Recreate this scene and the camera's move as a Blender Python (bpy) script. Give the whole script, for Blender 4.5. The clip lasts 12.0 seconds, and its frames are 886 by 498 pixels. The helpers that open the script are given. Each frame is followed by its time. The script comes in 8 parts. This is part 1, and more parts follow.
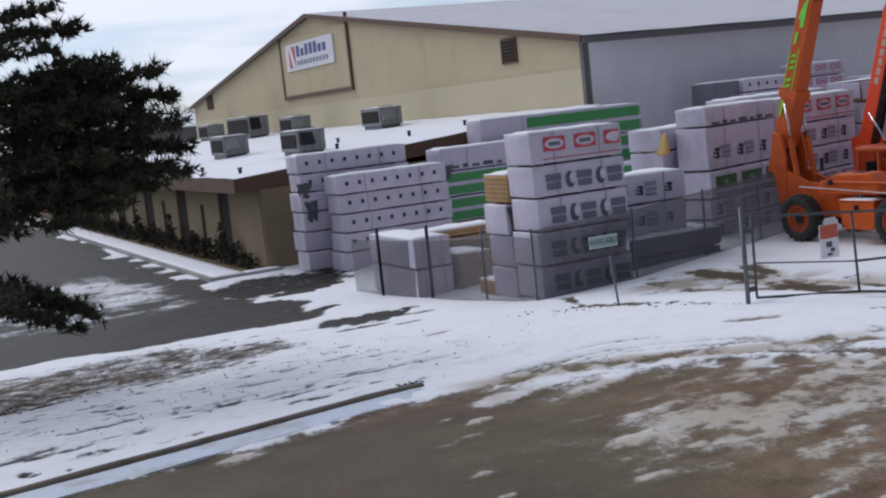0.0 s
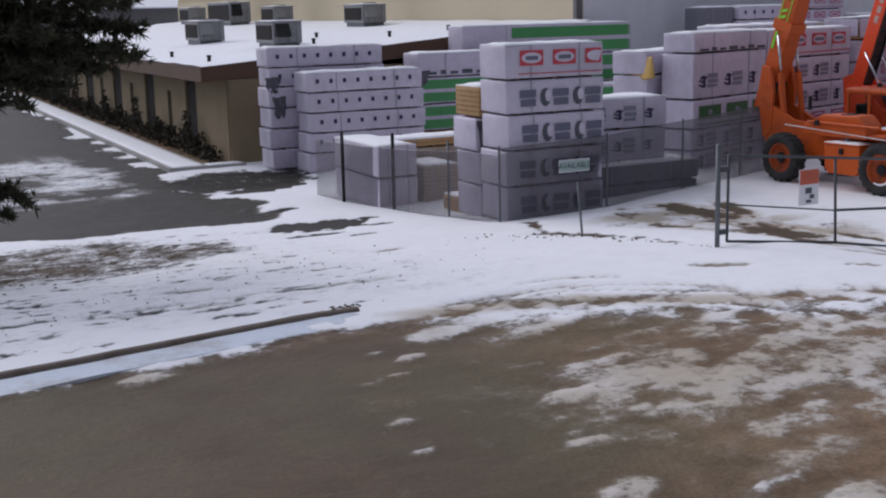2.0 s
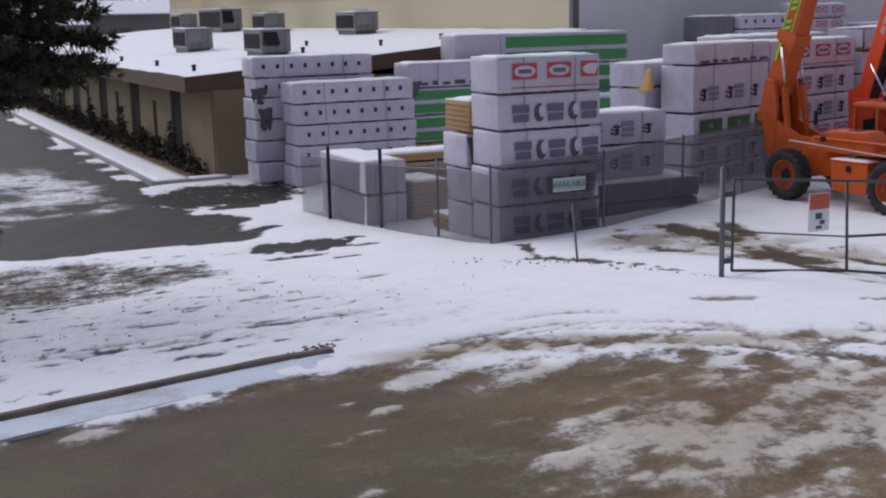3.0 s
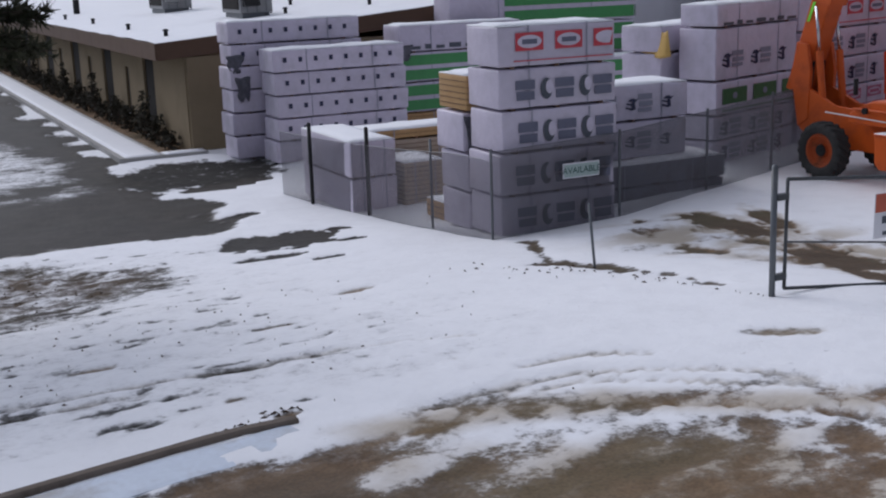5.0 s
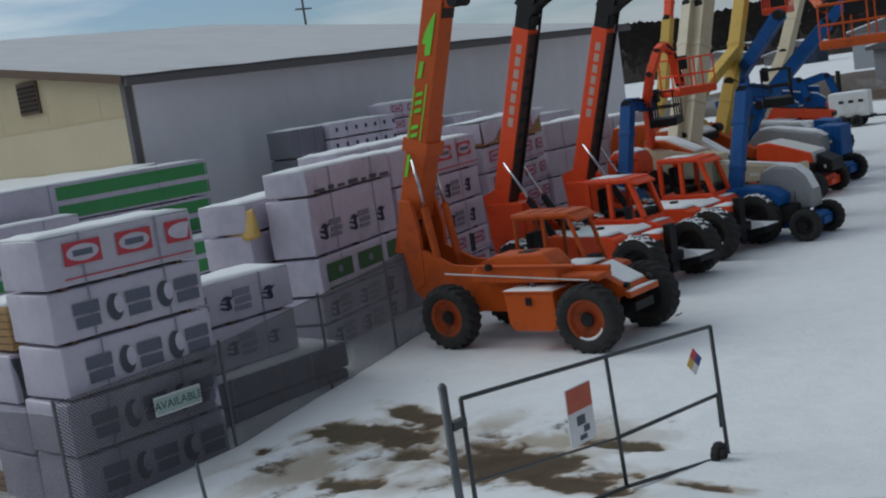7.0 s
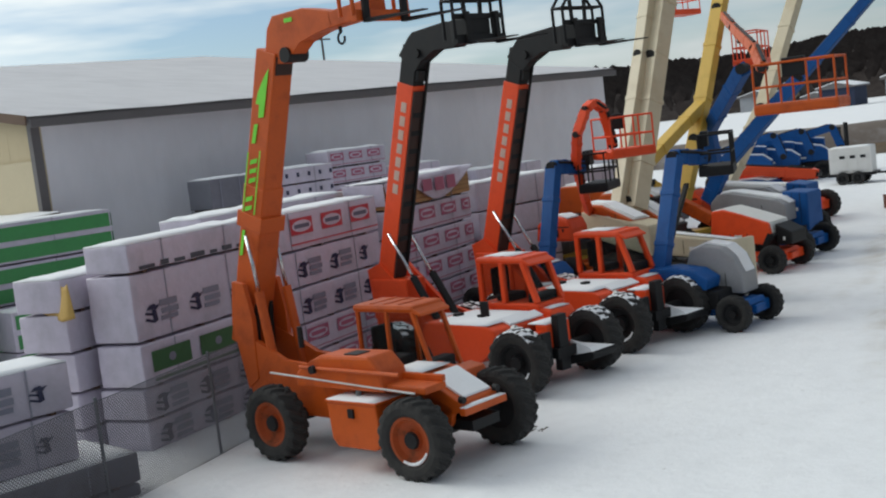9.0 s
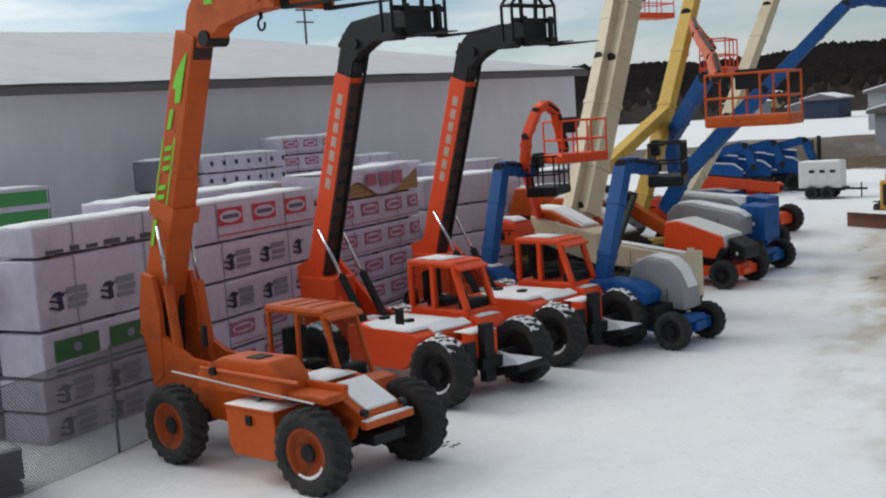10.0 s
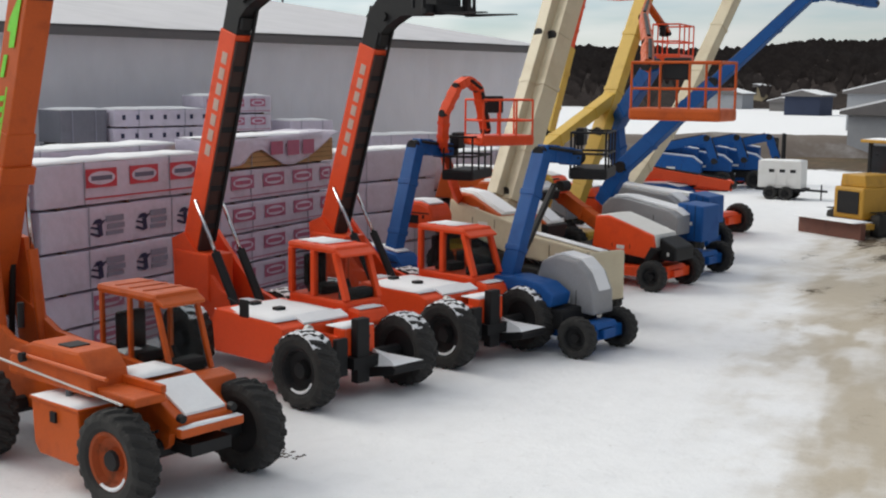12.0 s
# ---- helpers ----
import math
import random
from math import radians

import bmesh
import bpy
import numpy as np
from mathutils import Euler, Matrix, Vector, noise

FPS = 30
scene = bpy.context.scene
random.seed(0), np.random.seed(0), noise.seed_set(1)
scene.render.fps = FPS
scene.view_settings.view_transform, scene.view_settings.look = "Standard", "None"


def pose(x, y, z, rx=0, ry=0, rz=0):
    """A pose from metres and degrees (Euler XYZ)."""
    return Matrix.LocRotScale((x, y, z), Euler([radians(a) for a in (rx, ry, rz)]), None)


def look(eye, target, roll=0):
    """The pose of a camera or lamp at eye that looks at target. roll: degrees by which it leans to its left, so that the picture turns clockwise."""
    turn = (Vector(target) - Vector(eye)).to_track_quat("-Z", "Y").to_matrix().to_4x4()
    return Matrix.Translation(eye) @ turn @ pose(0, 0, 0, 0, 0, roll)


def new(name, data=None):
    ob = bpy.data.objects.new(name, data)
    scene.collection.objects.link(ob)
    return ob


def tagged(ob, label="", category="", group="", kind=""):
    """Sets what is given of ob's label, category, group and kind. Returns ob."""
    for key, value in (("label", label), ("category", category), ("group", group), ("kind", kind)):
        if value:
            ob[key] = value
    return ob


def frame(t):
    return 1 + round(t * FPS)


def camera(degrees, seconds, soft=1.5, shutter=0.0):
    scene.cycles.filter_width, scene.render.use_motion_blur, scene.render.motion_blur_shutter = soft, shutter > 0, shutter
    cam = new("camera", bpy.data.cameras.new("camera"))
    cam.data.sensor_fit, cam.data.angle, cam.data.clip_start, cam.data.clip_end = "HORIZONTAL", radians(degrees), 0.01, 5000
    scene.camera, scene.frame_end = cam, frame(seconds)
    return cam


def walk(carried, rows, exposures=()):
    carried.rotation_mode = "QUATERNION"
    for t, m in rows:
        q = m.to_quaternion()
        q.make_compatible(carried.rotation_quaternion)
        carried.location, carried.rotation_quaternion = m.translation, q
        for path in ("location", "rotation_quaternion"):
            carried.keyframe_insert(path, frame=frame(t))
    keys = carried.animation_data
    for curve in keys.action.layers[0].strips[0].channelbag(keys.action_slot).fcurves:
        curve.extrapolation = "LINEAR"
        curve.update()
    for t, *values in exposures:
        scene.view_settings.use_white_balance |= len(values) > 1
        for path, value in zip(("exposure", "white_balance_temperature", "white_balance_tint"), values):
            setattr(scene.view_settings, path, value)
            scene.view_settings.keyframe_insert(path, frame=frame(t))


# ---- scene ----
EXPOSURES = [(0.0, -1.34, 5850, 13), (2.0, -1.36, 5950, 17), (3.2, -1.32, 5950, 17), (5.0, -1.43, 5850, 15), (5.5, -1.54, 5900, 16), (6.0, -1.86, 5950, 13), (7.2, -1.66, 5850, 1), (8.8, -1.10, 6250, 2), (10.5, -1.10, 6450, 5), (12.0, -0.86, 6650, 6)]
cam = camera(40.87, 12.0, soft=2.1)
PATH = [
    (0, 5.525, 4.836, 4.695, 83.19, 6.01, -26.23),
    (0.5, 5.696, 4.923, 4.723, 81.98, 2.29, -25.21),
    (1, 5.956, 5.105, 4.679, 79.28, 1.78, -25.51),
    (1.5, 6.216, 5.386, 4.685, 78.64, 1.22, -25.92),
    (2, 6.524, 5.855, 4.683, 78.59, 1.31, -26.49),
    (2.5, 6.924, 6.396, 4.769, 78.79, 1.05, -26.49),
    (3, 7.284, 6.980, 4.786, 78.85, 1.17, -26.63),
    (3.2, 7.456, 7.233, 4.828, 78.60, 1.08, -26.37),
    (4.8, 8.388, 9.381, 5.013, 76.43, 1.35, -27.12),
    (5, 8.797, 9.860, 5.023, 76.49, 1.84, -26.89),
    (5.5, 9.453, 10.912, 4.996, 77.08, 1.70, -27.00),
    (6, 10.239, 12.065, 5.004, 82.14, 1.03, -26.35),
    (6.5, 10.714, 12.745, 5.122, 82.39, 2.36, -29.99),
    (7, 11.509, 13.677, 5.075, 82.43, 8.29, -47.54),
    (7.2, 11.857, 13.816, 5.139, 82.10, 9.78, -51.61),
    (8.8, 16.348, 13.269, 5.363, 85.39, 5.84, -44.77),
    (9, 16.594, 13.337, 5.291, 84.12, 6.78, -45.23),
    (9.5, 17.327, 13.294, 5.318, 84.91, 1.74, -45.41),
    (10, 17.993, 13.267, 5.340, 83.57, 3.65, -45.79),
    (10.5, 18.656, 13.199, 5.350, 83.04, 3.14, -45.63),
    (11, 19.391, 13.195, 5.396, 82.99, 1.14, -45.23),
    (11.5, 20.108, 13.204, 5.420, 81.92, -0.21, -45.48),
    (12, 20.755, 13.591, 5.360, 82.08, -0.55, -46.36),
]
walk(cam, [(t, pose(x, y, z, rx, ry, rz)) for t, x, y, z, rx, ry, rz in PATH], EXPOSURES)

# ---- sky and sun: thin winter cloud, low sun behind the warehouse ----
SUN_DIR = Vector((-0.22, 0.78, 0.56)).normalized()
world = bpy.data.worlds.new("winter_sky")
scene.world = world
world.use_nodes = True
wn, wl = world.node_tree.nodes, world.node_tree.links
wn.clear()
w_out = wn.new("ShaderNodeOutputWorld")
w_bg = wn.new("ShaderNodeBackground")
w_sky = wn.new("ShaderNodeTexSky")
w_sky.sky_type = "NISHITA"
w_sky.sun_disc = False
w_sky.sun_elevation = math.asin(SUN_DIR.z)
w_sky.sun_rotation = math.atan2(SUN_DIR.x, SUN_DIR.y)
w_sky.air_density, w_sky.dust_density, w_sky.ozone_density = 1.0, 0.3, 1.6
w_tc = wn.new("ShaderNodeTexCoord")
w_map = wn.new("ShaderNodeMapping")
w_map.inputs["Scale"].default_value = (1.6, 1.6, 11.0)
w_noise = wn.new("ShaderNodeTexNoise")
w_noise.inputs["Scale"].default_value = 1.5
w_noise.inputs["Detail"].default_value = 5.0
w_noise.inputs["Roughness"].default_value = 0.55
w_ramp = wn.new("ShaderNodeValToRGB")
w_ramp.color_ramp.elements[0].position, w_ramp.color_ramp.elements[1].position = 0.37, 0.56
w_ramp.color_ramp.elements[0].color = (0.12, 0.12, 0.12, 1)
w_mix = wn.new("ShaderNodeMix")
w_mix.data_type = "RGBA"
# cloud is brightest towards the sun and dull away from it
w_dot = wn.new("ShaderNodeVectorMath")
w_dot.operation = "DOT_PRODUCT"
w_dot.inputs[1].default_value = SUN_DIR
w_glow = wn.new("ShaderNodeMapRange")
w_glow.interpolation_type = "SMOOTHSTEP"
w_glow.inputs["From Min"].default_value, w_glow.inputs["From Max"].default_value = -0.3, 0.95
w_cloud = wn.new("ShaderNodeMix")
w_cloud.data_type = "RGBA"
w_cloud.inputs["A"].default_value = (10.0, 10.0, 10.3, 1)
w_cloud.inputs["B"].default_value = (33.0, 33.2, 33.6, 1)
wl.new(w_tc.outputs["Generated"], w_dot.inputs[0])
wl.new(w_dot.outputs["Value"], w_glow.inputs["Value"])
wl.new(w_glow.outputs["Result"], w_cloud.inputs["Factor"])
wl.new(w_cloud.outputs["Result"], w_mix.inputs["B"])
wl.new(w_tc.outputs["Generated"], w_map.inputs["Vector"])
wl.new(w_map.outputs["Vector"], w_noise.inputs["Vector"])
wl.new(w_noise.outputs["Fac"], w_ramp.inputs["Fac"])
wl.new(w_ramp.outputs["Color"], w_mix.inputs["Factor"])
w_gap = wn.new("ShaderNodeMix")
w_gap.data_type, w_gap.blend_type = "RGBA", "MULTIPLY"
w_gap.inputs["Factor"].default_value = 1.0
w_gap.inputs["B"].default_value = (2.1, 2.3, 2.75, 1)
wl.new(w_sky.outputs["Color"], w_gap.inputs["A"])
wl.new(w_gap.outputs["Result"], w_mix.inputs["A"])
wl.new(w_mix.outputs["Result"], w_bg.inputs["Color"])
w_bg.inputs["Strength"].default_value = 0.07
wl.new(w_bg.outputs["Background"], w_out.inputs["Surface"])

sun_data = bpy.data.lights.new("sun", "SUN")
sun_data.energy, sun_data.angle, sun_data.color = 3.5, radians(34), (1.0, 0.95, 0.88)
sun = new("sun", sun_data)
sun.matrix_world = look(SUN_DIR * 200, (0, 0, 0))

# ---- materials ----
def mix_node(nt, fac, a, b, blend="MIX"):
    m = nt.nodes.new("ShaderNodeMix")
    m.data_type, m.blend_type = "RGBA", blend
    for socket, value in (("Factor", fac), ("A", a), ("B", b)):
        if isinstance(value, bpy.types.NodeSocket):
            nt.links.new(value, m.inputs[socket])
        elif isinstance(value, (int, float)):
            m.inputs[socket].default_value = value
        else:
            m.inputs[socket].default_value = (*value[:3], 1)
    return m.outputs["Result"]


def noise_node(nt, scale, detail=4.0, rough=0.55, stretch=(1, 1, 1), coord="Object"):
    tc, mp, no = nt.nodes.new("ShaderNodeTexCoord"), nt.nodes.new("ShaderNodeMapping"), nt.nodes.new("ShaderNodeTexNoise")
    mp.inputs["Scale"].default_value = stretch
    no.inputs["Scale"].default_value, no.inputs["Detail"].default_value, no.inputs["Roughness"].default_value = scale, detail, rough
    nt.links.new(tc.outputs[coord], mp.inputs["Vector"])
    nt.links.new(mp.outputs["Vector"], no.inputs["Vector"])
    return no.outputs["Fac"]


def ramp_node(nt, fac, lo, hi, a=0.0, b=1.0):
    r = nt.nodes.new("ShaderNodeMapRange")
    r.inputs["From Min"].default_value, r.inputs["From Max"].default_value = lo, hi
    r.inputs["To Min"].default_value, r.inputs["To Max"].default_value = a, b
    r.interpolation_type = "SMOOTHSTEP"
    nt.links.new(fac, r.inputs["Value"])
    return r.outputs["Result"]


def material(name, color, rough=0.6, metal=0.0, worn=None, wear=0.35, grain=6.0, fine=60.0, bump=0.15, bump_scale=None, stretch=(1, 1, 1), vary=0.12, spec=0.5, per_object=0.0):
    """Base colour with large stains of `worn`, fine grain in tone and relief."""
    mat = bpy.data.materials.new(name)
    mat.use_nodes = True
    nt = mat.node_tree
    bsdf = nt.nodes["Principled BSDF"]
    worn = worn or tuple(c * 0.7 for c in color)
    stain = ramp_node(nt, noise_node(nt, grain, 5, 0.6, stretch), 0.45, 0.75, 0.0, wear)
    tone = noise_node(nt, fine, 3, 0.6, stretch)
    col = mix_node(nt, stain, color, worn)
    col = mix_node(nt, ramp_node(nt, tone, 0.3, 0.7, 0.0, vary), col, tuple(c * 0.45 for c in color))
    if per_object:
        info = nt.nodes.new("ShaderNodeObjectInfo")
        col = mix_node(nt, ramp_node(nt, info.outputs["Random"], 0.0, 1.0, 0.0, per_object), col, tuple(c * 0.55 for c in color))
    nt.links.new(col, bsdf.inputs["Base Color"])
    nt.links.new(ramp_node(nt, stain, 0.0, 1.0, rough, min(1.0, rough + 0.25)), bsdf.inputs["Roughness"])
    bsdf.inputs["Metallic"].default_value = metal
    bsdf.inputs["Specular IOR Level"].default_value = spec
    if bump:
        b = nt.nodes.new("ShaderNodeBump")
        b.inputs["Strength"].default_value, b.inputs["Distance"].default_value = bump, 0.02
        nt.links.new(noise_node(nt, bump_scale or fine, 4, 0.6, stretch), b.inputs["Height"])
        nt.links.new(b.outputs["Normal"], bsdf.inputs["Normal"])
    return mat


SNOW = material("snow", (0.87, 0.875, 0.89), 0.75, worn=(0.76, 0.77, 0.79), wear=0.3, grain=1.3, fine=18, vary=0.05, bump=0.35, bump_scale=9, spec=0.25)
ROOF_SNOW = material("thin_snow_on_sheet_metal", (0.62, 0.605, 0.62), 0.6, worn=(0.50, 0.49, 0.51), wear=0.6, grain=0.15, fine=1.2, stretch=(1.0, 0.25, 1.0), vary=0.15, bump=0.1, spec=0.25)
STUCCO = material("tan_stucco", (0.56, 0.47, 0.31), 0.9, worn=(0.42, 0.34, 0.22), wear=0.4, grain=0.5, fine=40, bump=0.3, spec=0.2)
STUCCO_LOW = material("brown_tan_stucco", (0.255, 0.20, 0.125), 0.9, worn=(0.18, 0.14, 0.085), wear=0.5, grain=0.6, fine=40, bump=0.3, spec=0.2)
STUCCO_LIGHT = material("tan_panel_lower", (0.60, 0.52, 0.36), 0.85, worn=(0.50, 0.43, 0.30), wear=0.35, grain=0.3, fine=25, bump=0.1, spec=0.2)
FASCIA = material("brown_fascia", (0.115, 0.064, 0.036), 0.7, worn=(0.075, 0.046, 0.028), grain=1.5, fine=30)
SIDING = material("grey_white_siding", (0.76, 0.75, 0.78), 0.6, worn=(0.55, 0.55, 0.57), wear=0.35, grain=0.12, fine=1.0, stretch=(1, 1, 0.5), bump=0.05, spec=0.3)
TRIM_DARK = material("dark_gutter", (0.13, 0.12, 0.12), 0.6, grain=1.0, fine=20)
KERB_STONE = material("muddy_kerb", (0.17, 0.14, 0.115), 0.9, worn=(0.08, 0.065, 0.05), wear=0.7, grain=2.5, fine=25, bump=0.4, spec=0.2)
RIM_ORANGE = material("muddy_orange_rim", (0.36, 0.065, 0.014), 0.6, worn=(0.10, 0.04, 0.02), wear=0.8, grain=5, fine=30, bump=0.08, spec=0.3)
CONCRETE = material("concrete", (0.36, 0.35, 0.33), 0.9, worn=(0.22, 0.21, 0.20), wear=0.6, grain=1.2, fine=25, bump=0.3)
WRAP = material("white_lumber_wrap", (0.63, 0.575, 0.675), 0.42, worn=(0.43, 0.405, 0.45), wear=0.6, grain=1.3, fine=7, vary=0.12, bump=0.7, bump_scale=5.5, spec=0.4, per_object=0.25)
WRAP_GREY = material("grey_lumber_wrap", (0.17, 0.17, 0.20), 0.5, worn=(0.12, 0.12, 0.145), wear=0.5, grain=1.6, fine=10, bump=0.45, bump_scale=5.5)
WRAP_GREEN = material("green_lumber_wrap", (0.05, 0.26, 0.07), 0.4, worn=(0.04, 0.18, 0.06), grain=1.6, fine=10, bump=0.4, bump_scale=5.5)
KRAFT = material("bare_lumber", (0.47, 0.29, 0.125), 0.8, worn=(0.38, 0.22, 0.095), wear=0.5, grain=3, fine=30, bump=0.3)
PLY = material("plywood_tan", (0.42, 0.34, 0.26), 0.85, worn=(0.30, 0.24, 0.18), wear=0.5, grain=2, fine=25, bump=0.25)
STRAP = material("pale_strap", (0.30, 0.30, 0.36), 0.5, bump=0)
INK_RED = material("red_print", (0.55, 0.05, 0.07), 0.5, bump=0)
INK_PALE = material("faded_grey_print", (0.24, 0.24, 0.30), 0.5, bump=0)
INK_DARK = material("charcoal_print", (0.07, 0.08, 0.10), 0.5, bump=0)
INK_GREY = material("grey_print", (0.13, 0.135, 0.19), 0.5, bump=0)
INK_BLUE = material("navy_print", (0.018, 0.022, 0.065), 0.5, bump=0)
INK_GREEN = material("dark_green_print", (0.05, 0.14, 0.05), 0.5, bump=0)
INK_TEAL = material("teal_green_print", (0.03, 0.10, 0.08), 0.5, bump=0)
ORANGE = material("orange_machine_paint", (0.58, 0.098, 0.010), 0.45, worn=(0.36, 0.062, 0.014), wear=0.7, grain=2.2, fine=30, bump=0.05, spec=0.35)
RED_ORANGE = material("red_orange_machine_paint", (0.86, 0.085, 0.018), 0.42, worn=(0.66, 0.06, 0.014), wear=0.45, grain=2.2, fine=30, bump=0.05, spec=0.35)
BLUE = material("blue_machine_paint", (0.004, 0.080, 0.29), 0.5, worn=(0.008, 0.048, 0.19), wear=0.5, grain=2.2, fine=30, bump=0.04, spec=0.3)
CREAM = material("cream_machine_paint", (0.62, 0.54, 0.38), 0.5, worn=(0.48, 0.38, 0.24), wear=0.5, grain=1.5, fine=25, bump=0.05)
YELLOW = material("yellow_machine_paint", (0.66, 0.42, 0.06), 0.48, worn=(0.48, 0.30, 0.05), wear=0.5, grain=2, fine=25, bump=0.05)
ROLLER_YELLOW = material("yellow_worn_paint", (0.50, 0.27, 0.03), 0.55, worn=(0.30, 0.16, 0.03), wear=0.6, grain=2, fine=25, bump=0.05)
GREY_PAINT = material("grey_machine_paint", (0.30, 0.30, 0.31), 0.45, grain=2, fine=25, bump=0.04)
WHITE_PAINT = material("white_paint", (0.74, 0.73, 0.70), 0.5, worn=(0.58, 0.56, 0.52), grain=2, fine=25, bump=0.05)
BLACK = material("black_steel", (0.010, 0.010, 0.011), 0.55, worn=(0.03, 0.026, 0.023), grain=3, fine=30, bump=0.08, spec=0.3)
RUBBER = material("tyre_rubber", (0.022, 0.021, 0.020), 0.85, worn=(0.07, 0.065, 0.06), wear=0.5, grain=4, fine=25, bump=0.3)
CHROME = material("cylinder_rod", (0.62, 0.63, 0.65), 0.2, metal=1.0, grain=4, bump=0)
GALV = material("galvanised_steel", (0.13, 0.14, 0.15), 0.5, metal=0.3, worn=(0.08, 0.07, 0.06), grain=5, fine=30, bump=0.1)
LIME = material("lime_decal", (0.22, 0.75, 0.04), 0.5, bump=0)
DARK_GLASS = material("dark_glass", (0.02, 0.022, 0.025), 0.08, grain=2, bump=0, spec=0.6)
DOOR_DARK = material("dark_bronze_door", (0.022, 0.019, 0.017), 0.75, grain=2, fine=20, spec=0.15)
BARK = material("bark", (0.09, 0.065, 0.05), 0.95, grain=6, fine=40, bump=0.6, stretch=(1, 1, 0.3))
NEEDLES = material("pine_needles", (0.056, 0.060, 0.036), 0.8, worn=(0.080, 0.072, 0.045), grain=1.2, fine=12, bump=0, spec=0.2)
SHRUB = material("dormant_shrub", (0.05, 0.045, 0.03), 0.9, grain=3, fine=20, bump=0)
TWIG = material("bare_twigs", (0.10, 0.085, 0.08), 0.95, grain=2, fine=10, bump=0)
HILL = material("wooded_hill", (0.058, 0.047, 0.043), 0.95, worn=(0.075, 0.065, 0.062), wear=0.8, grain=0.05, fine=0.5, vary=0.5, bump=0, spec=0.1)
HVAC = material("grey_sheet_metal", (0.26, 0.26, 0.26), 0.55, metal=0.2, worn=(0.18, 0.17, 0.16), wear=0.5, grain=2, fine=20)
SIGN_WHITE = material("sign_white", (0.75, 0.74, 0.76), 0.5, grain=1, bump=0)
SIGN_BLUE = material("sign_blue", (0.03, 0.06, 0.25), 0.5, bump=0)
FAR_WALL = material("far_building_wall", (0.17, 0.16, 0.155), 0.9, grain=0.2, fine=2, bump=0)
FAR_GREY = material("far_grey_sheet", (0.30, 0.31, 0.33), 0.8, grain=0.3, fine=2, bump=0)
FAR_BLUE = material("far_blue_container", (0.02, 0.03, 0.065), 0.8, grain=0.3, fine=2, bump=0)


def glass_material():
    mat = bpy.data.materials.new("cab_glass")
    mat.use_nodes = True
    b = mat.node_tree.nodes["Principled BSDF"]
    b.inputs["Base Color"].default_value = (0.75, 0.8, 0.8, 1)
    b.inputs["Roughness"].default_value = 0.05
    b.inputs["Transmission Weight"].default_value = 1.0
    b.inputs["IOR"].default_value = 1.1
    return mat


GLASS = glass_material()


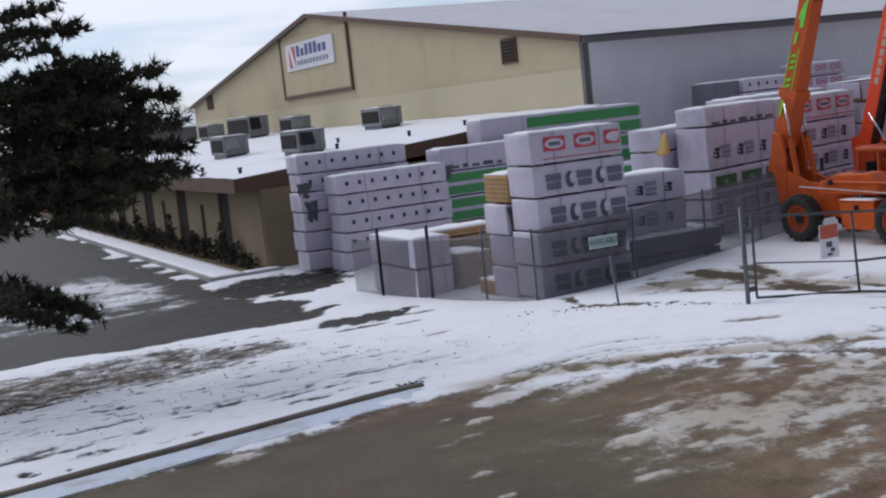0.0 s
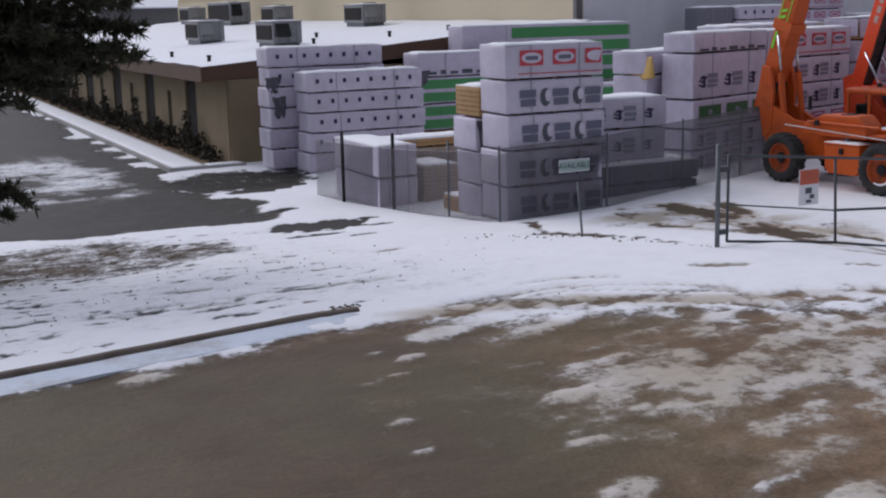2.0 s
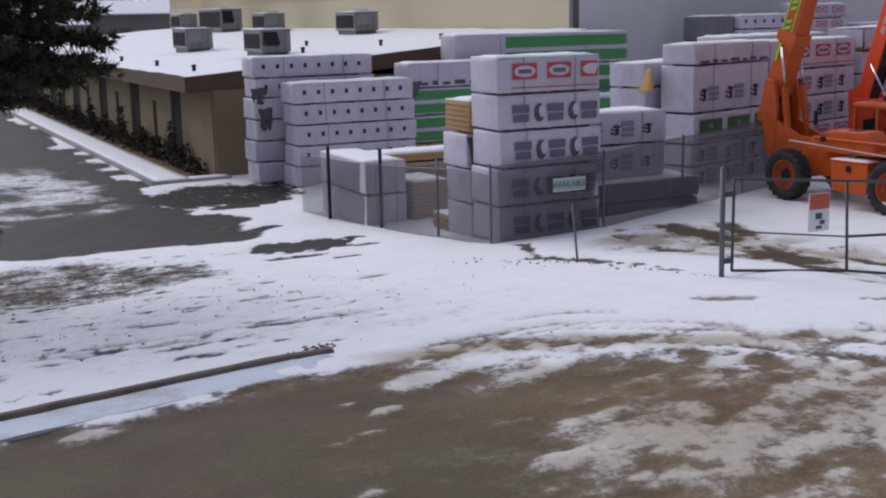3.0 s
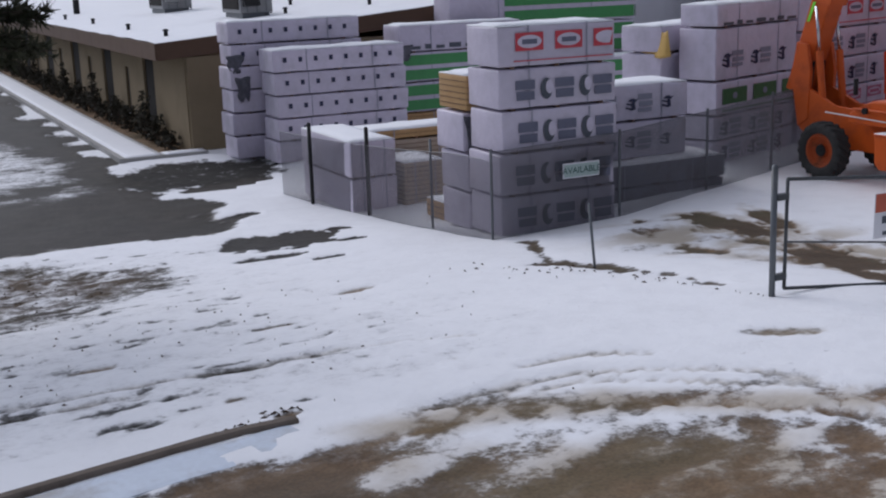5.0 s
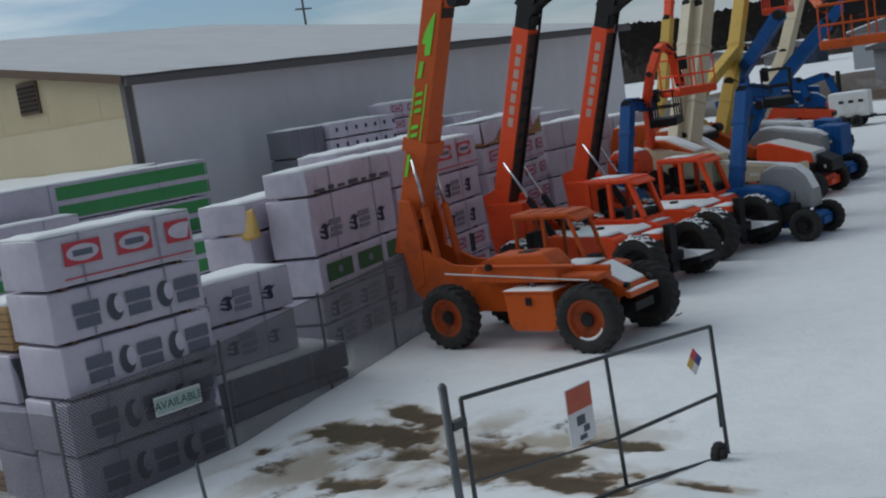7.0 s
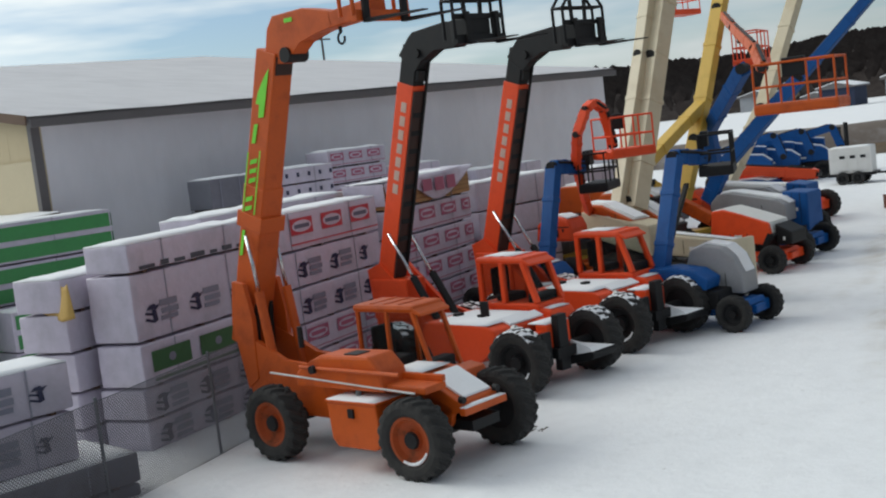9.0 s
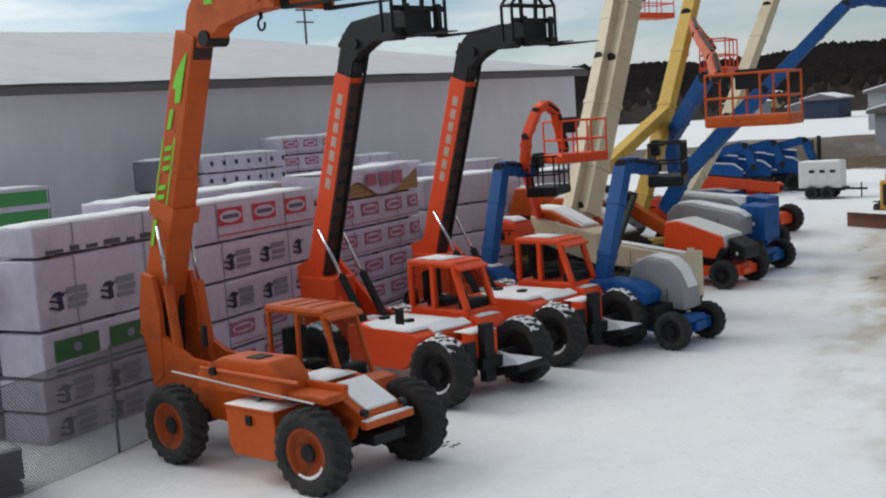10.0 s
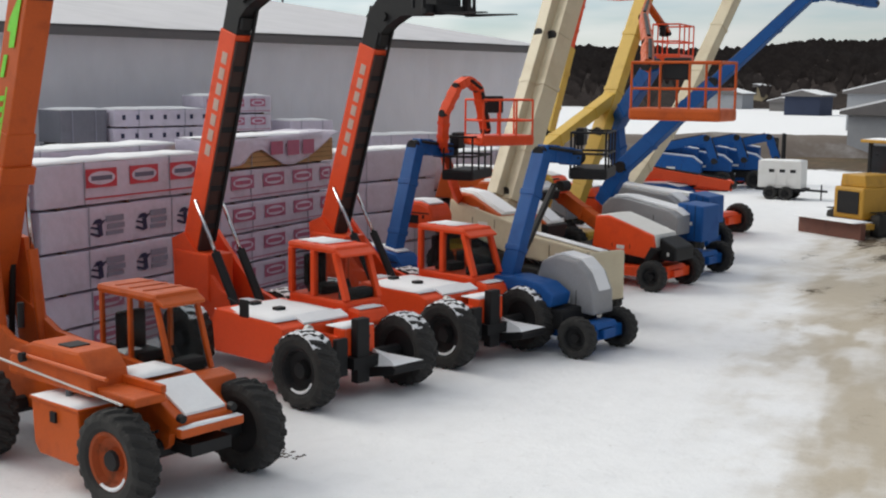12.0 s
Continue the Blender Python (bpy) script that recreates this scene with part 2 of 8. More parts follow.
def ground_material():
    """Snow over wet asphalt and brown dirt; the cover, soil and wetness follow attributes laid on the sheet."""
    mat = bpy.data.materials.new("snowy_ground")
    mat.use_nodes = True
    nt = mat.node_tree
    bsdf = nt.nodes["Principled BSDF"]

    def attr(name):
        a = nt.nodes.new("ShaderNodeAttribute")
        a.attribute_name = name
        return a.outputs["Fac"]

    def add(a, b, scale):
        m = nt.nodes.new("ShaderNodeMath")
        m.operation = "MULTIPLY_ADD"
        m.inputs[1].default_value = scale
        nt.links.new(b, m.inputs[0])
        nt.links.new(a, m.inputs[2])
        return m.outputs[0]

    cover = add(attr("cover"), noise_node(nt, 3.4, 8, 0.7), 1.0)
    cover = add(cover, noise_node(nt, 1.3, 6, 0.65, (0.45, 1.7, 1.0)), 0.6)
    cover = add(cover, noise_node(nt, 10.0, 5, 0.7), 0.8)
    crisp, soft = ramp_node(nt, cover, 1.57, 1.83), ramp_node(nt, cover, 1.28, 2.08)
    blend = nt.nodes.new("ShaderNodeMix")
    blend.data_type = "FLOAT"
    for socket, value in (("Factor", attr("slush")), ("A", crisp), ("B", soft)):
        nt.links.new(value, blend.inputs[socket])
    cover = blend.outputs["Result"]
    big, mid, fine = noise_node(nt, 0.35, 4), noise_node(nt, 2.0, 5, 0.65), noise_node(nt, 30, 3)
    asphalt = mix_node(nt, ramp_node(nt, mid, 0.35, 0.7), (0.014, 0.014, 0.013), (0.031, 0.030, 0.027))
    dirt = mix_node(nt, ramp_node(nt, mid, 0.3, 0.7), (0.165, 0.102, 0.055), (0.315, 0.205, 0.118))
    dirt = mix_node(nt, ramp_node(nt, big, 0.4, 0.65, 0.0, 0.6), dirt, (0.145, 0.092, 0.052))
    dirt = mix_node(nt, ramp_node(nt, noise_node(nt, 0.9, 6, 0.7, (0.5, 1.6, 1.0)), 0.45, 0.68, 0.0, 0.7), dirt, (0.33, 0.235, 0.145))
    dirt = mix_node(nt, ramp_node(nt, attr("wet"), 0.4, 0.9, 0.0, 0.75), dirt, (0.066, 0.048, 0.030))
    dirt = mix_node(nt, ramp_node(nt, noise_node(nt, 0.28, 5, 0.6), 0.42, 0.62, 0.0, 0.55), dirt, (0.125, 0.110, 0.060))
    soil = mix_node(nt, attr("soil"), asphalt, dirt)
    soil = mix_node(nt, ramp_node(nt, fine, 0.35, 0.7, 0.0, 0.4), soil, (0.05, 0.04, 0.03))
    snow = mix_node(nt, ramp_node(nt, mid, 0.4, 0.75, 0.0, 0.3), (0.86, 0.863, 0.875), (0.71, 0.71, 0.72))
    tint = add(attr("grime"), noise_node(nt, 1.1, 6, 0.7), 0.5)
    snow = mix_node(nt, ramp_node(nt, tint, 0.45, 1.2, 0.0, 0.85), snow, (0.42, 0.35, 0.25))
    speck = noise_node(nt, 5.5, 7, 0.75)
    snow = mix_node(nt, ramp_node(nt, speck, 0.62, 0.72, 0.0, 0.35), snow, (0.30, 0.26, 0.22))
    nt.links.new(mix_node(nt, cover, soil, snow), bsdf.inputs["Base Color"])
    rough = nt.nodes.new("ShaderNodeMix")
    rough.data_type = "FLOAT"
    rough.inputs["B"].default_value = 0.8
    wet = ramp_node(nt, attr("wet"), 0.0, 1.0, 0.9, 0.62)
    nt.links.new(wet, rough.inputs["A"])
    nt.links.new(cover, rough.inputs["Factor"])
    nt.links.new(rough.outputs["Result"], bsdf.inputs["Roughness"])
    bsdf.inputs["Specular IOR Level"].default_value = 0.15
    b1 = nt.nodes.new("ShaderNodeBump")
    b1.inputs["Strength"].default_value, b1.inputs["Distance"].default_value = 0.5, 0.05
    nt.links.new(add(cover, noise_node(nt, 7, 6, 0.65), 0.7), b1.inputs["Height"])
    nt.links.new(b1.outputs["Normal"], bsdf.inputs["Normal"])
    return mat


GROUND = ground_material()

# ---- mesh helpers ----
def finish(bm, name, mat, smooth=False):
    me = bpy.data.meshes.new(name)
    bmesh.ops.recalc_face_normals(bm, faces=bm.faces)
    bm.to_mesh(me)
    bm.free()
    for m in (mat if isinstance(mat, (list, tuple)) else [mat]):
        me.materials.append(m)
    if smooth:
        for p in me.polygons:
            p.use_smooth = True
    return me


def part(name, bm, mat, parent=None, label="", smooth=False):
    ob = new(name, finish(bm, name, mat, smooth))
    if parent:
        ob.parent = parent
    return tagged(ob, label)


def thing(name, label, category, at=(0, 0, 0), turn=0.0, group="", kind=""):
    ob = new(name)
    ob.matrix_world = pose(*at, 0, 0, turn)
    return tagged(ob, label, category, group, kind)


# the machines' yard and the long lumber row stand askew to the warehouse: x, y, degrees
YARD = (1.76, -1.451, 3.32)
ROW = (27.83, 32.57, 17.5)


def laid(axes, x, y):
    """A place given in the axes of the yard or the row, in the world's."""
    c, s = math.cos(radians(axes[2])), math.sin(radians(axes[2]))
    return axes[0] + x * c - y * s, axes[1] + x * s + y * c


def set_in_yard(ob):
    ob.matrix_world = pose(YARD[0], YARD[1], 0, 0, 0, YARD[2]) @ ob.matrix_world
    return ob


def box(bm, x0, x1, y0, y1, z0, z1, bevel=0.0, m=None):
    r = bmesh.ops.create_cube(bm, size=1.0)
    bmesh.ops.scale(bm, vec=(x1 - x0, y1 - y0, z1 - z0), verts=r["verts"])
    bmesh.ops.translate(bm, vec=((x0 + x1) / 2, (y0 + y1) / 2, (z0 + z1) / 2), verts=r["verts"])
    vs = r["verts"]
    if bevel:
        es = list({e for v in vs for e in v.link_edges})
        o = bmesh.ops.bevel(bm, geom=es, offset=bevel, segments=2, affect="EDGES", profile=0.6)
        vs = list({v for f in o["faces"] for v in f.verts} | {v for v in vs if v.is_valid})
    if m:
        bmesh.ops.transform(bm, matrix=m, verts=[v for v in vs if v.is_valid])
    return bm


def frame_to(p0, p1):
    p0, p1 = Vector(p0), Vector(p1)
    d = p1 - p0
    return Matrix.Translation((p0 + p1) / 2) @ d.to_track_quat("Z", "Y").to_matrix().to_4x4(), d.length


def beam(bm, p0, p1, w, h, bevel=0.0, x_axis=None):
    """A box-section bar from p0 to p1: w across (towards x_axis), h the other way."""
    p0, p1 = Vector(p0), Vector(p1)
    z = (p1 - p0).normalized()
    x = Vector(x_axis or ((1, 0, 0) if abs(z.x) < 0.95 else (0, 1, 0)))
    y = z.cross(x).normalized()
    x = y.cross(z).normalized()
    m = Matrix((x, y, z)).transposed().to_4x4()
    m.translation = (p0 + p1) / 2
    L = (p1 - p0).length
    return box(bm, -w / 2, w / 2, -h / 2, h / 2, -L / 2, L / 2, bevel, m)


def tube(bm, p0, p1, r, n=10, r2=None):
    m, L = frame_to(p0, p1)
    bmesh.ops.create_cone(bm, cap_ends=True, segments=n, radius1=r, radius2=r if r2 is None else r2, depth=L, matrix=m)
    return bm


def prism(bm, outline, x0, x1, bevel=0.0):
    """A (y, z) outline drawn out along x."""
    a = [bm.verts.new((x0, y, z)) for y, z in outline]
    b = [bm.verts.new((x1, y, z)) for y, z in outline]
    fs = [bm.faces.new(a), bm.faces.new(list(reversed(b)))]
    n = len(outline)
    for i in range(n):
        fs.append(bm.faces.new((a[i], b[i], b[(i + 1) % n], a[(i + 1) % n])))
    if bevel:
        es = list({e for f in fs for e in f.edges})
        bmesh.ops.bevel(bm, geom=es, offset=bevel, segments=2, affect="EDGES", profile=0.6)
    return bm


def one(fn, *args, **kw):
    return fn(bmesh.new(), *args, **kw)


def raw(name, verts, faces, mat, parent=None, smooth=False):
    me = bpy.data.meshes.new(name)
    me.from_pydata(verts, [], faces)
    me.materials.append(mat)
    if smooth:
        me.polygons.foreach_set("use_smooth", [True] * len(me.polygons))
    me.update()
    ob = new(name, me)
    ob.parent = parent
    return ob


def snow_cap(parent, x0, x1, y0, y1, z, thick=0.06, seed=0):
    """A soft, uneven sheet of snow lying on a level top."""
    nx, ny = max(3, int((x1 - x0) / 0.22)), max(3, int((y1 - y0) / 0.22))
    vs, fs = [], []
    for j in range(ny + 1):
        for i in range(nx + 1):
            x, y = x0 + (x1 - x0) * i / nx, y0 + (y1 - y0) * j / ny
            edge = min(i, nx - i, j, ny - j)
            h = thick * (0.25 if edge == 0 else 1.0) * (0.75 + 0.5 * noise.noise((x * 1.7 + seed, y * 1.7, seed * 0.37)))
            off = 0.025 * noise.noise((x * 3, y * 3 + seed, 1.3)) if edge == 0 else 0
            vs.append((x + off, y + off, z + h))
    n = len(vs)
    for j in range(ny):
        for i in range(nx):
            a = j * (nx + 1) + i
            fs.append((a, a + 1, a + nx + 2, a + nx + 1))
    ring = [i for i in range(nx + 1)] + [j * (nx + 1) + nx for j in range(1, ny + 1)] + [ny * (nx + 1) + i for i in range(nx - 1, -1, -1)] + [j * (nx + 1) for j in range(ny - 1, 0, -1)]
    for k in ring:
        vs.append((vs[k][0], vs[k][1], z - 0.004))
    for k in range(len(ring)):
        k2 = (k + 1) % len(ring)
        fs.append((ring[k2], ring[k], n + k, n + k2))
    return raw("snow_cap", vs, fs, SNOW, parent, True)

# ---- ground: one sheet, the drive high in front, falling to the yard ----
def smooth_step(a, b, v):
    t = np.clip((np.asarray(v, float) - a) / (b - a), 0, 1)
    return t * t * (3 - 2 * t)


def lattice(ix, iy, seed):
    h = (ix.astype(np.int64) * 374761393 + iy.astype(np.int64) * 668265263 + seed * 974634777) & 0x7FFFFFFF
    h = ((h ^ (h >> 13)) * 1274126177) & 0x7FFFFFFF
    return ((h ^ (h >> 16)) & 0xFFFF) / 65535.0


def value_noise(x, y, seed=0):
    ix, iy = np.floor(x), np.floor(y)
    fx, fy = x - ix, y - iy
    fx, fy = fx * fx * (3 - 2 * fx), fy * fy * (3 - 2 * fy)
    a, b = lattice(ix, iy, seed), lattice(ix + 1, iy, seed)
    c, d = lattice(ix, iy + 1, seed), lattice(ix + 1, iy + 1, seed)
    return (a * (1 - fx) + b * fx) * (1 - fy) + (c * (1 - fx) + d * fx) * fy


def fbm(x, y, seed=0, octaves=4):
    total, amp, norm = 0.0, 1.0, 0.0
    for k in range(octaves):
        total = total + amp * value_noise(x * 2 ** k, y * 2 ** k, seed + k * 17)
        norm += amp
        amp *= 0.55
    return total / norm


def ground_z(x, y):
    """Height of the bare ground."""
    ramp = np.clip(0.88 - 0.118 * (np.asarray(y, float) - 20.8), -5, 20)
    k = 0.25
    left = -k * np.log(np.exp(-ramp / k) + math.exp(-0.88 / k))
    left = k * np.log(np.exp(left / k) + math.exp(-0.62 / k))
    s = smooth_step(19.4, 25.2, x)
    return left * (1 - s) + 0.05 * s


def gz(x, y):
    return float(ground_z(np.array([float(x)]), np.array([float(y)]))[0])


def blob(x, y, cx, cy, rx, ry, turn=0.0):
    """1 at the middle of an ellipse, 0 at its rim, negative beyond."""
    c, s = math.cos(radians(turn)), math.sin(radians(turn))
    u, v = (x - cx) * c + (y - cy) * s, -(x - cx) * s + (y - cy) * c
    return 1 - np.sqrt((u / rx) ** 2 + (v / ry) ** 2)


def span(*pieces):
    out = []
    for a, b, step in pieces:
        out += list(np.arange(a, b, step))
    return np.array(out)


def build_ground():
    far = [-4000, -1500, -600, -250, -120, -60, -30]
    xs = np.concatenate([far, span((-14, 3, 1.0), (3, 30, 0.13), (30, 46, 0.3), (46, 82, 0.9), (82, 152, 3.0)), [160, 190, 220, 400, 900, 2000, 4000]])
    ys = np.concatenate([far, span((-14, 8, 1.0), (8, 38, 0.13), (38, 52, 0.35), (52, 84, 1.6)), [95, 120, 160, 240, 420, 900, 2000, 4000]])
    X, Y = np.meshgrid(xs, ys)
    n1, n2, n3 = fbm(X * 0.55, Y * 0.55, 3), fbm(X * 1.7, Y * 1.7, 9), fbm(X * 0.16, Y * 0.16, 21)
    n4 = fbm(X * 4.5, Y * 4.5, 27)
    front = smooth_step(30, 18, X) * smooth_step(40, 30, Y)
    cover = 0.95 - 0.06 * front - 0.10 * smooth_step(15, 10, X) * smooth_step(36, 31, Y) * smooth_step(19.5, 21.5, Y)
    soil, wet, grime = np.zeros(X.shape), np.full(X.shape, 0.3), np.full(X.shape, 0.02)
    melt = np.zeros(X.shape)
    # the drive in front: brown, wet, broken snow in streaks towards the yard
    edge = np.interp(X, [-30, 7.6, 8.8, 9.7, 10.4, 11.2, 12.1, 12.9, 13.8, 14.6, 15.2, 16, 17, 18.9, 22, 30, 60], [18.0, 18.95, 18.96, 19.05, 19.15, 19.4, 19.3, 19.3, 19.3, 19.0, 18.8, 18.2, 17.5, 16.9, 14.8, 11, 4])
    soften = smooth_step(12.0, 14.0, X)
    inside = smooth_step(-0.30, 1.0, (edge - Y) / (0.54 + 0.8 * soften) - 0.15 * soften + (n2 - 0.5) * 1.1 + (n4 - 0.5) * 0.6)
    run_x, run_y = X * 0.98 + Y * 0.19, Y * 0.98 - X * 0.19
    streak = fbm(run_x * 0.42, run_y * 2.3 + 0.3 * np.sin(run_x * 0.5), 31)
    patch = fbm(X * 1.5, Y * 1.9, 41)
    flake = fbm(X * 3.3, Y * 3.9, 47)
    right_side = smooth_step(10.5, 13.0, X + (n1 - 0.5) * 2.4 - 0.25 * (Y - 15))
    road_cover = np.clip(right_side * (0.36 + 1.7 * (streak - 0.5) + 0.7 * (patch - 0.5) + 1.2 * (flake - 0.5)), 0, 0.66)
    for cx, cy, rx, ry in ((9.08, 18.55, 0.42, 0.2), (12.65, 18.45, 0.75, 0.42), (10.9, 15.7, 0.2, 0.12), (11.3, 17.05, 0.5, 0.10), (10.75, 14.9, 0.2, 0.1), (11.9, 17.7, 0.3, 0.1), (8.9, 13.4, 0.12, 0.06), (11.6, 18.1, 0.2, 0.08), (12.1, 14.4, 0.35, 0.12), (12.9, 15.6, 0.9, 0.25), (14.3, 15.1, 1.0, 0.28), (11.9, 13.3, 0.55, 0.25), (12.9, 12.8, 0.5, 0.15)):
        road_cover = np.maximum(road_cover, 0.74 * smooth_step(0.0, 0.6, blob(X, Y, cx, cy, rx, ry, 10) + (n2 - 0.5) * 0.8 + (n4 - 0.5) * 0.5))
    cover = cover * (1 - inside) + road_cover * inside
    soil = np.maximum(soil, inside)
    wet = np.maximum(wet, inside * (0.55 + 0.45 * smooth_step(14, 9, X + (n1 - 0.5) * 3)))
    melt = np.maximum(melt, inside * (0.10 + 0.7 * n1))
    grime = np.maximum(grime, inside * (0.42 + 0.7 * n1))
    # slush along the edge of the drive
    slush = smooth_step(0.9, 0.0, np.abs(Y - edge - 0.15)) * smooth_step(11.5, 13, X)
    cover -= 0.60 * slush * smooth_step(0.42, 0.62, flake)
    grime = np.maximum(grime, 0.8 * slush * smooth_step(0.25, 0.6, n1))
    soil = np.maximum(soil, slush)
    melt = np.maximum(melt, 0.7 * slush)
    # wheel tracks: pairs of thin lines curving over the snow
    tracks = (
        ((13.68, 19.83), (14.14, 19.98), (14.7, 20.02), (15.34, 19.93), (15.9, 19.7), (16.4, 19.39), (16.8, 19.05), (17.2, 18.4), 0.17),
        ((14.0, 19.7), (14.49, 19.79), (15.39, 19.62), (16.09, 19.14), (16.54, 18.7), 0.13),
        ((15.6, 18.6), (15.88, 18.47), (16.47, 17.94), (16.95, 17.22), (17.4, 16.4), 0.22),
        ((16.7, 18.6), (17.03, 18.31), (17.5, 17.74), (18.0, 16.9), 0.2),
        ((15.0, 20.5), (15.58, 20.53), (16.06, 20.36), (16.42, 20.06), 0.15),
        ((12.05, 22.5), (13.15, 22.55), (14.42, 22.45), (15.26, 22.06), 0.16),
        ((9.0, 22.75), (9.87, 22.62), (10.74, 22.6), (11.67, 22.57), (12.61, 22.45), 0.18),
        ((9.0, 22.3), (9.81, 22.2), (10.48, 22.15), (11.24, 22.1), 0.16))
    dent = np.zeros(X.shape)
    for track in tracks:
        near = np.full(X.shape, 9.0)
        for (ax, ay), (bx, by) in zip(track[:-2], track[1:-1]):
            L2 = (bx - ax) ** 2 + (by - ay) ** 2
            f = np.clip(((X - ax) * (bx - ax) + (Y - ay) * (by - ay)) / L2, 0, 1)
            near = np.minimum(near, np.hypot(X - ax - f * (bx - ax), Y - ay - f * (by - ay)))
        band = smooth_step(0.13, 0.03, near + (n2 - 0.5) * 0.10) * (0.55 + 0.45 * smooth_step(0.28, 0.55, n1))
        cover -= 1.7 * track[-1] * band
        melt = np.maximum(melt, band)
        dent = np.maximum(dent, band)
        grime = np.maximum(grime, 0.62 * band)
        soil = np.maximum(soil, 0.1 * band)
    for cx, cy, rx, ry, turn, deep in ((18.1, 19.8, 0.6, 0.22, -32, 0.55), (13.3, 19.35, 0.7, 0.13, -4, 0.7), (12.3, 20.5, 0.22, 0.13, 0, 0.8), (19.6, 18.6, 0.6, 0.12, -35, 0.4), (12.0, 21.3, 0.2, 0.08, 0, 0.6), (14.6, 21.3, 0.22, 0.07, 0, 0.5), (11.0, 23.6, 0.35, 0.1, 10, 0.5), (13.6, 24.4, 0.4, 0.1, 12, 0.5), (15.3, 26.0, 0.5, 0.12, 20, 0.5)):
        p = smooth_step(0.0, 0.6, blob(X, Y, cx, cy, rx, ry, turn) + (n2 - 0.5) * 0.9 + (n4 - 0.5) * 0.5)
        cover -= deep * p
        melt = np.maximum(melt, p)
        soil = np.maximum(soil, p)
        grime = np.maximum(grime, 0.7 * p)
    # grass stubble through the verge
    verge = smooth_step(-0.1, 0.45, blob(X, Y, 8.4, 30.2, 6.4, 3.6, 16) + (n1 - 0.5) * 0.5)
    melt = np.maximum(melt, 0.75 * verge)
    cover -= verge * (0.36 + 0.9 * (fbm(X * 2.6, Y * 3.4, 55) - 0.45))
    cover -= 0.30 * verge * smooth_step(0.57, 0.72, fbm(X * 1.3 + Y * 0.3, Y * 2.4 - X * 0.8, 57))
    soil = np.maximum(soil, 0.35 * verge)
    # trampled, patchy snow between the kerb and the stacks
    tramp = smooth_step(18.5, 14, X) * smooth_step(20.0, 21.5, Y) * smooth_step(36, 31, Y)
    cover -= tramp * (0.02 + 0.12 * smooth_step(0.42, 0.68, n1) * smooth_step(0.4, 0.6, fbm(X * 0.8, Y * 2.2, 59)))
    grime = np.maximum(grime, 0.3 * tramp * n1)
    melt = np.maximum(melt, 0.5 * tramp)
    # scattered scuffs on the snow of the verge
    scuff = fbm(X * 1.3, Y * 4.2 - X * 0.9, 71)
    zone = smooth_step(18, 12, X) * smooth_step(19.8, 21, Y) * smooth_step(34, 30, Y)
    cover -= 0.42 * zone * smooth_step(0.63, 0.76, scuff)
    # dark wet asphalt before the low building
    lot = smooth_step(0.0, 0.3, np.minimum(np.minimum((16.4 - X) / 3, (Y - 34.3 - (16 - X) * 0.10) / 2.2), 3) + (n1 - 0.5) * 1.1)
    thin = fbm(X * 0.5 + Y * 0.25, Y * 1.1, 83)
    lot_cover = np.clip(0.04 + (0.36 + 2.4 * (thin - 0.5)) * smooth_step(40.0, 43.0, Y + (n1 - 0.5) * 4) * smooth_step(58.0, 50.0, Y) * smooth_step(15.4, 13.2, X + (n2 - 0.5) * 1.5), 0, 0.62)
    cover = cover * (1 - lot) + lot_cover * lot
    wet = np.maximum(wet, lot * 0.75)
    soil = np.maximum(soil, 0.1 * lot)
    rim = 4 * lot * (1 - lot) * smooth_step(40, 36, Y)
    cover -= 0.35 * rim * smooth_step(0.45, 0.6, n4)
    melt = np.maximum(melt, np.maximum(rim, lot * smooth_step(0.12, 0.34, lot_cover)))
    grime = np.maximum(grime, 0.6 * rim)
    strip = smooth_step(0.0, 0.4, blob(X, Y, 17.6, 43.2, 3.4, 3.0, 30) + (n2 - 0.5) * 0.5)
    cover = cover * (1 - strip * 0.75)
    for cx, cy, rx, ry, turn in ((16.2, 32.5, 1.45, 1.25, 20), (15.6, 30.7, 0.9, 0.28, 5), (17.4, 31.7, 0.6, 0.25, -20), (16.4, 29.8, 0.5, 0.16, 5), (17.9, 33.1, 0.4, 0.25, -30), (15.4, 35.2, 1.3, 0.6, 35), (16.6, 36.2, 0.7, 0.25, 30), (16.1, 39.0, 0.6, 0.5, -40), (17.7, 40.8, 1.8, 0.6, 20), (18.6, 38.9, 0.35, 0.15, 0)):
        p = smooth_step(0.05, 0.25, blob(X, Y, cx, cy, rx, ry, turn) + (n2 - 0.5) * 1.1 + (n4 - 0.5) * 0.5)
        cover = cover * (1 - p)
        wet = np.maximum(wet, p * 0.9)
        soil = np.maximum(soil, 0.1 * p)
    # bare planting bed along the facade
    bed = smooth_step(0.12, -0.05, np.abs(X - 18.05) - 0.6) * smooth_step(47.2, 47.6, Y)
    cover = cover * (1 - bed)
    soil = np.maximum(soil, bed)
    # brown mud by the gate, thinning out into tinted snow
    for cx, cy, rx, ry, turn in ((23.2, 26.7, 1.25, 0.62, -75), (24.2, 26.8, 0.95, 0.26, 76), (22.6, 23.6, 1.7, 0.75, 80), (21.9, 22.2, 1.2, 0.45, 75), (23.95, 22.9, 0.75, 0.2, 84), (21.15, 25.2, 0.85, 0.26, 84), (22.05, 28.0, 0.35, 0.16, 80), (22.3, 20.5, 0.6, 0.2, 80), (21.8, 19.2, 1.2, 0.3, -58), (22.5, 25.3, 0.5, 0.3, 60)):
        raw_p = blob(X, Y, cx, cy, rx, ry, turn) + (n2 - 0.5) * 1.3 + (n4 - 0.5) * 1.0
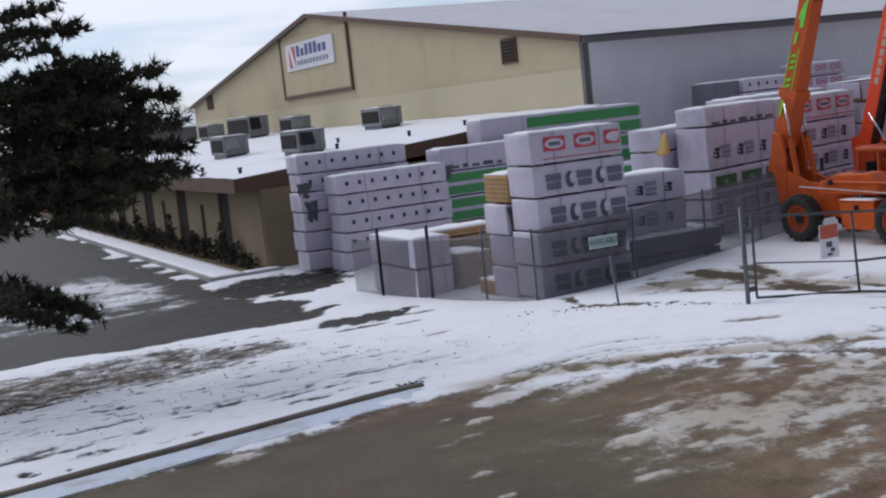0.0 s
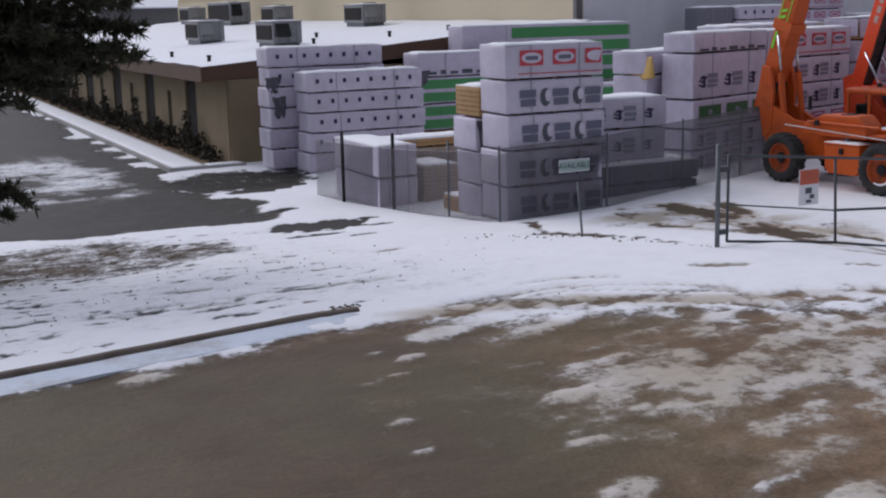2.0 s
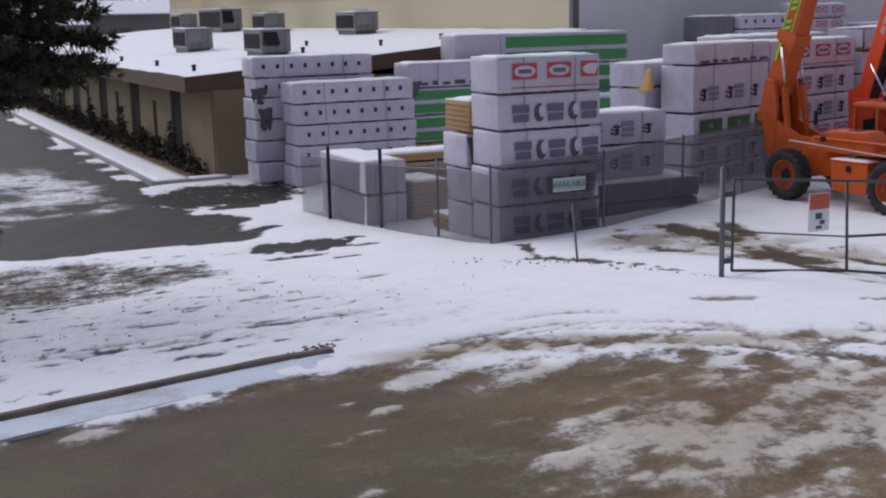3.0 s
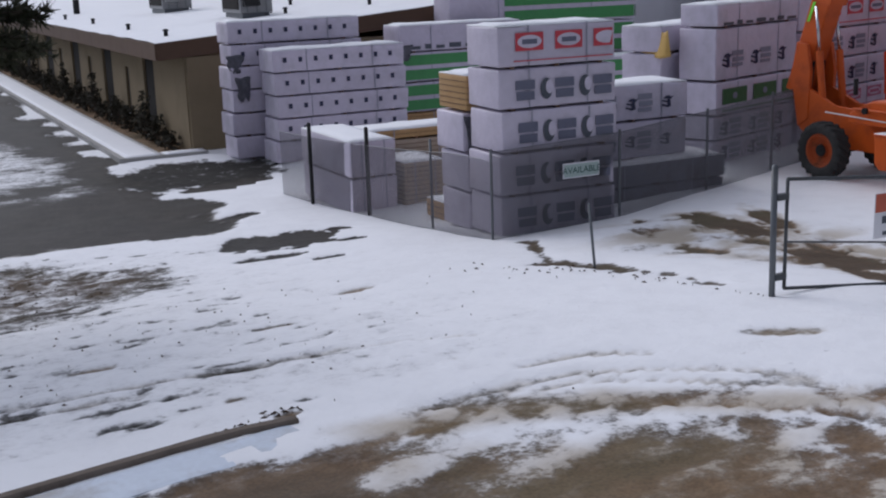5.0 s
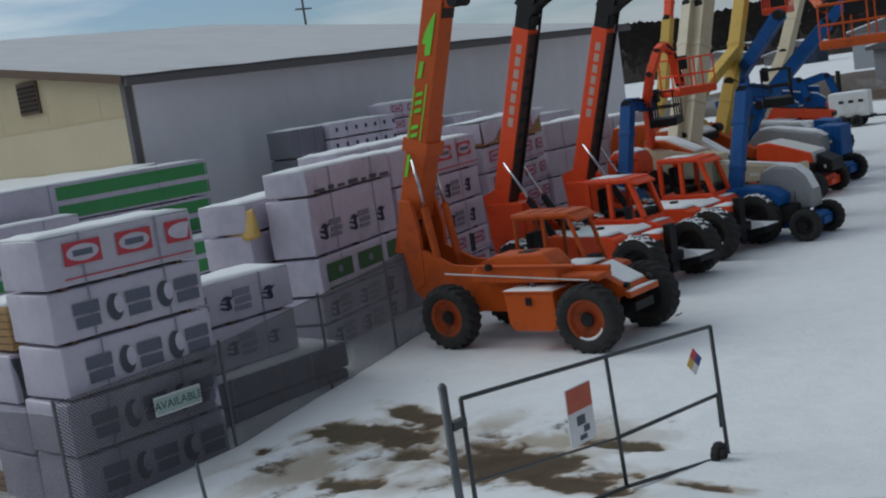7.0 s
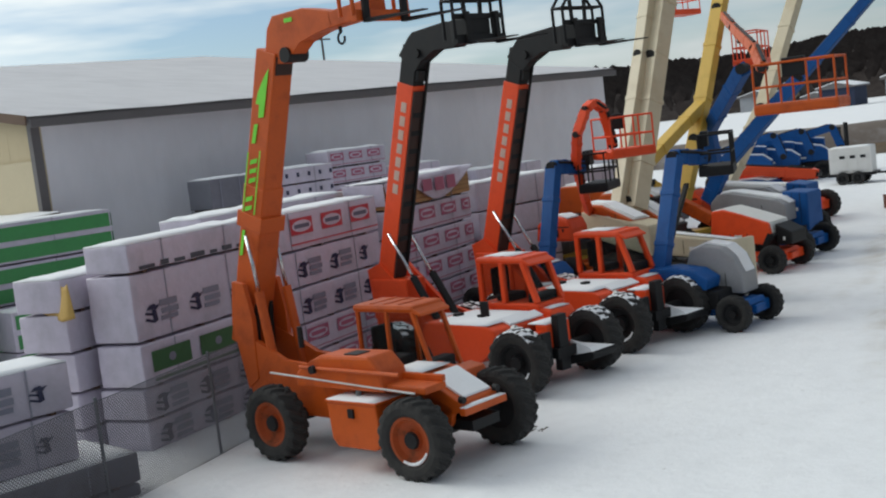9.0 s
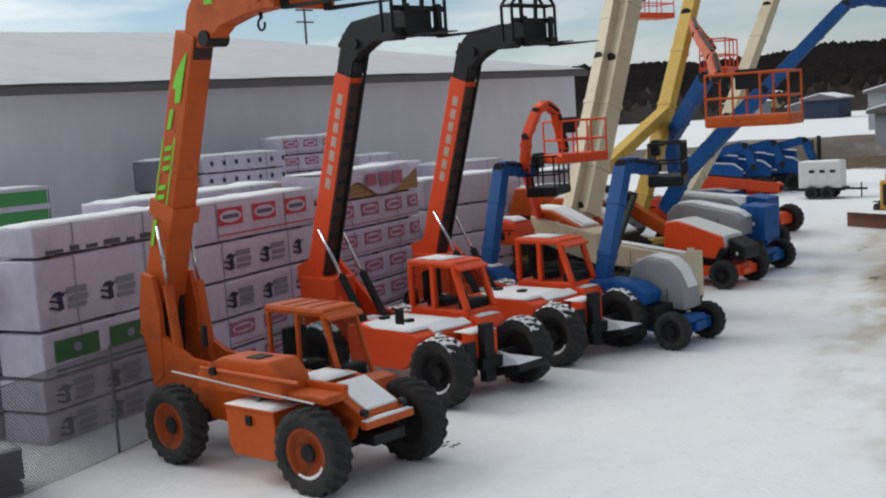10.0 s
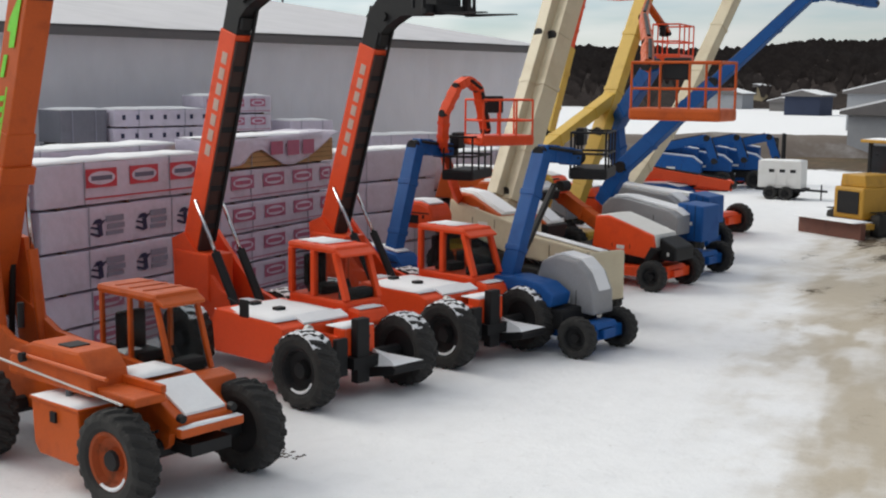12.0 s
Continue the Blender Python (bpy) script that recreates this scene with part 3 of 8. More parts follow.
        p, halo = smooth_step(0.0, 0.35, raw_p), smooth_step(-0.9, 0.3, raw_p)
        melt = np.maximum(melt, 0.45 * halo)
        cover = cover * (1 - 0.92 * p) - 0.10 * halo
        soil = np.maximum(soil, halo)
        wet = np.maximum(wet, p)
        grime = np.maximum(grime, 0.75 * halo)
    muddy = smooth_step(0.0, 0.8, blob(X, Y, 22.6, 25.0, 5.4, 3.4, -55))
    cover -= muddy * 0.6 * smooth_step(0.50, 0.72, fbm(X * 1.6, Y * 2.4, 63))
    melt = np.maximum(melt, 0.7 * muddy)
    grime = np.maximum(grime, muddy * (0.35 + 0.6 * smooth_step(0.4, 0.62, fbm(X * 0.9, Y * 1.5, 65))))
    soil = np.maximum(soil, muddy)
    # trodden dark line under the fence
    for (ax, ay), (bx, by), wide in (((19.55, 27.9), (18.6, 25.7), 0.09), ((18.55, 25.7), (18.95, 25.0), 0.22), ((18.95, 25.0), (19.1, 24.1), 0.13), ((19.1, 24.1), (19.25, 22.2), 0.06)):
        f = np.clip(((X - ax) * (bx - ax) + (Y - ay) * (by - ay)) / ((bx - ax) ** 2 + (by - ay) ** 2), 0, 1)
        d = np.hypot(X - ax - f * (bx - ax), Y - ay - f * (by - ay))
        p = smooth_step(wide * 1.6, wide * 0.4, d + (n2 - 0.5) * 0.5 + (n4 - 0.5) * 0.3)
        cover = cover * (1 - 0.9 * p)
        soil = np.maximum(soil, 0.7 * p)
        wet = np.maximum(wet, 0.85 * p)
        melt = np.maximum(melt, 0.6 * p)
    # loose clods and scrapes over the whole snow
    clods = fbm(X * 2.2 + Y * 0.4, Y * 3.4, 111)
    cover -= 0.55 * smooth_step(0.68, 0.80, clods) * smooth_step(17, 12, X)
    # dirty, driven snow in the yard aisle
    along, across = X * 0.927 + Y * 0.375, -X * 0.375 + Y * 0.927
    rut = fbm(along * 0.16, across * 0.9, 91)
    scrape = fbm(along * 0.9, across * 1.7, 95)
    aisle = smooth_step(-0.05, 0.6, blob(X, Y, 52, 20.0, 34, 9.5, 15) + (n3 - 0.5) * 0.5)
    grime = np.maximum(grime, aisle * (0.60 + 0.45 * smooth_step(0.35, 0.65, rut) + 0.35 * smooth_step(0.42, 0.65, scrape)))
    cover -= aisle * (0.05 * smooth_step(0.45, 0.7, rut) + 0.10 * smooth_step(0.5, 0.7, scrape))
    melt = np.maximum(melt, 0.8 * aisle)
    soil = np.maximum(soil, aisle)
    slop = smooth_step(0.0, 0.6, blob(X, Y, 57, 28.5, 14, 4.8, 16) + (n3 - 0.5) * 0.6)
    cover -= slop * (0.06 + 0.36 * smooth_step(0.48, 0.66, fbm(along * 0.55, across * 1.3, 101)))
    grime = np.maximum(grime, slop * (0.6 + 0.5 * smooth_step(0.4, 0.6, rut)))
    wide = smooth_step(0, 0.7, blob(X, Y, 68, 29, 17, 7, 18)) * smooth_step(0.35, 0.6, fbm(along * 0.1, across * 0.6, 97))
    cover -= 0.55 * wide
    soil = np.maximum(soil, wide)
    grime = np.maximum(grime, 0.9 * wide)
    # bare field beyond the yard
    field = smooth_step(91, 96, X + 6 * (n3 - 0.5)) * smooth_step(146, 138, X) * smooth_step(5, 12, Y) * smooth_step(84, 76, Y)
    cover = cover * (1 - field * (0.75 + 0.25 * n1))
    soil = np.maximum(soil, 0.5 * field)
    # far off: thin snow over fields
    cover = np.clip(cover, 0, 1)
    snowy = np.clip(cover, 0, 1)
    near = smooth_step(90, 60, np.abs(X - 20)) * smooth_step(80, 60, np.abs(Y - 25))
    Z = ground_z(X, Y) + near * (0.05 * (snowy - 0.5) * (0.5 + n2) + 0.10 * (n3 - 0.5) + 0.05 * (n1 - 0.5))
    # low bank of ploughed snow before the stacks
    Z = Z - 0.03 * dent + 0.16 * verge * (fbm(X * 2.4, Y * 2.9, 131) - 0.5) + 0.05 * tramp * (fbm(X * 2.0, Y * 3.2, 133) - 0.5)
    Z = Z + muddy * 0.16 * (fbm(X * 1.5, Y * 2.0, 137) - 0.5) + 0.10 * np.exp(-((X - 22.0) / 2.6) ** 2 - ((Y - 27.6) / 1.0) ** 2) * (0.5 + n2)
    ny, nx = X.shape
    verts = np.stack([X.ravel(), Y.ravel(), Z.ravel()], 1)
    i = (np.arange(ny - 1)[:, None] * nx + np.arange(nx - 1)[None, :]).ravel()
    faces = np.stack([i, i + 1, i + nx + 1, i + nx], 1)
    me = bpy.data.meshes.new("ground")
    me.vertices.add(len(verts))
    me.vertices.foreach_set("co", verts.ravel())
    me.loops.add(len(faces) * 4)
    me.loops.foreach_set("vertex_index", faces.ravel())
    me.polygons.add(len(faces))
    me.polygons.foreach_set("loop_start", np.arange(len(faces)) * 4)
    me.polygons.foreach_set("use_smooth", np.ones(len(faces), bool))
    me.update()
    me.validate()
    for name, data in (("cover", cover), ("soil", soil), ("wet", wet), ("grime", grime), ("slush", np.clip(melt, 0, 1))):
        a = me.attributes.new(name, "FLOAT", "POINT")
        a.data.foreach_set("value", data.ravel().astype(np.float32))
    me.materials.append(GROUND)
    return tagged(new("ground", me), "snow-covered yard with brown muddy drive and wet asphalt", "ground", kind="structure")


ground = build_ground()


def strip_along(name, pts, width, height, mat, label, category, kind="structure", parent=None, sink=0.1):
    """A low bar of rounded section that follows the ground along points (x, y)."""
    vs, fs = [], []
    prof = [(-0.5, -sink), (-0.5, 0.7), (-0.36, 1.0), (0.36, 1.0), (0.5, 0.7), (0.5, -sink)]
    for k, (x, y) in enumerate(pts):
        a, b = pts[max(k - 1, 0)], pts[min(k + 1, len(pts) - 1)]
        d = Vector((b[0] - a[0], b[1] - a[1])).normalized()
        for u, h in prof:
            w = u * width
            px, py = x - d.y * w, y + d.x * w
            vs.append((px, py, gz(x, y) + (h * height if h > 0 else h) + 0.012 * noise.noise((px * 4, py * 4, 0))))
    n = len(prof)
    for k in range(len(pts) - 1):
        for j in range(n - 1):
            a = k * n + j
            fs.append((a, a + 1, a + n + 1, a + n))
    fs += [tuple(range(n)), tuple(range(len(vs) - 1, len(vs) - n - 1, -1))]
    ob = raw(name, vs, fs, mat, parent)
    return tagged(ob, label, category, kind=kind)


def curve_points(anchors, step=0.35):
    out = []
    for (x0, y0), (x1, y1) in zip(anchors, anchors[1:]):
        n = max(1, int(math.hypot(x1 - x0, y1 - y0) / step))
        out += [(x0 + (x1 - x0) * k / n, y0 + (y1 - y0) * k / n) for k in range(n)]
    return out + [anchors[-1]]


KERB = [(-12, 15.6), (0, 17.9), (4, 18.65), (7.4, 19.33), (9.4, 19.74), (11.0, 20.08), (11.8, 20.2), (12.3, 20.2)]
strip_along("kerb", curve_points(KERB), 0.13, 0.065, KERB_STONE, "low kerb brown with mud edging the drive", "kerb")
GUTTER = [(x, y - 0.42) for x, y in KERB[:-1]] + [(12.25, 19.9)]
ice = material("gutter_ice", (0.60, 0.66, 0.74), 0.45, worn=(0.40, 0.38, 0.36), wear=0.9, grain=1.5, fine=12, bump=0.3)
strip_along("gutter_ice", curve_points(GUTTER), 0.55, 0.018, ice, "pale blue ice lying in the gutter", "ice")

# ---- warehouse ----
WX, WY, WFAR, WBACK = 34.0, 48.5, 63.3, 114.5
EAVE, RIDGE, RIDGE_Y = 6.95, 11.6, 81.5
BASE = -0.8


def warehouse():
    w = thing("warehouse", "large steel warehouse, tan gable end, grey side, snowy roof", "warehouse")
    # gable wall, with thickness
    part("gable_wall", one(prism, [(WY, BASE), (WBACK, BASE), (WBACK, EAVE + 0.1), (RIDGE_Y, RIDGE), (WY, EAVE)], WX, WX + 0.3), STUCCO, w, "tan gable wall with shallow seams")
    part("lower_band", one(box, WX - 0.06, WX - 0.003, WY + 0.01, WBACK - 0.01, BASE, 5.75), STUCCO_LIGHT, w, "paler tan lower band")
    for k in range(18):
        y = WY + 3.5 * (k + 0.5)
        top = EAVE + (RIDGE - EAVE) * (1 - abs(y - RIDGE_Y) / (RIDGE_Y - WY)) - 0.3
        part("panel_seam", one(box, WX - 0.006, WX - 0.002, y - 0.012, y + 0.012, 5.8, top), STUCCO, w)
    part("far_gable_wall", one(prism, [(WY, BASE), (WBACK, BASE), (WBACK, EAVE), (RIDGE_Y, RIDGE), (WY, EAVE)], WFAR - 0.3, WFAR), SIDING, w)
    part("side_wall", one(box, WX + 0.3, WFAR - 0.3, WY, WY + 0.25, BASE, EAVE - 0.02), SIDING, w, "grey-white metal siding with faint ribs")
    part("back_wall", one(box, WX + 0.3, WFAR - 0.3, WBACK - 0.25, WBACK, BASE, EAVE - 0.02), SIDING, w)
    bm = bmesh.new()
    x = WX + 0.5
    while x < WFAR - 0.3:
        box(bm, x - 0.012, x + 0.012, WY - 0.003, WY - 0.001, BASE, EAVE - 0.05)
        x += 0.92
    part("siding_ribs", bm, SIDING, w)
    part("corner_trim", one(box, WX - 0.07, WX + 0.22, WY - 0.06, WY + 0.2, BASE, EAVE - 0.03), TRIM_DARK, w, "dark corner trim")
    # roof slabs, snow on top, gutter under the eave
    ov = 0.45
    for a, b, za, zb in ((WY - ov, RIDGE_Y, EAVE - 0.04, RIDGE + 0.05), (WBACK + ov, RIDGE_Y, EAVE - 0.02, RIDGE + 0.05)):
        part("roof", one(prism, [(a, za), (b, zb), (b, zb + 0.16), (a, za + 0.16)], WX - 0.35, WFAR + 0.35), TRIM_DARK, w, "roof slope with dark edge")
        nx, ny = 90, 30
        vs, fs = [], []
        for j in range(ny + 1):
            for i in range(nx + 1):
                xx, t = WX - 0.3 + (WFAR - WX + 0.6) * i / nx, j / ny
                yy = a + (b - a) * t
                rib = 0.03 * noise.noise((xx * 0.4, yy * 0.15, 3.1))
                vs.append((xx, yy, za + (zb - za) * t + 0.235 + rib - (0.05 if j == 0 or i in (0, nx) else 0)))
        for j in range(ny):
            for i in range(nx):
                q = j * (nx + 1) + i
                fs.append((q, q + 1, q + nx + 2, q + nx + 1))
        raw("roof_snow", vs, fs, ROOF_SNOW, w, True)
    part("gutter", one(box, WX - 0.3, WFAR + 0.3, WY - ov - 0.16, WY - ov + 0.02, EAVE - 0.2, EAVE + 0.05), TRIM_DARK, w, "dark eave gutter")
    part("soffit", one(box, WX + 0.02, WFAR, WY - ov + 0.02, WY - 0.025, EAVE - 0.12, EAVE - 0.045), SIDING, w)
    for s, y1 in ((1, WY - ov), (-1, WBACK + ov)):
        bm = bmesh.new()
        beam(bm, (WX - 0.36, y1, EAVE + 0.02), (WX - 0.36, RIDGE_Y, RIDGE + 0.12), 0.05, 0.3)
        part("rake_trim", bm, FASCIA, w, "brown rake trim")
    # louvred vents
    for y0, y1, z0, z1 in ((54.1, 55.55, 6.4, 7.6), (107.8, 109.6, 6.6, 7.9)):
        v = part("vent", one(box, WX - 0.1, WX - 0.004, y0, y1, z0, z1, 0.02), FASCIA, w, "brown louvred gable vent")
        for k in range(6):
            z = z0 + 0.12 + k * (z1 - z0 - 0.2) / 6
            part("slat", one(box, WX - 0.14, WX - 0.104, y0 + 0.08, y1 - 0.08, z, z + 0.09), DOOR_DARK, v)
    # sign in a brown frame
    sg = part("sign_panel", one(box, WX - 0.09, WX - 0.004, 75.0, 87.9, 6.6, 10.9 - 0.35), STUCCO, w, "tan sign bay")
    for y0, y1, z0, z1 in ((74.8, 88.1, 6.35, 6.6), (74.8, 75.05, 6.6, 11.2), (87.85, 88.1, 6.6, 10.65)):
        part("sign_frame", one(box, WX - 0.16, WX - 0.004, y0, y1, z0, z1), FASCIA, sg, "brown frame bar")
    board = part("sign_board", one(box, WX - 0.2, WX - 0.094, 77.3, 86.6, 8.3, 10.15), SIGN_WHITE, w, "white company sign board")
    part("emblem", one(prism, [(85.9, 8.5), (84.6, 8.5), (84.6, 9.95), (85.9, 9.95)], WX - 0.215, WX - 0.204), INK_RED, board, "red emblem block")
    bm = bmesh.new()
    prism(bm, [(85.9, 9.95), (85.3, 9.95), (84.6, 8.5), (85.2, 8.5)], WX - 0.225, WX - 0.217)
    part("emblem_stripe", bm, SIGN_WHITE, board)
    for k in range(7):
        part("letter_block", one(box, WX - 0.215, WX - 0.204, 83.7 - k * 0.86, 84.3 - k * 0.86, 9.2, 9.95 if k in (0, 2, 3, 4) else 9.72), SIGN_BLUE, board, "navy block of lettering")
    for k in range(10):
        part("small_letter_block", one(box, WX - 0.215, WX - 0.204, 83.85 - k * 0.62, 84.28 - k * 0.62, 8.6, 8.92), INK_PALE, board)
    return w


warehouse()


# ---- low tan building with flat snowy roof ----
LX, LY, LBACK = 18.55, 48.0, 112.0


def roof_z(x):
    return 2.9 + 0.074 * (x - 17.7)


def low_building():
    b = thing("low_building", "single-storey tan building, brown fascia, snowy flat roof", "building")
    doors = [(51.6, 53.2), (58.6, 60.4), (65.6, 67.6), (73.0, 75.2), (81.0, 83.2), (89.5, 92.0)]
    wins = [(55.6, 56.2, -0.1), (62.9, 63.6, -0.1), (70.2, 71.0, -0.1), (78.0, 78.8, -0.1), (86.0, 86.8, -0.1)]
    # facade between openings
    cuts = sorted([(a, c, -0.62, 2.2) for a, c in doors] + [(a, c, z, 1.6) for a, c, z in wins])
    y = LY - 0.6
    for a, c, z0, z1 in cuts:
        part("wall", one(box, LX, LX + 0.25, y, a, BASE, 2.7), STUCCO_LOW, b)
        if z0 > -0.5:
            part("wall", one(box, LX, LX + 0.25, a, c, BASE, z0), STUCCO_LOW, b)
        part("wall", one(box, LX, LX + 0.25, a, c, z1, 2.7), STUCCO_LOW, b)
        y = c
    part("wall", one(box, LX, LX + 0.25, y, LBACK, BASE, 2.7), STUCCO_LOW, b)
    for a, c in doors:
        d = part("door", one(box, LX + 0.1, LX + 0.16, a, c, -0.6, 2.2), DOOR_DARK, b, "dark bronze glazed door")
        part("pane", one(box, LX + 0.08, LX + 0.096, a + 0.18, c - 0.18, -0.3, 2.0), DOOR_DARK, d)
        part("handle", one(box, LX + 0.03, LX + 0.078, a + 0.08, a + 0.12, 0.2, 0.6), GALV, d)
    for a, c, z in wins:
        f = part("window", one(box, LX + 0.09, LX + 0.15, a, c, z, 1.6), DOOR_DARK, b, "narrow dark window")
        part("pane", one(box, LX + 0.07, LX + 0.086, a + 0.07, c - 0.07, z + 0.07, 1.53), DOOR_DARK, f)
        part("sill", one(box, LX - 0.05, LX + 0.088, a - 0.05, c + 0.05, z - 0.07, z - 0.003), CONCRETE, f)
    part("side_wall", one(prism, [(LY - 0.6, BASE), (LY - 0.35, BASE), (LY - 0.35, 2.68), (LY - 0.6, 2.68)], LX + 0.25, 33.9), STUCCO_LOW, b)
    # sloping roof slab and snow
    x0, x1, y0, y1 = 17.7, 33.93, 47.35, LBACK + 0.5
    vs = [(x0, y0, roof_z(x0) - 0.35), (x1, y0, roof_z(x1) - 0.35), (x1, y1, roof_z(x1) - 0.35), (x0, y1, roof_z(x0) - 0.35)]
    vs += [(x, y, z + 0.33) for x, y, z in vs]
    raw("roof", vs, [(0, 3, 2, 1), (4, 5, 6, 7), (0, 1, 5, 4), (1, 2, 6, 5), (2, 3, 7, 6), (3, 0, 4, 7)], FASCIA, b)
    nx, ny = 60, 90
    gv, gf = [], []
    for j in range(ny + 1):
        for i in range(nx + 1):
            x, yy = x0 - 0.02 + (x1 - x0) * i / nx, y0 - 0.03 + (y1 - y0) * (j / ny) ** 1.4
            gv.append((x, yy, roof_z(x) + 0.03 + 0.05 * noise.noise((x * 0.5, yy * 0.5, 7)) - (0.03 if i == 0 or j == 0 else 0)))
    for j in range(ny):
        for i in range(nx):
            q = j * (nx + 1) + i
            gf.append((q, q + 1, q + nx + 2, q + nx + 1))
    raw("roof_snow", gv, gf, SNOW, b, True)
    bm = bmesh.new()
    box(bm, x0 - 0.06, x0 - 0.002, y0 - 0.06, y1, roof_z(x0) - 0.55, roof_z(x0) - 0.03)
    part("fascia", bm, FASCIA, b, "dark brown fascia board")
    bm = bmesh.new()
    beam(bm, (x0, y0 - 0.04, roof_z(x0) - 0.3), (x1, y0 - 0.04, roof_z(x1) - 0.3), 0.52, 0.06, 0, (0, 0, 1))
    part("fascia", bm, FASCIA, b, "dark brown fascia board")
    part("soffit", one(box, x0, LX - 0.003, y0, y1, 2.42, 2.5), FASCIA, b)
    # brown mansard corner beside the lumber
    part("corner_panel", one(box, 18.6, 21.4, LY - 0.72, LY - 0.603, BASE, 2.4), STUCCO_LOW, b)
    # small roof vents and a pipe
    for x, yy in ((18.6, 55.2), (18.55, 49.4), (18.7, 62.4), (18.75, 69.4), (24, 53), (27, 52), (29.5, 51.5), (26, 58)):
        bm = bmesh.new()
        tube(bm, (x, yy, roof_z(x)), (x, yy, roof_z(x) + 0.2), 0.07, 10)
        tube(bm, (x, yy, roof_z(x) + 0.2), (x, yy, roof_z(x) + 0.26), 0.12, 10, 0.06)
        part("roof_vent", bm, BLACK, b)
    part("roof_pipe", one(tube, (20.1, 73.9, roof_z(20.1)), (20.1, 73.9, roof_z(20.1) + 0.75), 0.16, 12), BLACK, b)
    return b


low_building()


def rooftop_unit(x, y, w, d, h, turn, label, open_side=False):
    """Packaged air conditioner: cabinet, fan grille, panel seams, curb, hood, conduit."""
    z = roof_z(x) + 0.02
    u = thing("rooftop_unit", label, "rooftop unit", (x, y, z), turn, "air conditioners on the roof")
    part("curb", one(box, -w / 2 + 0.1, w / 2 - 0.1, -d / 2 + 0.1, d / 2 - 0.1, -0.1, 0.16), GALV, u)
    cab = part("cabinet", one(box, -w / 2, w / 2, -d / 2, d / 2, 0.16, h, 0.025), HVAC, u)
    part("top_panel", one(box, -w / 2 - 0.03, w / 2 + 0.03, -d / 2 - 0.03, d / 2 + 0.03, h, h + 0.05, 0.01), HVAC, u)
    for k in range(3):
        part("seam", one(box, -w / 2 + (k + 0.7) * w / 3.4, -w / 2 + (k + 0.7) * w / 3.4 + 0.03, -d / 2 - 0.012, -d / 2 - 0.002, 0.2, h - 0.04), GALV, cab)
    hood = bmesh.new()
    prism(hood, [(-d / 2 - 0.35, h * 0.45), (-d / 2 - 0.004, h * 0.4), (-d / 2 - 0.004, h * 0.95)], -w * 0.42, w * 0.05)
    part("intake_hood", hood, BLACK if open_side else HVAC, u, "dark open intake" if open_side else "sloped intake hood")
    part("side_grille", one(box, -w / 2 - 0.03, -w / 2 - 0.003, -d / 2 + 0.15, d / 2 - 0.15, 0.3, h - 0.12), DOOR_DARK, u)
    fan = part("fan_ring", one(tube, (w * 0.2, 0, h + 0.05), (w * 0.2, 0, h + 0.13), min(w, d) * 0.3, 18), HVAC, u)
    part("fan_guard", one(tube, (w * 0.2, 0, h + 0.132), (w * 0.2, 0, h + 0.145), min(w, d) * 0.26, 18), BLACK, fan)
    bm = bmesh.new()
    tube(bm, (w / 2 + 0.35, 0.1, -0.02), (w / 2 + 0.35, 0.1, 0.5), 0.03, 6)
    tube(bm, (w / 2 + 0.35, 0.1, 0.5), (w / 2, 0.1, 0.6), 0.03, 6)
    part("conduit", bm, GALV, u)
    snow_cap(u, -w / 2, w / 2, -d / 2, d / 2, h + 0.05, 0.05, x)
    return u


rooftop_unit(22.6, 64.6, 1.3, 2.5, 1.05, 0, "grey sheet-metal air conditioner on snowy roof")
rooftop_unit(22.9, 54.2, 1.25, 2.3, 1.0, 0, "grey rooftop air conditioner with dark open intake", True)
rooftop_unit(31.2, 64.6, 1.3, 2.6, 1.05, 0, "grey air conditioner near the warehouse wall")
rooftop_unit(31.6, 80.0, 1.3, 2.6, 1.1, 0, "small grey air conditioner far along the roof")
rooftop_unit(31.4, 90.0, 1.5, 5.5, 1.5, 0, "long dark air handler far along the roof", True)
rooftop_unit(32.2, 103.0, 1.4, 3.0, 1.2, 0, "far grey air conditioner on the roof")


# ---- walkway and planting along the low building ----
def slab(name, x0, x1, y0, y1, z0, z1, mat, label, category):
    return tagged(part(name, one(box, x0, x1, y0, y1, z0, z1, 0.02), mat), label, category, kind="structure")


walkway = slab("walkway", 16.25, 17.5, 46.6, 110, -0.8, -0.5, CONCRETE, "snow-covered concrete walkway beside the low building", "walkway")
snow_cap(walkway, 16.3, 17.45, 46.68, 109.9, -0.5, 0.03, 2)
walk_end = slab("walkway", 17.505, 18.9, 46.6, 47.35, -0.8, -0.505, CONCRETE, "short concrete walkway end turning to the wall", "walkway")
snow_cap(walk_end, 17.55, 18.85, 46.65, 47.3, -0.505, 0.03, 5)
part("walkway_edge", one(box, 16.1, 16.246, 46.5, 110, -0.8, -0.47), CONCRETE, walkway, "darker kerb edge")


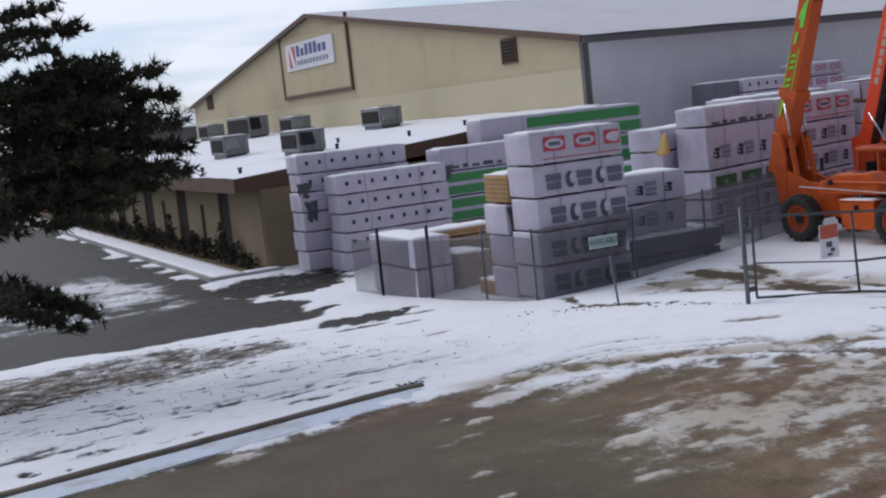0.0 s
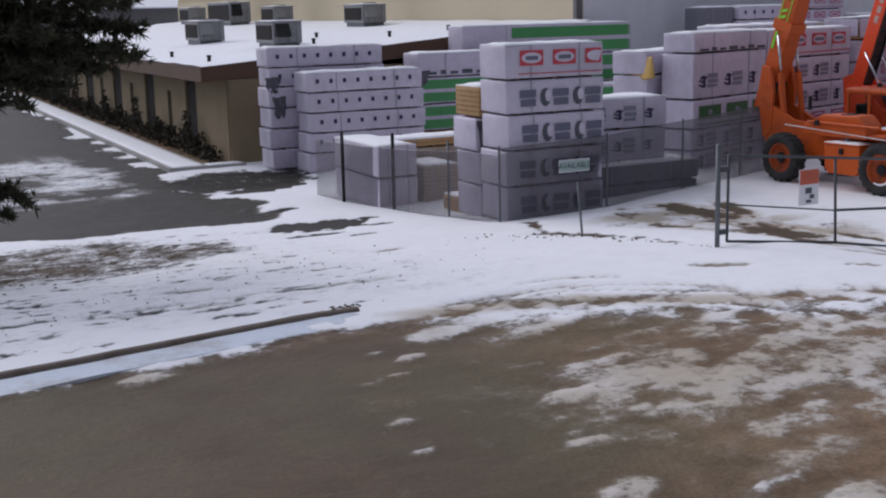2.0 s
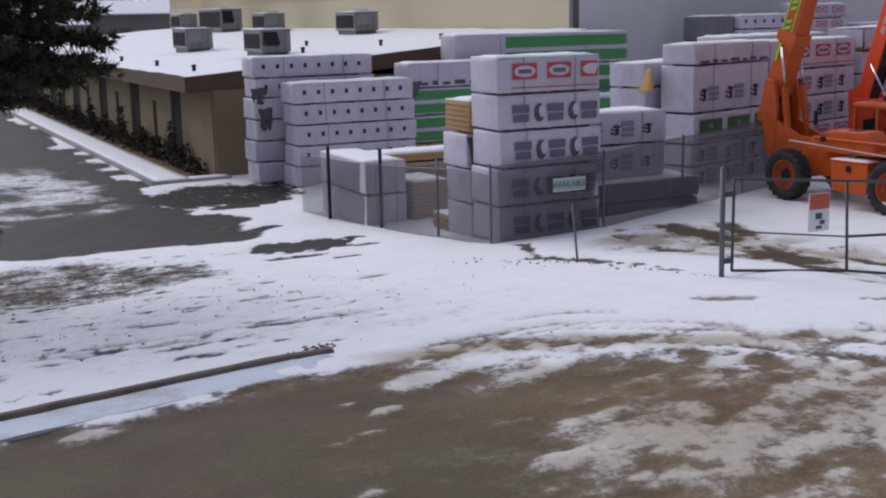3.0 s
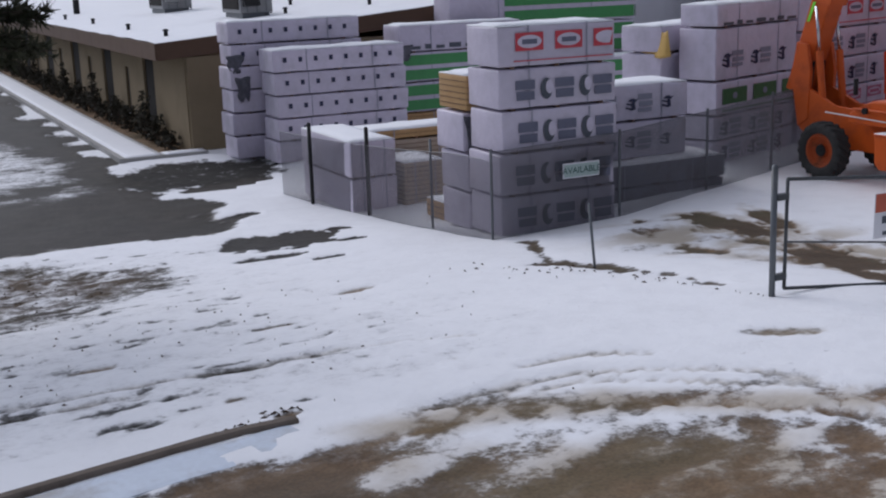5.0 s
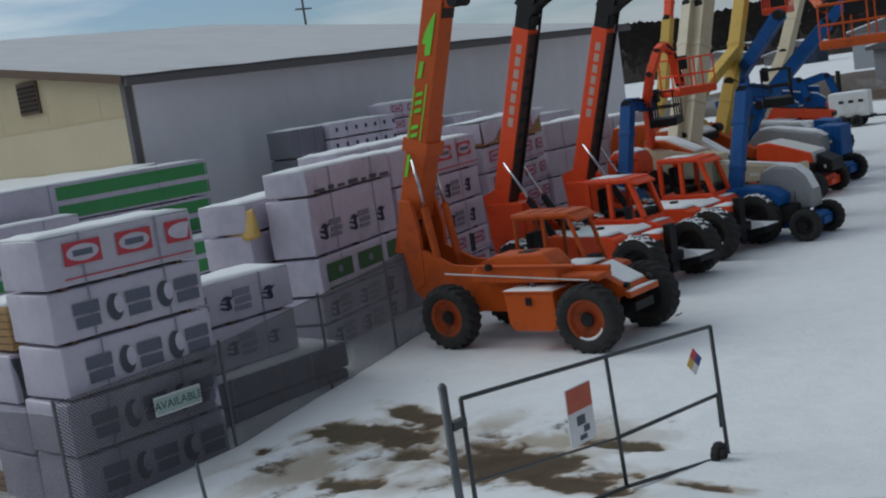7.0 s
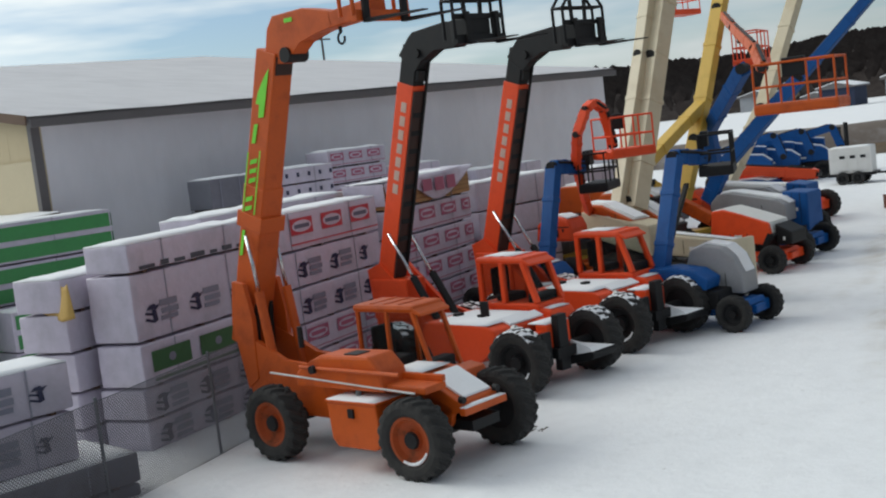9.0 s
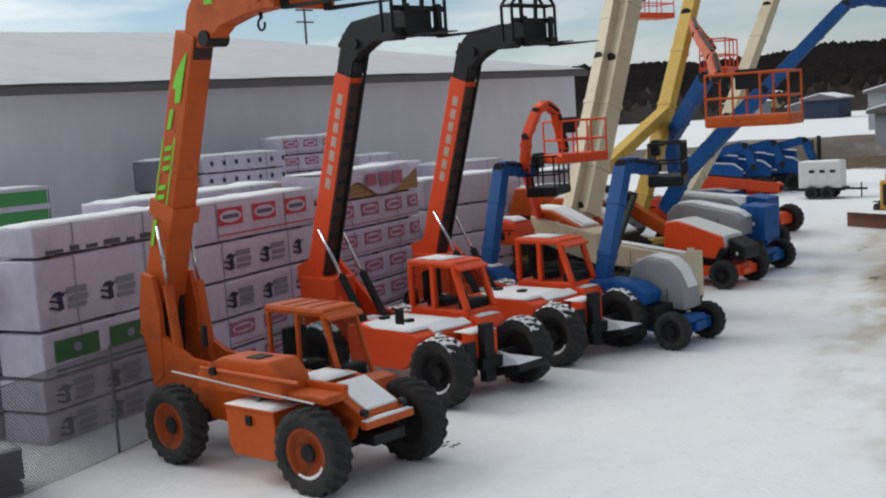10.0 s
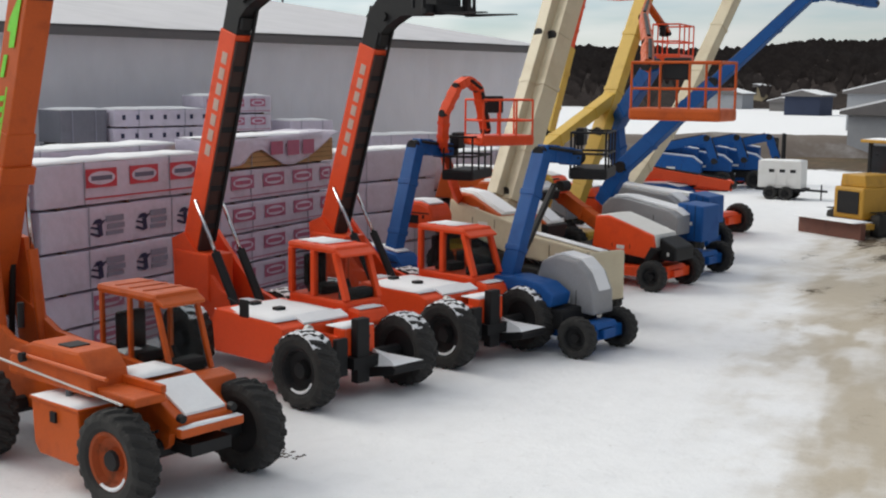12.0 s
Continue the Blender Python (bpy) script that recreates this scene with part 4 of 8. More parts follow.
def shrub(x, y, r, h, seed, group="shrubs by the wall", label="dark dormant shrub in the bed by the wall"):
    rnd = random.Random(seed)
    vs, fs = [], []
    for k in range(150):
        a, e = rnd.uniform(0, 6.283), rnd.uniform(0.1, 1.45)
        L = rnd.uniform(0.5, 1.0)
        p = Vector((math.cos(a) * math.cos(e) * r * L, math.sin(a) * math.cos(e) * r * L, math.sin(e) * h * L))
        s = rnd.uniform(0.05, 0.13)
        for q in range(2):
            d1 = Vector((rnd.uniform(-1, 1), rnd.uniform(-1, 1), rnd.uniform(-1, 1))) * s
            d2 = Vector((rnd.uniform(-1, 1), rnd.uniform(-1, 1), rnd.uniform(-0.4, 1))) * s
            n = len(vs)
            vs += [p - d1, p + d1, p + d2]
            fs.append((n, n + 1, n + 2))
    s = thing("shrub", label, "shrub", (x, y, -0.62), 0, group)
    raw("foliage", [tuple(v) for v in vs], fs, SHRUB, s)
    bm = bmesh.new()
    for k in range(5):
        a = k * 1.256
        tube(bm, (0, 0, -0.05), (math.cos(a) * r * 0.5, math.sin(a) * r * 0.5, h * 0.6), 0.02, 5, 0.008)
    part("stem", bm, BARK, s)


for k in range(34):
    tall = k % 3 == 2
    shrub(18.16 + 0.1 * math.sin(k * 2.3), 48.6 + k * 1.45 + 0.4 * math.sin(k * 1.7), (0.34 if tall else 0.48) + 0.08 * math.sin(k * 3.1), 1.45 + 0.3 * math.sin(k) if tall else 0.6 + 0.4 * abs(math.sin(k * 1.3)), 300 + k)


# ---- lumber packs ----
MARKS = {}


def pack(x0, x1, y0, y1, z0, z1, style="plain", turn=0.0, snow=False, faces="f", wrap=None, group="lumber stacks", label="", first=0.35, axes=(0, 0, 0), k=1.0):
    """One wrapped pack of lumber: soft-edged body, straps, bearers below, printed marks on its long face and, where named, its ends."""
    wrap = wrap or WRAP
    L, W, H = x1 - x0, y1 - y0, z1 - z0
    cx, cy = (x0 + x1) / 2, (y0 + y1) / 2
    names = {"logo": "white-wrapped lumber pack with red framed oval marks", "round": "white-wrapped stud pack with dark round marks", "dots": "white-wrapped lumber pack with small dark squares",
             "blue": "white-wrapped lumber pack with navy marks", "green": "white-wrapped lumber pack with dark green panels", "bands": "green and white wrapped lumber pack",
             "pink": "white-wrapped lumber pack with faded red marks", "kraft": "bare yellow lumber pack, end grain showing", "line": "white-wrapped lumber pack with a row of dark marks", "plain": "plain white plastic-wrapped lumber pack",
             "ply": "tan plywood pack beside wrapped lumber", "grey": "grey-wrapped lumber pack low on the ground"}
    p = thing("lumber_pack", label or names[style], "lumber pack", (*laid(axes, cx, cy), z0), turn + axes[2], group)
    body_mat = {"kraft": KRAFT, "ply": PLY, "bands": WRAP, "grey": WRAP_GREY}.get(style, wrap)
    gap = 0.045
    nx, ny, nz = max(4, int(L / 0.22)), 4, 4
    bm = bmesh.new()
    box(bm, -L / 2, L / 2, -W / 2, W / 2, gap, H - 0.005)
    bmesh.ops.subdivide_edges(bm, edges=[e for e in bm.edges if abs(e.verts[0].co.x - e.verts[1].co.x) > L * 0.5], cuts=nx, use_grid_fill=True)
    bmesh.ops.subdivide_edges(bm, edges=[e for e in bm.edges if abs(e.verts[0].co.z - e.verts[1].co.z) > H * 0.5], cuts=4, use_grid_fill=True)
    seed = cx * 3.1 + cy * 1.7 + z0
    for v in bm.verts:
        q = Vector((v.co.x * 2.2 + seed, v.co.y * 2.2, v.co.z * 2.2))
        d = noise.noise_vector(q)
        w = noise.noise_vector(q * 3.1)
        v.co += Vector((d.x * 0.016 + w.x * 0.006, d.y * 0.016 + w.y * 0.006, d.z * 0.014))
    es = [e for e in bm.edges if len(e.link_faces) == 2 and e.calc_face_angle(0) > 1.2]
    bmesh.ops.bevel(bm, geom=es, offset=0.03, segments=2, affect="EDGES", profile=0.5)
    part("wrapped_body", bm, body_mat, p, smooth=True)
    for sx in (-0.38, 0.0, 0.38):
        part("bearer", one(box, sx * L - 0.045, sx * L + 0.045, -W / 2 + 0.03, W / 2 - 0.03, 0, gap + 0.01), FASCIA, p)
    for sx in (-0.25, 0.25):
        bm = bmesh.new()
        for a0, a1, b0, b1 in ((-W / 2 - 0.022, -W / 2 - 0.016, gap, H), (W / 2 + 0.016, W / 2 + 0.022, gap, H)):
            box(bm, sx * L - 0.012, sx * L + 0.012, a0, a1, b0, b1)
        box(bm, sx * L - 0.012, sx * L + 0.012, -W / 2 - 0.022, W / 2 + 0.022, H + 0.008, H + 0.013)
        part("strap", bm, STRAP, p)
    yf = -W / 2 - 0.018

    def mark(name, mat, key, build, xc, zc, proud, label=""):
        me = MARKS.get((mat.name, key))
        if me is None:
            bm = bmesh.new()
            build(bm)
            me = MARKS[(mat.name, key)] = finish(bm, name, mat)
        ob = new(name, me)
        ob.parent = p
        ob.location = (xc, yf - proud, zc)
        return tagged(ob, label)

    def plate(name, mat, xa, xb, za, zb, proud=0.0, label=""):
        w, h = round(xb - xa, 2), round(zb - za, 2)
        return mark(name, mat, ("plate", w, h), lambda bm: box(bm, -w / 2, w / 2, -0.006, 0, -h / 2, h / 2), (xa + xb) / 2, (za + zb) / 2, proud, label)

    def disc(name, mat, xc, zc, rx, rz, proud=0.0, label="", cut=9.0):
        rx, rz, cut = round(rx, 2), round(rz, 2), round(min(cut, 9.0), 2)
        cut = cut if cut < rx else 9.0

        def build(bm):
            n = 24
            ring = [(rx * math.cos(6.2832 * k / n), rz * math.sin(6.2832 * k / n)) for k in range(n)]
            f = bm.faces.new([bm.verts.new((a, -0.007, c)) for a, c in ring if a < cut])
            r = bmesh.ops.extrude_face_region(bm, geom=[f])
            bmesh.ops.translate(bm, vec=(0, 0.006, 0), verts=[v for v in r["geom"] if isinstance(v, bmesh.types.BMVert)])
        return mark(name, mat, ("disc", rx, rz, cut), build, xc, zc, proud, label)

    left, right = -L / 2 + first, L / 2 - 0.06
    if style in ("logo", "pink"):
        ink = INK_RED if style == "logo" else FADED
        step, bw, bh = 0.86 * k, 0.60 * k, H * 0.42
        x = left + 0.02
        while x < right - 0.15:
            xe = min(x + bw, right)
            zc = H * 0.42 + bh / 2
            plate("red_mark", ink, x, xe, zc - bh / 2, zc + bh / 2, 0, "red framed mark")
            disc("oval_field", wrap, x + bw / 2, zc, bw * 0.43, bh * 0.36, 0.004, cut=xe - x - bw / 2)
            if xe - x > 0.45:
                plate("letter_bar", INK_GREY if style == "logo" else ink, x + 0.14, xe - 0.14, zc - 0.045, zc + 0.045, 0.008)
            x += step
        plate("red_line", ink, left - 0.02, right, H * 0.17, H * 0.20)
    elif style == "round":
        x, k = left, 0
        while x < right - 0.2:
            if k % 2 == 0:
                xe = min(x + 0.42, right)
                plate("letter_bar", INK_GREY, x, xe, H * 0.50, H * 0.72)
                plate("letter_bar", INK_GREY, x + 0.02, xe - 0.01, H * 0.25, H * 0.45)
                x += 0.52
            else:
                disc("round_mark", INK_DARK, x + 0.15, H * 0.49, 0.13, H * 0.26, 0, "dark crescent mark")
                disc("mark_light", wrap, x + 0.215, H * 0.53, 0.08, H * 0.17, 0.004)
                x += 0.34
            k += 1
    elif style == "dots":
        rows = max(1, round(H / 0.75))
        for r in range(rows):
            zc = H * (r + 0.58) / rows
            x = left
            while x < right:
                plate("square_mark", INK_BLUE, x, x + 0.11, zc - 0.07, zc + 0.07)
                x += 0.48
    elif style == "blue":
        x = left
        zc, s = min(H * 0.5, 0.52), 0.30 * k
        while x < right - 0.3:
            if x + 1.0 * s * 3.0 < right + 0.1:
                plate("letter_bar", INK_PALE, x + 1.05 * s, x + 2.25 * s, zc + 0.08, zc + 0.20)
                plate("letter_bar", INK_PALE, x + 1.12 * s, x + 2.3 * s, zc - 0.06, zc + 0.04)
                plate("letter_bar", INK_PALE, x + 1.05 * s, x + 2.2 * s, zc - 0.18, zc - 0.10)

            def figure(bm):
                for ring in ([(-0.42, 0.22), (-0.10, 0.50), (0.34, 0.54), (0.46, 0.40), (0.84, 0.46), (0.48, 0.14), (0.06, 0.24)], [(0.06, 0.22), (0.44, 0.15), (0.54, -0.54), (0.14, -0.64), (0.10, -0.10)], [(-0.62, 0.0), (0.13, -0.18), (0.13, -0.03), (-0.50, 0.12)], [(-0.64, -0.40), (0.14, -0.63), (0.14, -0.46), (-0.52, -0.26)]):
                    f = bm.faces.new([bm.verts.new((u * s * 0.72, -0.007, w * s * 0.72)) for u, w in ring])
                    r = bmesh.ops.extrude_face_region(bm, geom=[f])
                    bmesh.ops.translate(bm, vec=(0, 0.006, 0), verts=[v for v in r["geom"] if isinstance(v, bmesh.types.BMVert)])
            mark("navy_mark", INK_BLUE, ("figure", round(s, 3)), figure, x + 0.45 * s, zc, 0.0, "navy figure mark")
            x += 0.92 * k
    elif style == "green":
        x = left
        while x < right - 0.2:
            xe = min(x + 0.80 * k, right)
            plate("green_panel", INK_GREEN, x, xe, H * 0.34, H * 0.80, 0, "dark green printed panel")
            if xe - x > 0.5:
                disc("panel_mark", INK_PALE, x + 0.40 * k, H * 0.57, 0.10, H * 0.10, 0.004)
            x += 1.02 * k
        plate("green_line", INK_GREEN, left, right, H * 0.13, H * 0.19)
    elif style == "line":
        x, k = left, 0
        while x < right - 0.3:
            w = (0.42, 0.22, 0.30)[k % 3]
            plate("dark_mark", INK_DARK, x, x + w, H * 0.12, H * (0.30 if k % 2 else 0.24))
            x += w + 0.17
            k += 1
    elif style == "bands":
        for z in (0.10, 0.58):
            plate("green_band", WRAP_GREEN, left - 0.2, right, H * z, H * (z + 0.34), 0, "broad green band")
            part("green_band", one(box, L / 2 + 0.016, L / 2 + 0.022, -W / 2, W / 2, H * z, H * (z + 0.34)), WRAP_GREEN, p)
    elif style in ("kraft", "ply", "grey"):
        n = int(H / 0.11)
        for k in range(1, n):
            z = gap + (H - gap) * k / n
            line = INK_GREY if style == "grey" else FASCIA
            plate("course_line", line, -L / 2 - 0.02, L / 2 + 0.02, z - 0.006, z + 0.006, -0.004)
            part("course_line", one(box, -L / 2 - 0.022, -L / 2 - 0.014, -W / 2 + 0.02, W / 2 - 0.02, z - 0.006, z + 0.006), line, p)
    if snow:
        snow_cap(p, -L / 2 + 0.01, L / 2 - 0.01, -W / 2 + 0.01, W / 2 - 0.01, H, 0.07, seed)
    return p


FADED = material("faded_red_print", (0.42, 0.12, 0.20), 0.5, bump=0)


def stack(x0, x1, y0, y1, levels, styles, turn=0.0, shift=(), **kw):
    """Packs laid one on another between the given heights, top first in styles."""
    for n, style in enumerate(styles):
        zt, zb = levels[n], levels[n + 1]
        dx = (shift[n] if n < len(shift) else 0.0) + 0.025 * math.sin(n * 7.3 + x0)
        skew = turn + 0.5 * math.sin(n * 4.1 + x0 * 1.3)
        dy = 0.02 * math.sin(n * 2.1)
        pack(x0 + dx, x1 + dx, y0 + dy, y1 + dy, zb, zt, style, skew, snow=(n == 0), **kw)


# front stack of short studs, and the column behind it
stack(19.55, 22.12, 29.0, 30.22, (3.86, 3.08, 2.30, 1.50, 0.68, -0.12), ("logo", "round", "round", "round", "round"), shift=(0.0, 0.02, 0.05, 0.02, 0.07), first=0.34)
stack(19.62, 22.1, 30.42, 31.6, (2.88, 2.15, 1.35, 0.55, -0.25), ("kraft", "plain", "plain", "plain"), shift=(0, -0.08, 0.0, 0.05))
stack(19.9, 22.3, 31.75, 32.95, (0.05, -0.38), ("kraft",))

# low packs to the side of it
stack(22.3, 25.1, 30.5, 31.7, (2.40, 1.62, 0.80), ("blue", "blue"), first=0.25)
stack(22.3, 25.85, 30.12, 31.9, (0.78, 0.28, -0.30), ("grey", "grey"))

# long row of the yard: sixteen-foot packs end to end, a second rank behind
stack(-0.34, 3.38, 0.0, 1.05, (3.86, 3.30, 2.02, 1.2, 0.6, 0.02), ("line", "blue", "green", "blue", "blue"), shift=(0, -0.04, -0.08, -0.1, -0.06), first=0.25, axes=ROW, k=1.37)
stack(-0.75, 3.5, 1.3, 2.5, (3.36, 2.7, 1.95, 1.2, 0.5, -0.1), ("plain",) * 5, axes=ROW)
stack(3.5, 8.45, 0.0, 1.2, (3.82, 2.96, 2.14, 1.34, 0.66, 0.02), ("logo", "blue", "blue", "pink", "pink"), shift=(0, 0.1, 0.05, 0.1, 0.05), first=1.25, axes=ROW, k=1.42)
stack(8.95, 13.7, 0.0, 1.2, (3.98, 3.36, 2.62, 1.90, 1.18, 0.5, 0.02), ("kraft", "pink", "pink", "pink", "pink", "pink"), first=0.4, axes=ROW, k=1.45)
stack(3.6, 9.4, 1.4, 2.6, (3.95, 3.3, 2.6, 1.9, 1.2, 0.6, 0.02), ("plain",) * 6, axes=ROW)


def torn_wrap():
    """Loose sheet of printed wrap sagging over the open pack."""
    nx, ny = 34, 18
    a, b = 8.95, 13.62
    vs, fs = [], []

    def sag_at(u):
        return float(np.interp(u, [0, 0.16, 0.24, 0.32, 0.42, 0.52, 0.62, 0.74, 0.85, 0.94, 1], [0.6, 0.55, 0.30, 0.24, 0.46, 0.66, 0.68, 0.56, 0.34, 0.10, 0.02]))

    for j in range(ny + 1):
        for i in range(nx + 1):
            u, v = i / nx, j / ny
            x = a + (b - a) * u
            curl = 0.16 * max(0.0, u - 0.72) / 0.28
            top = 4.06 + 0.10 * u ** 2
            if v < 0.5:
                y, z = 1.25 - 1.27 * (v / 0.5), top + 0.03 * noise.noise((x * 2, v * 5, 0))
            else:
                w = (v - 0.5) / 0.5
                y, z = -0.02 - 0.05 * w - curl * w, top - w * (0.02 + sag_at(u)) + 0.5 * curl * (1 - w) * w
            vs.append((x, y + 0.02 * noise.noise((x * 3, v * 6, 4)), z))
    for j in range(ny):
        for i in range(nx):
            q = j * (nx + 1) + i
            fs.append((q, q + 1, q + nx + 2, q + nx + 1))
    s = raw("torn_wrap", vs, fs, WRAP, None, True)
    tagged(s, "torn white wrap sagging over an opened lumber pack", "plastic wrap")
    s.modifiers.new("thickness", "SOLIDIFY").thickness = 0.008
    for x in (10.75, 11.45, 12.12):
        u = (x + 0.25 - a) / (b - a)
        hang = min(0.42, sag_at(u) - 0.12)
        part("red_mark", one(box, x, x + 0.5, -0.135, -0.122, 4.05 - hang, 3.98), FADED, s)
    part("end_drape", one(box, 8.915, 8.94, 0.0, 1.2, 3.5, 4.05, 0.01), WRAP, s, "white wrap folded down the pack end")
    snow_cap(s, 9.0, 13.4, 0.08, 1.15, 4.10, 0.05, 9)
    s.matrix_world = pose(ROW[0], ROW[1], 0, 0, 0, ROW[2])
    return s


torn_wrap()

# stacks in the corner by the low building
stack(18.88, 20.02, 34.7, 37.9, (1.14, 0.28, -0.58), ("plain", "plain"))
stack(20.1, 22.6, 36.4, 37.7, (1.08, 0.82, 0.1, -0.6), ("kraft", "ply", "ply"))
stack(20.15, 21.2, 34.6, 36.2, (0.55, -0.58), ("ply",))
stack(19.95, 24.15, 43.0, 44.2, (2.72, 2.06, 1.38, 0.72, 0.06, -0.6), ("dots", "dots", "dots", "dots", "plain"), shift=(0, 0.06, 0.12, 0.1, 0.04), first=0.32)
stack(19.2, 23.4, 44.6, 45.8, (3.52, 2.85, 2.2, 1.5, 0.8, 0.1, -0.6), ("dots", "dots", "plain", "plain", "plain", "plain"), shift=(0, 0.05, -0.03, 0.04, 0, 0.05), first=0.3)
stack(24.6, 29.0, 44.2, 45.4, (3.15, 2.3, 1.35, 0.4, -0.55), ("line", "bands", "bands", "kraft"), first=0.3)
stack(27.2, 34.7, 45.8, 47.0, (4.02, 2.85, 1.7, 0.6, -0.4), ("bands", "bands", "bands", "bands"), first=2.3)
stack(30.4, 35.4, 44.0, 45.2, (1.72, 0.6, -0.3), ("bands", "bands"), first=0.3)

# packs along the warehouse wall
stack(38.0, 39.5, 45.2, 46.5, (4.5, 3.5, 2.4, 1.2, 0.02), ("plain",) * 4, wrap=WRAP_GREY)
stack(39.6, 42.9, 45.0, 46.3, (4.5, 3.95, 3.4, 2.4, 1.2, 0.02), ("dots", "dots", "dots", "dots", "plain"), first=0.25)
stack(43.1, 45.8, 45.4, 46.6, (4.9, 4.3, 3.7, 2.6, 1.3, 0.02), ("pink", "pink", "pink", "pink", "pink"), first=0.1)
stack(46.6, 48.5, 45.4, 46.6, (4.05, 3.0, 1.8, 0.02), ("plain",) * 3)
stack(49.6, 53.5, 44.6, 46.0, (3.5, 2.4, 1.2, 0.02), ("plain",) * 3)
stack(38.6, 41.6, 36.2, 37.4, (2.3, 1.55, 0.8, 0.02), ("plain",) * 3, axes=YARD)
stack(41.8, 45.6, 36.0, 37.2, (3.55, 2.7, 1.85, 0.95, 0.02), ("plain", "plain", "plain", "plain"), first=0.3, axes=YARD)
stack(46.0, 50.5, 36.8, 38.0, (3.3, 2.2, 1.1, 0.02), ("plain", "plain", "grey"), axes=YARD)


def tarp_scrap():
    """Faded yellow scrap of tarpaulin caught on the end of a stack."""
    vs, fs = [], []
    n = 8
    for j in range(n + 1):
        for i in range(n + 1):
            u, v = i / n, j / n
            half = 0.26 + 0.34 * v
            vs.append((26.72 - 0.05 * math.sin(u * 9) * v - 0.1 * math.sin(math.pi * u) * v, 33.62 + (u - 0.5) * 2 * half + 0.2 * v, 3.28 - 0.62 * v - 0.06 * math.sin(u * 5)))
    for j in range(n):
        for i in range(n):
            q = j * (n + 1) + i
            fs.append((q, q + 1, q + n + 2, q + n + 1))
    t = raw("tarp_scrap", vs, fs, material("yellow_tarp", (0.56, 0.36, 0.10), 0.7, worn=(0.35, 0.2, 0.05), wear=0.6, grain=4, fine=20), None, True)
    t.modifiers.new("thickness", "SOLIDIFY").thickness = 0.01
    tagged(t, "faded yellow tarpaulin scrap hanging on stacked lumber", "tarpaulin")


tarp_scrap()


def torn_scrap(x, y, z, w, h, seed):
    """Crumpled dark plastic torn from a wrap, hanging down the pack's corner."""
    n = 9
    vs, fs = [], []
    for j in range(n + 1):
        for i in range(n + 1):
            u, v = i / n, j / n
            ragged = 1 - 0.35 * abs(noise.noise((u * 4, seed, 0)))
            c = noise.noise_vector((u * 3 + seed, v * 3, seed * 0.7))
            vs.append((x + (u - 0.5) * w * (1 - 0.4 * v) + c.x * 0.08, y + c.y * 0.03 - 0.02 * v, z - v * h * ragged + c.z * 0.05))
    for j in range(n):
        for i in range(n):
            q = j * (n + 1) + i
            fs.append((q, q + 1, q + n + 2, q + n + 1))
    t = raw("torn_scrap", vs, fs, SCRAP, None, True)
    t.modifiers.new("thickness", "SOLIDIFY").thickness = 0.008
    tagged(t, "crumpled dark plastic scrap torn from a lumber wrap", "plastic scrap", "torn scraps")


SCRAP = material("dark_plastic_scrap", (0.07, 0.07, 0.085), 0.4, worn=(0.2, 0.2, 0.24), wear=0.6, grain=4, fine=20, bump=0.3)
torn_scrap(19.35, 44.58, 2.55, 0.6, 0.55, 1.3)
torn_scrap(19.55, 44.56, 1.9, 0.5, 0.8, 4.7)
torn_scrap(24.8, 44.18, 2.55, 0.5, 0.5, 9.4)
torn_scrap(19.75, 30.39, 2.1, 0.35, 1.0, 12.2)
NOTICE_PALE = material("pale_green_notice", (0.42, 0.52, 0.48), 0.5, bump=0)


def notice():
    """Small white and green notice with legible wording on the front stack."""
    n = part("notice_board", one(box, 20.80, 21.62, 28.76, 28.785, 0.96, 1.25), SIGN_WHITE)
    tagged(n, "white and green AVAILABLE notice wired to the fence", "notice")
    part("green_field", one(box, 20.82, 21.60, 28.755, 28.759, 0.985, 1.225), NOTICE_PALE, n)
    cu = bpy.data.curves.new("notice_text", "FONT")
    cu.body, cu.size, cu.align_x, cu.align_y, cu.extrude = "AVAILABLE", 0.175, "CENTER", "CENTER", 0.001
    t = new("lettering", cu)
    cu.materials.append(INK_TEAL)
    t.matrix_world = pose(21.21, 28.751, 1.105, 90, 0, 0)
    t.parent = n


notice()

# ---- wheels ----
# dark brown: painted shade under the red booms, grease on the wear pad
SHADE_AND_GREASE = material("boom_shade_and_grease", (0.048, 0.026, 0.022), 0.6, worn=(0.085, 0.030, 0.020), wear=0.6, grain=3, fine=25, bump=0.08, spec=0.3)
LETTER_PALE = material("pale_boom_lettering", (0.60, 0.42, 0.34), 0.6, grain=3, bump=0)


TYRES = {}


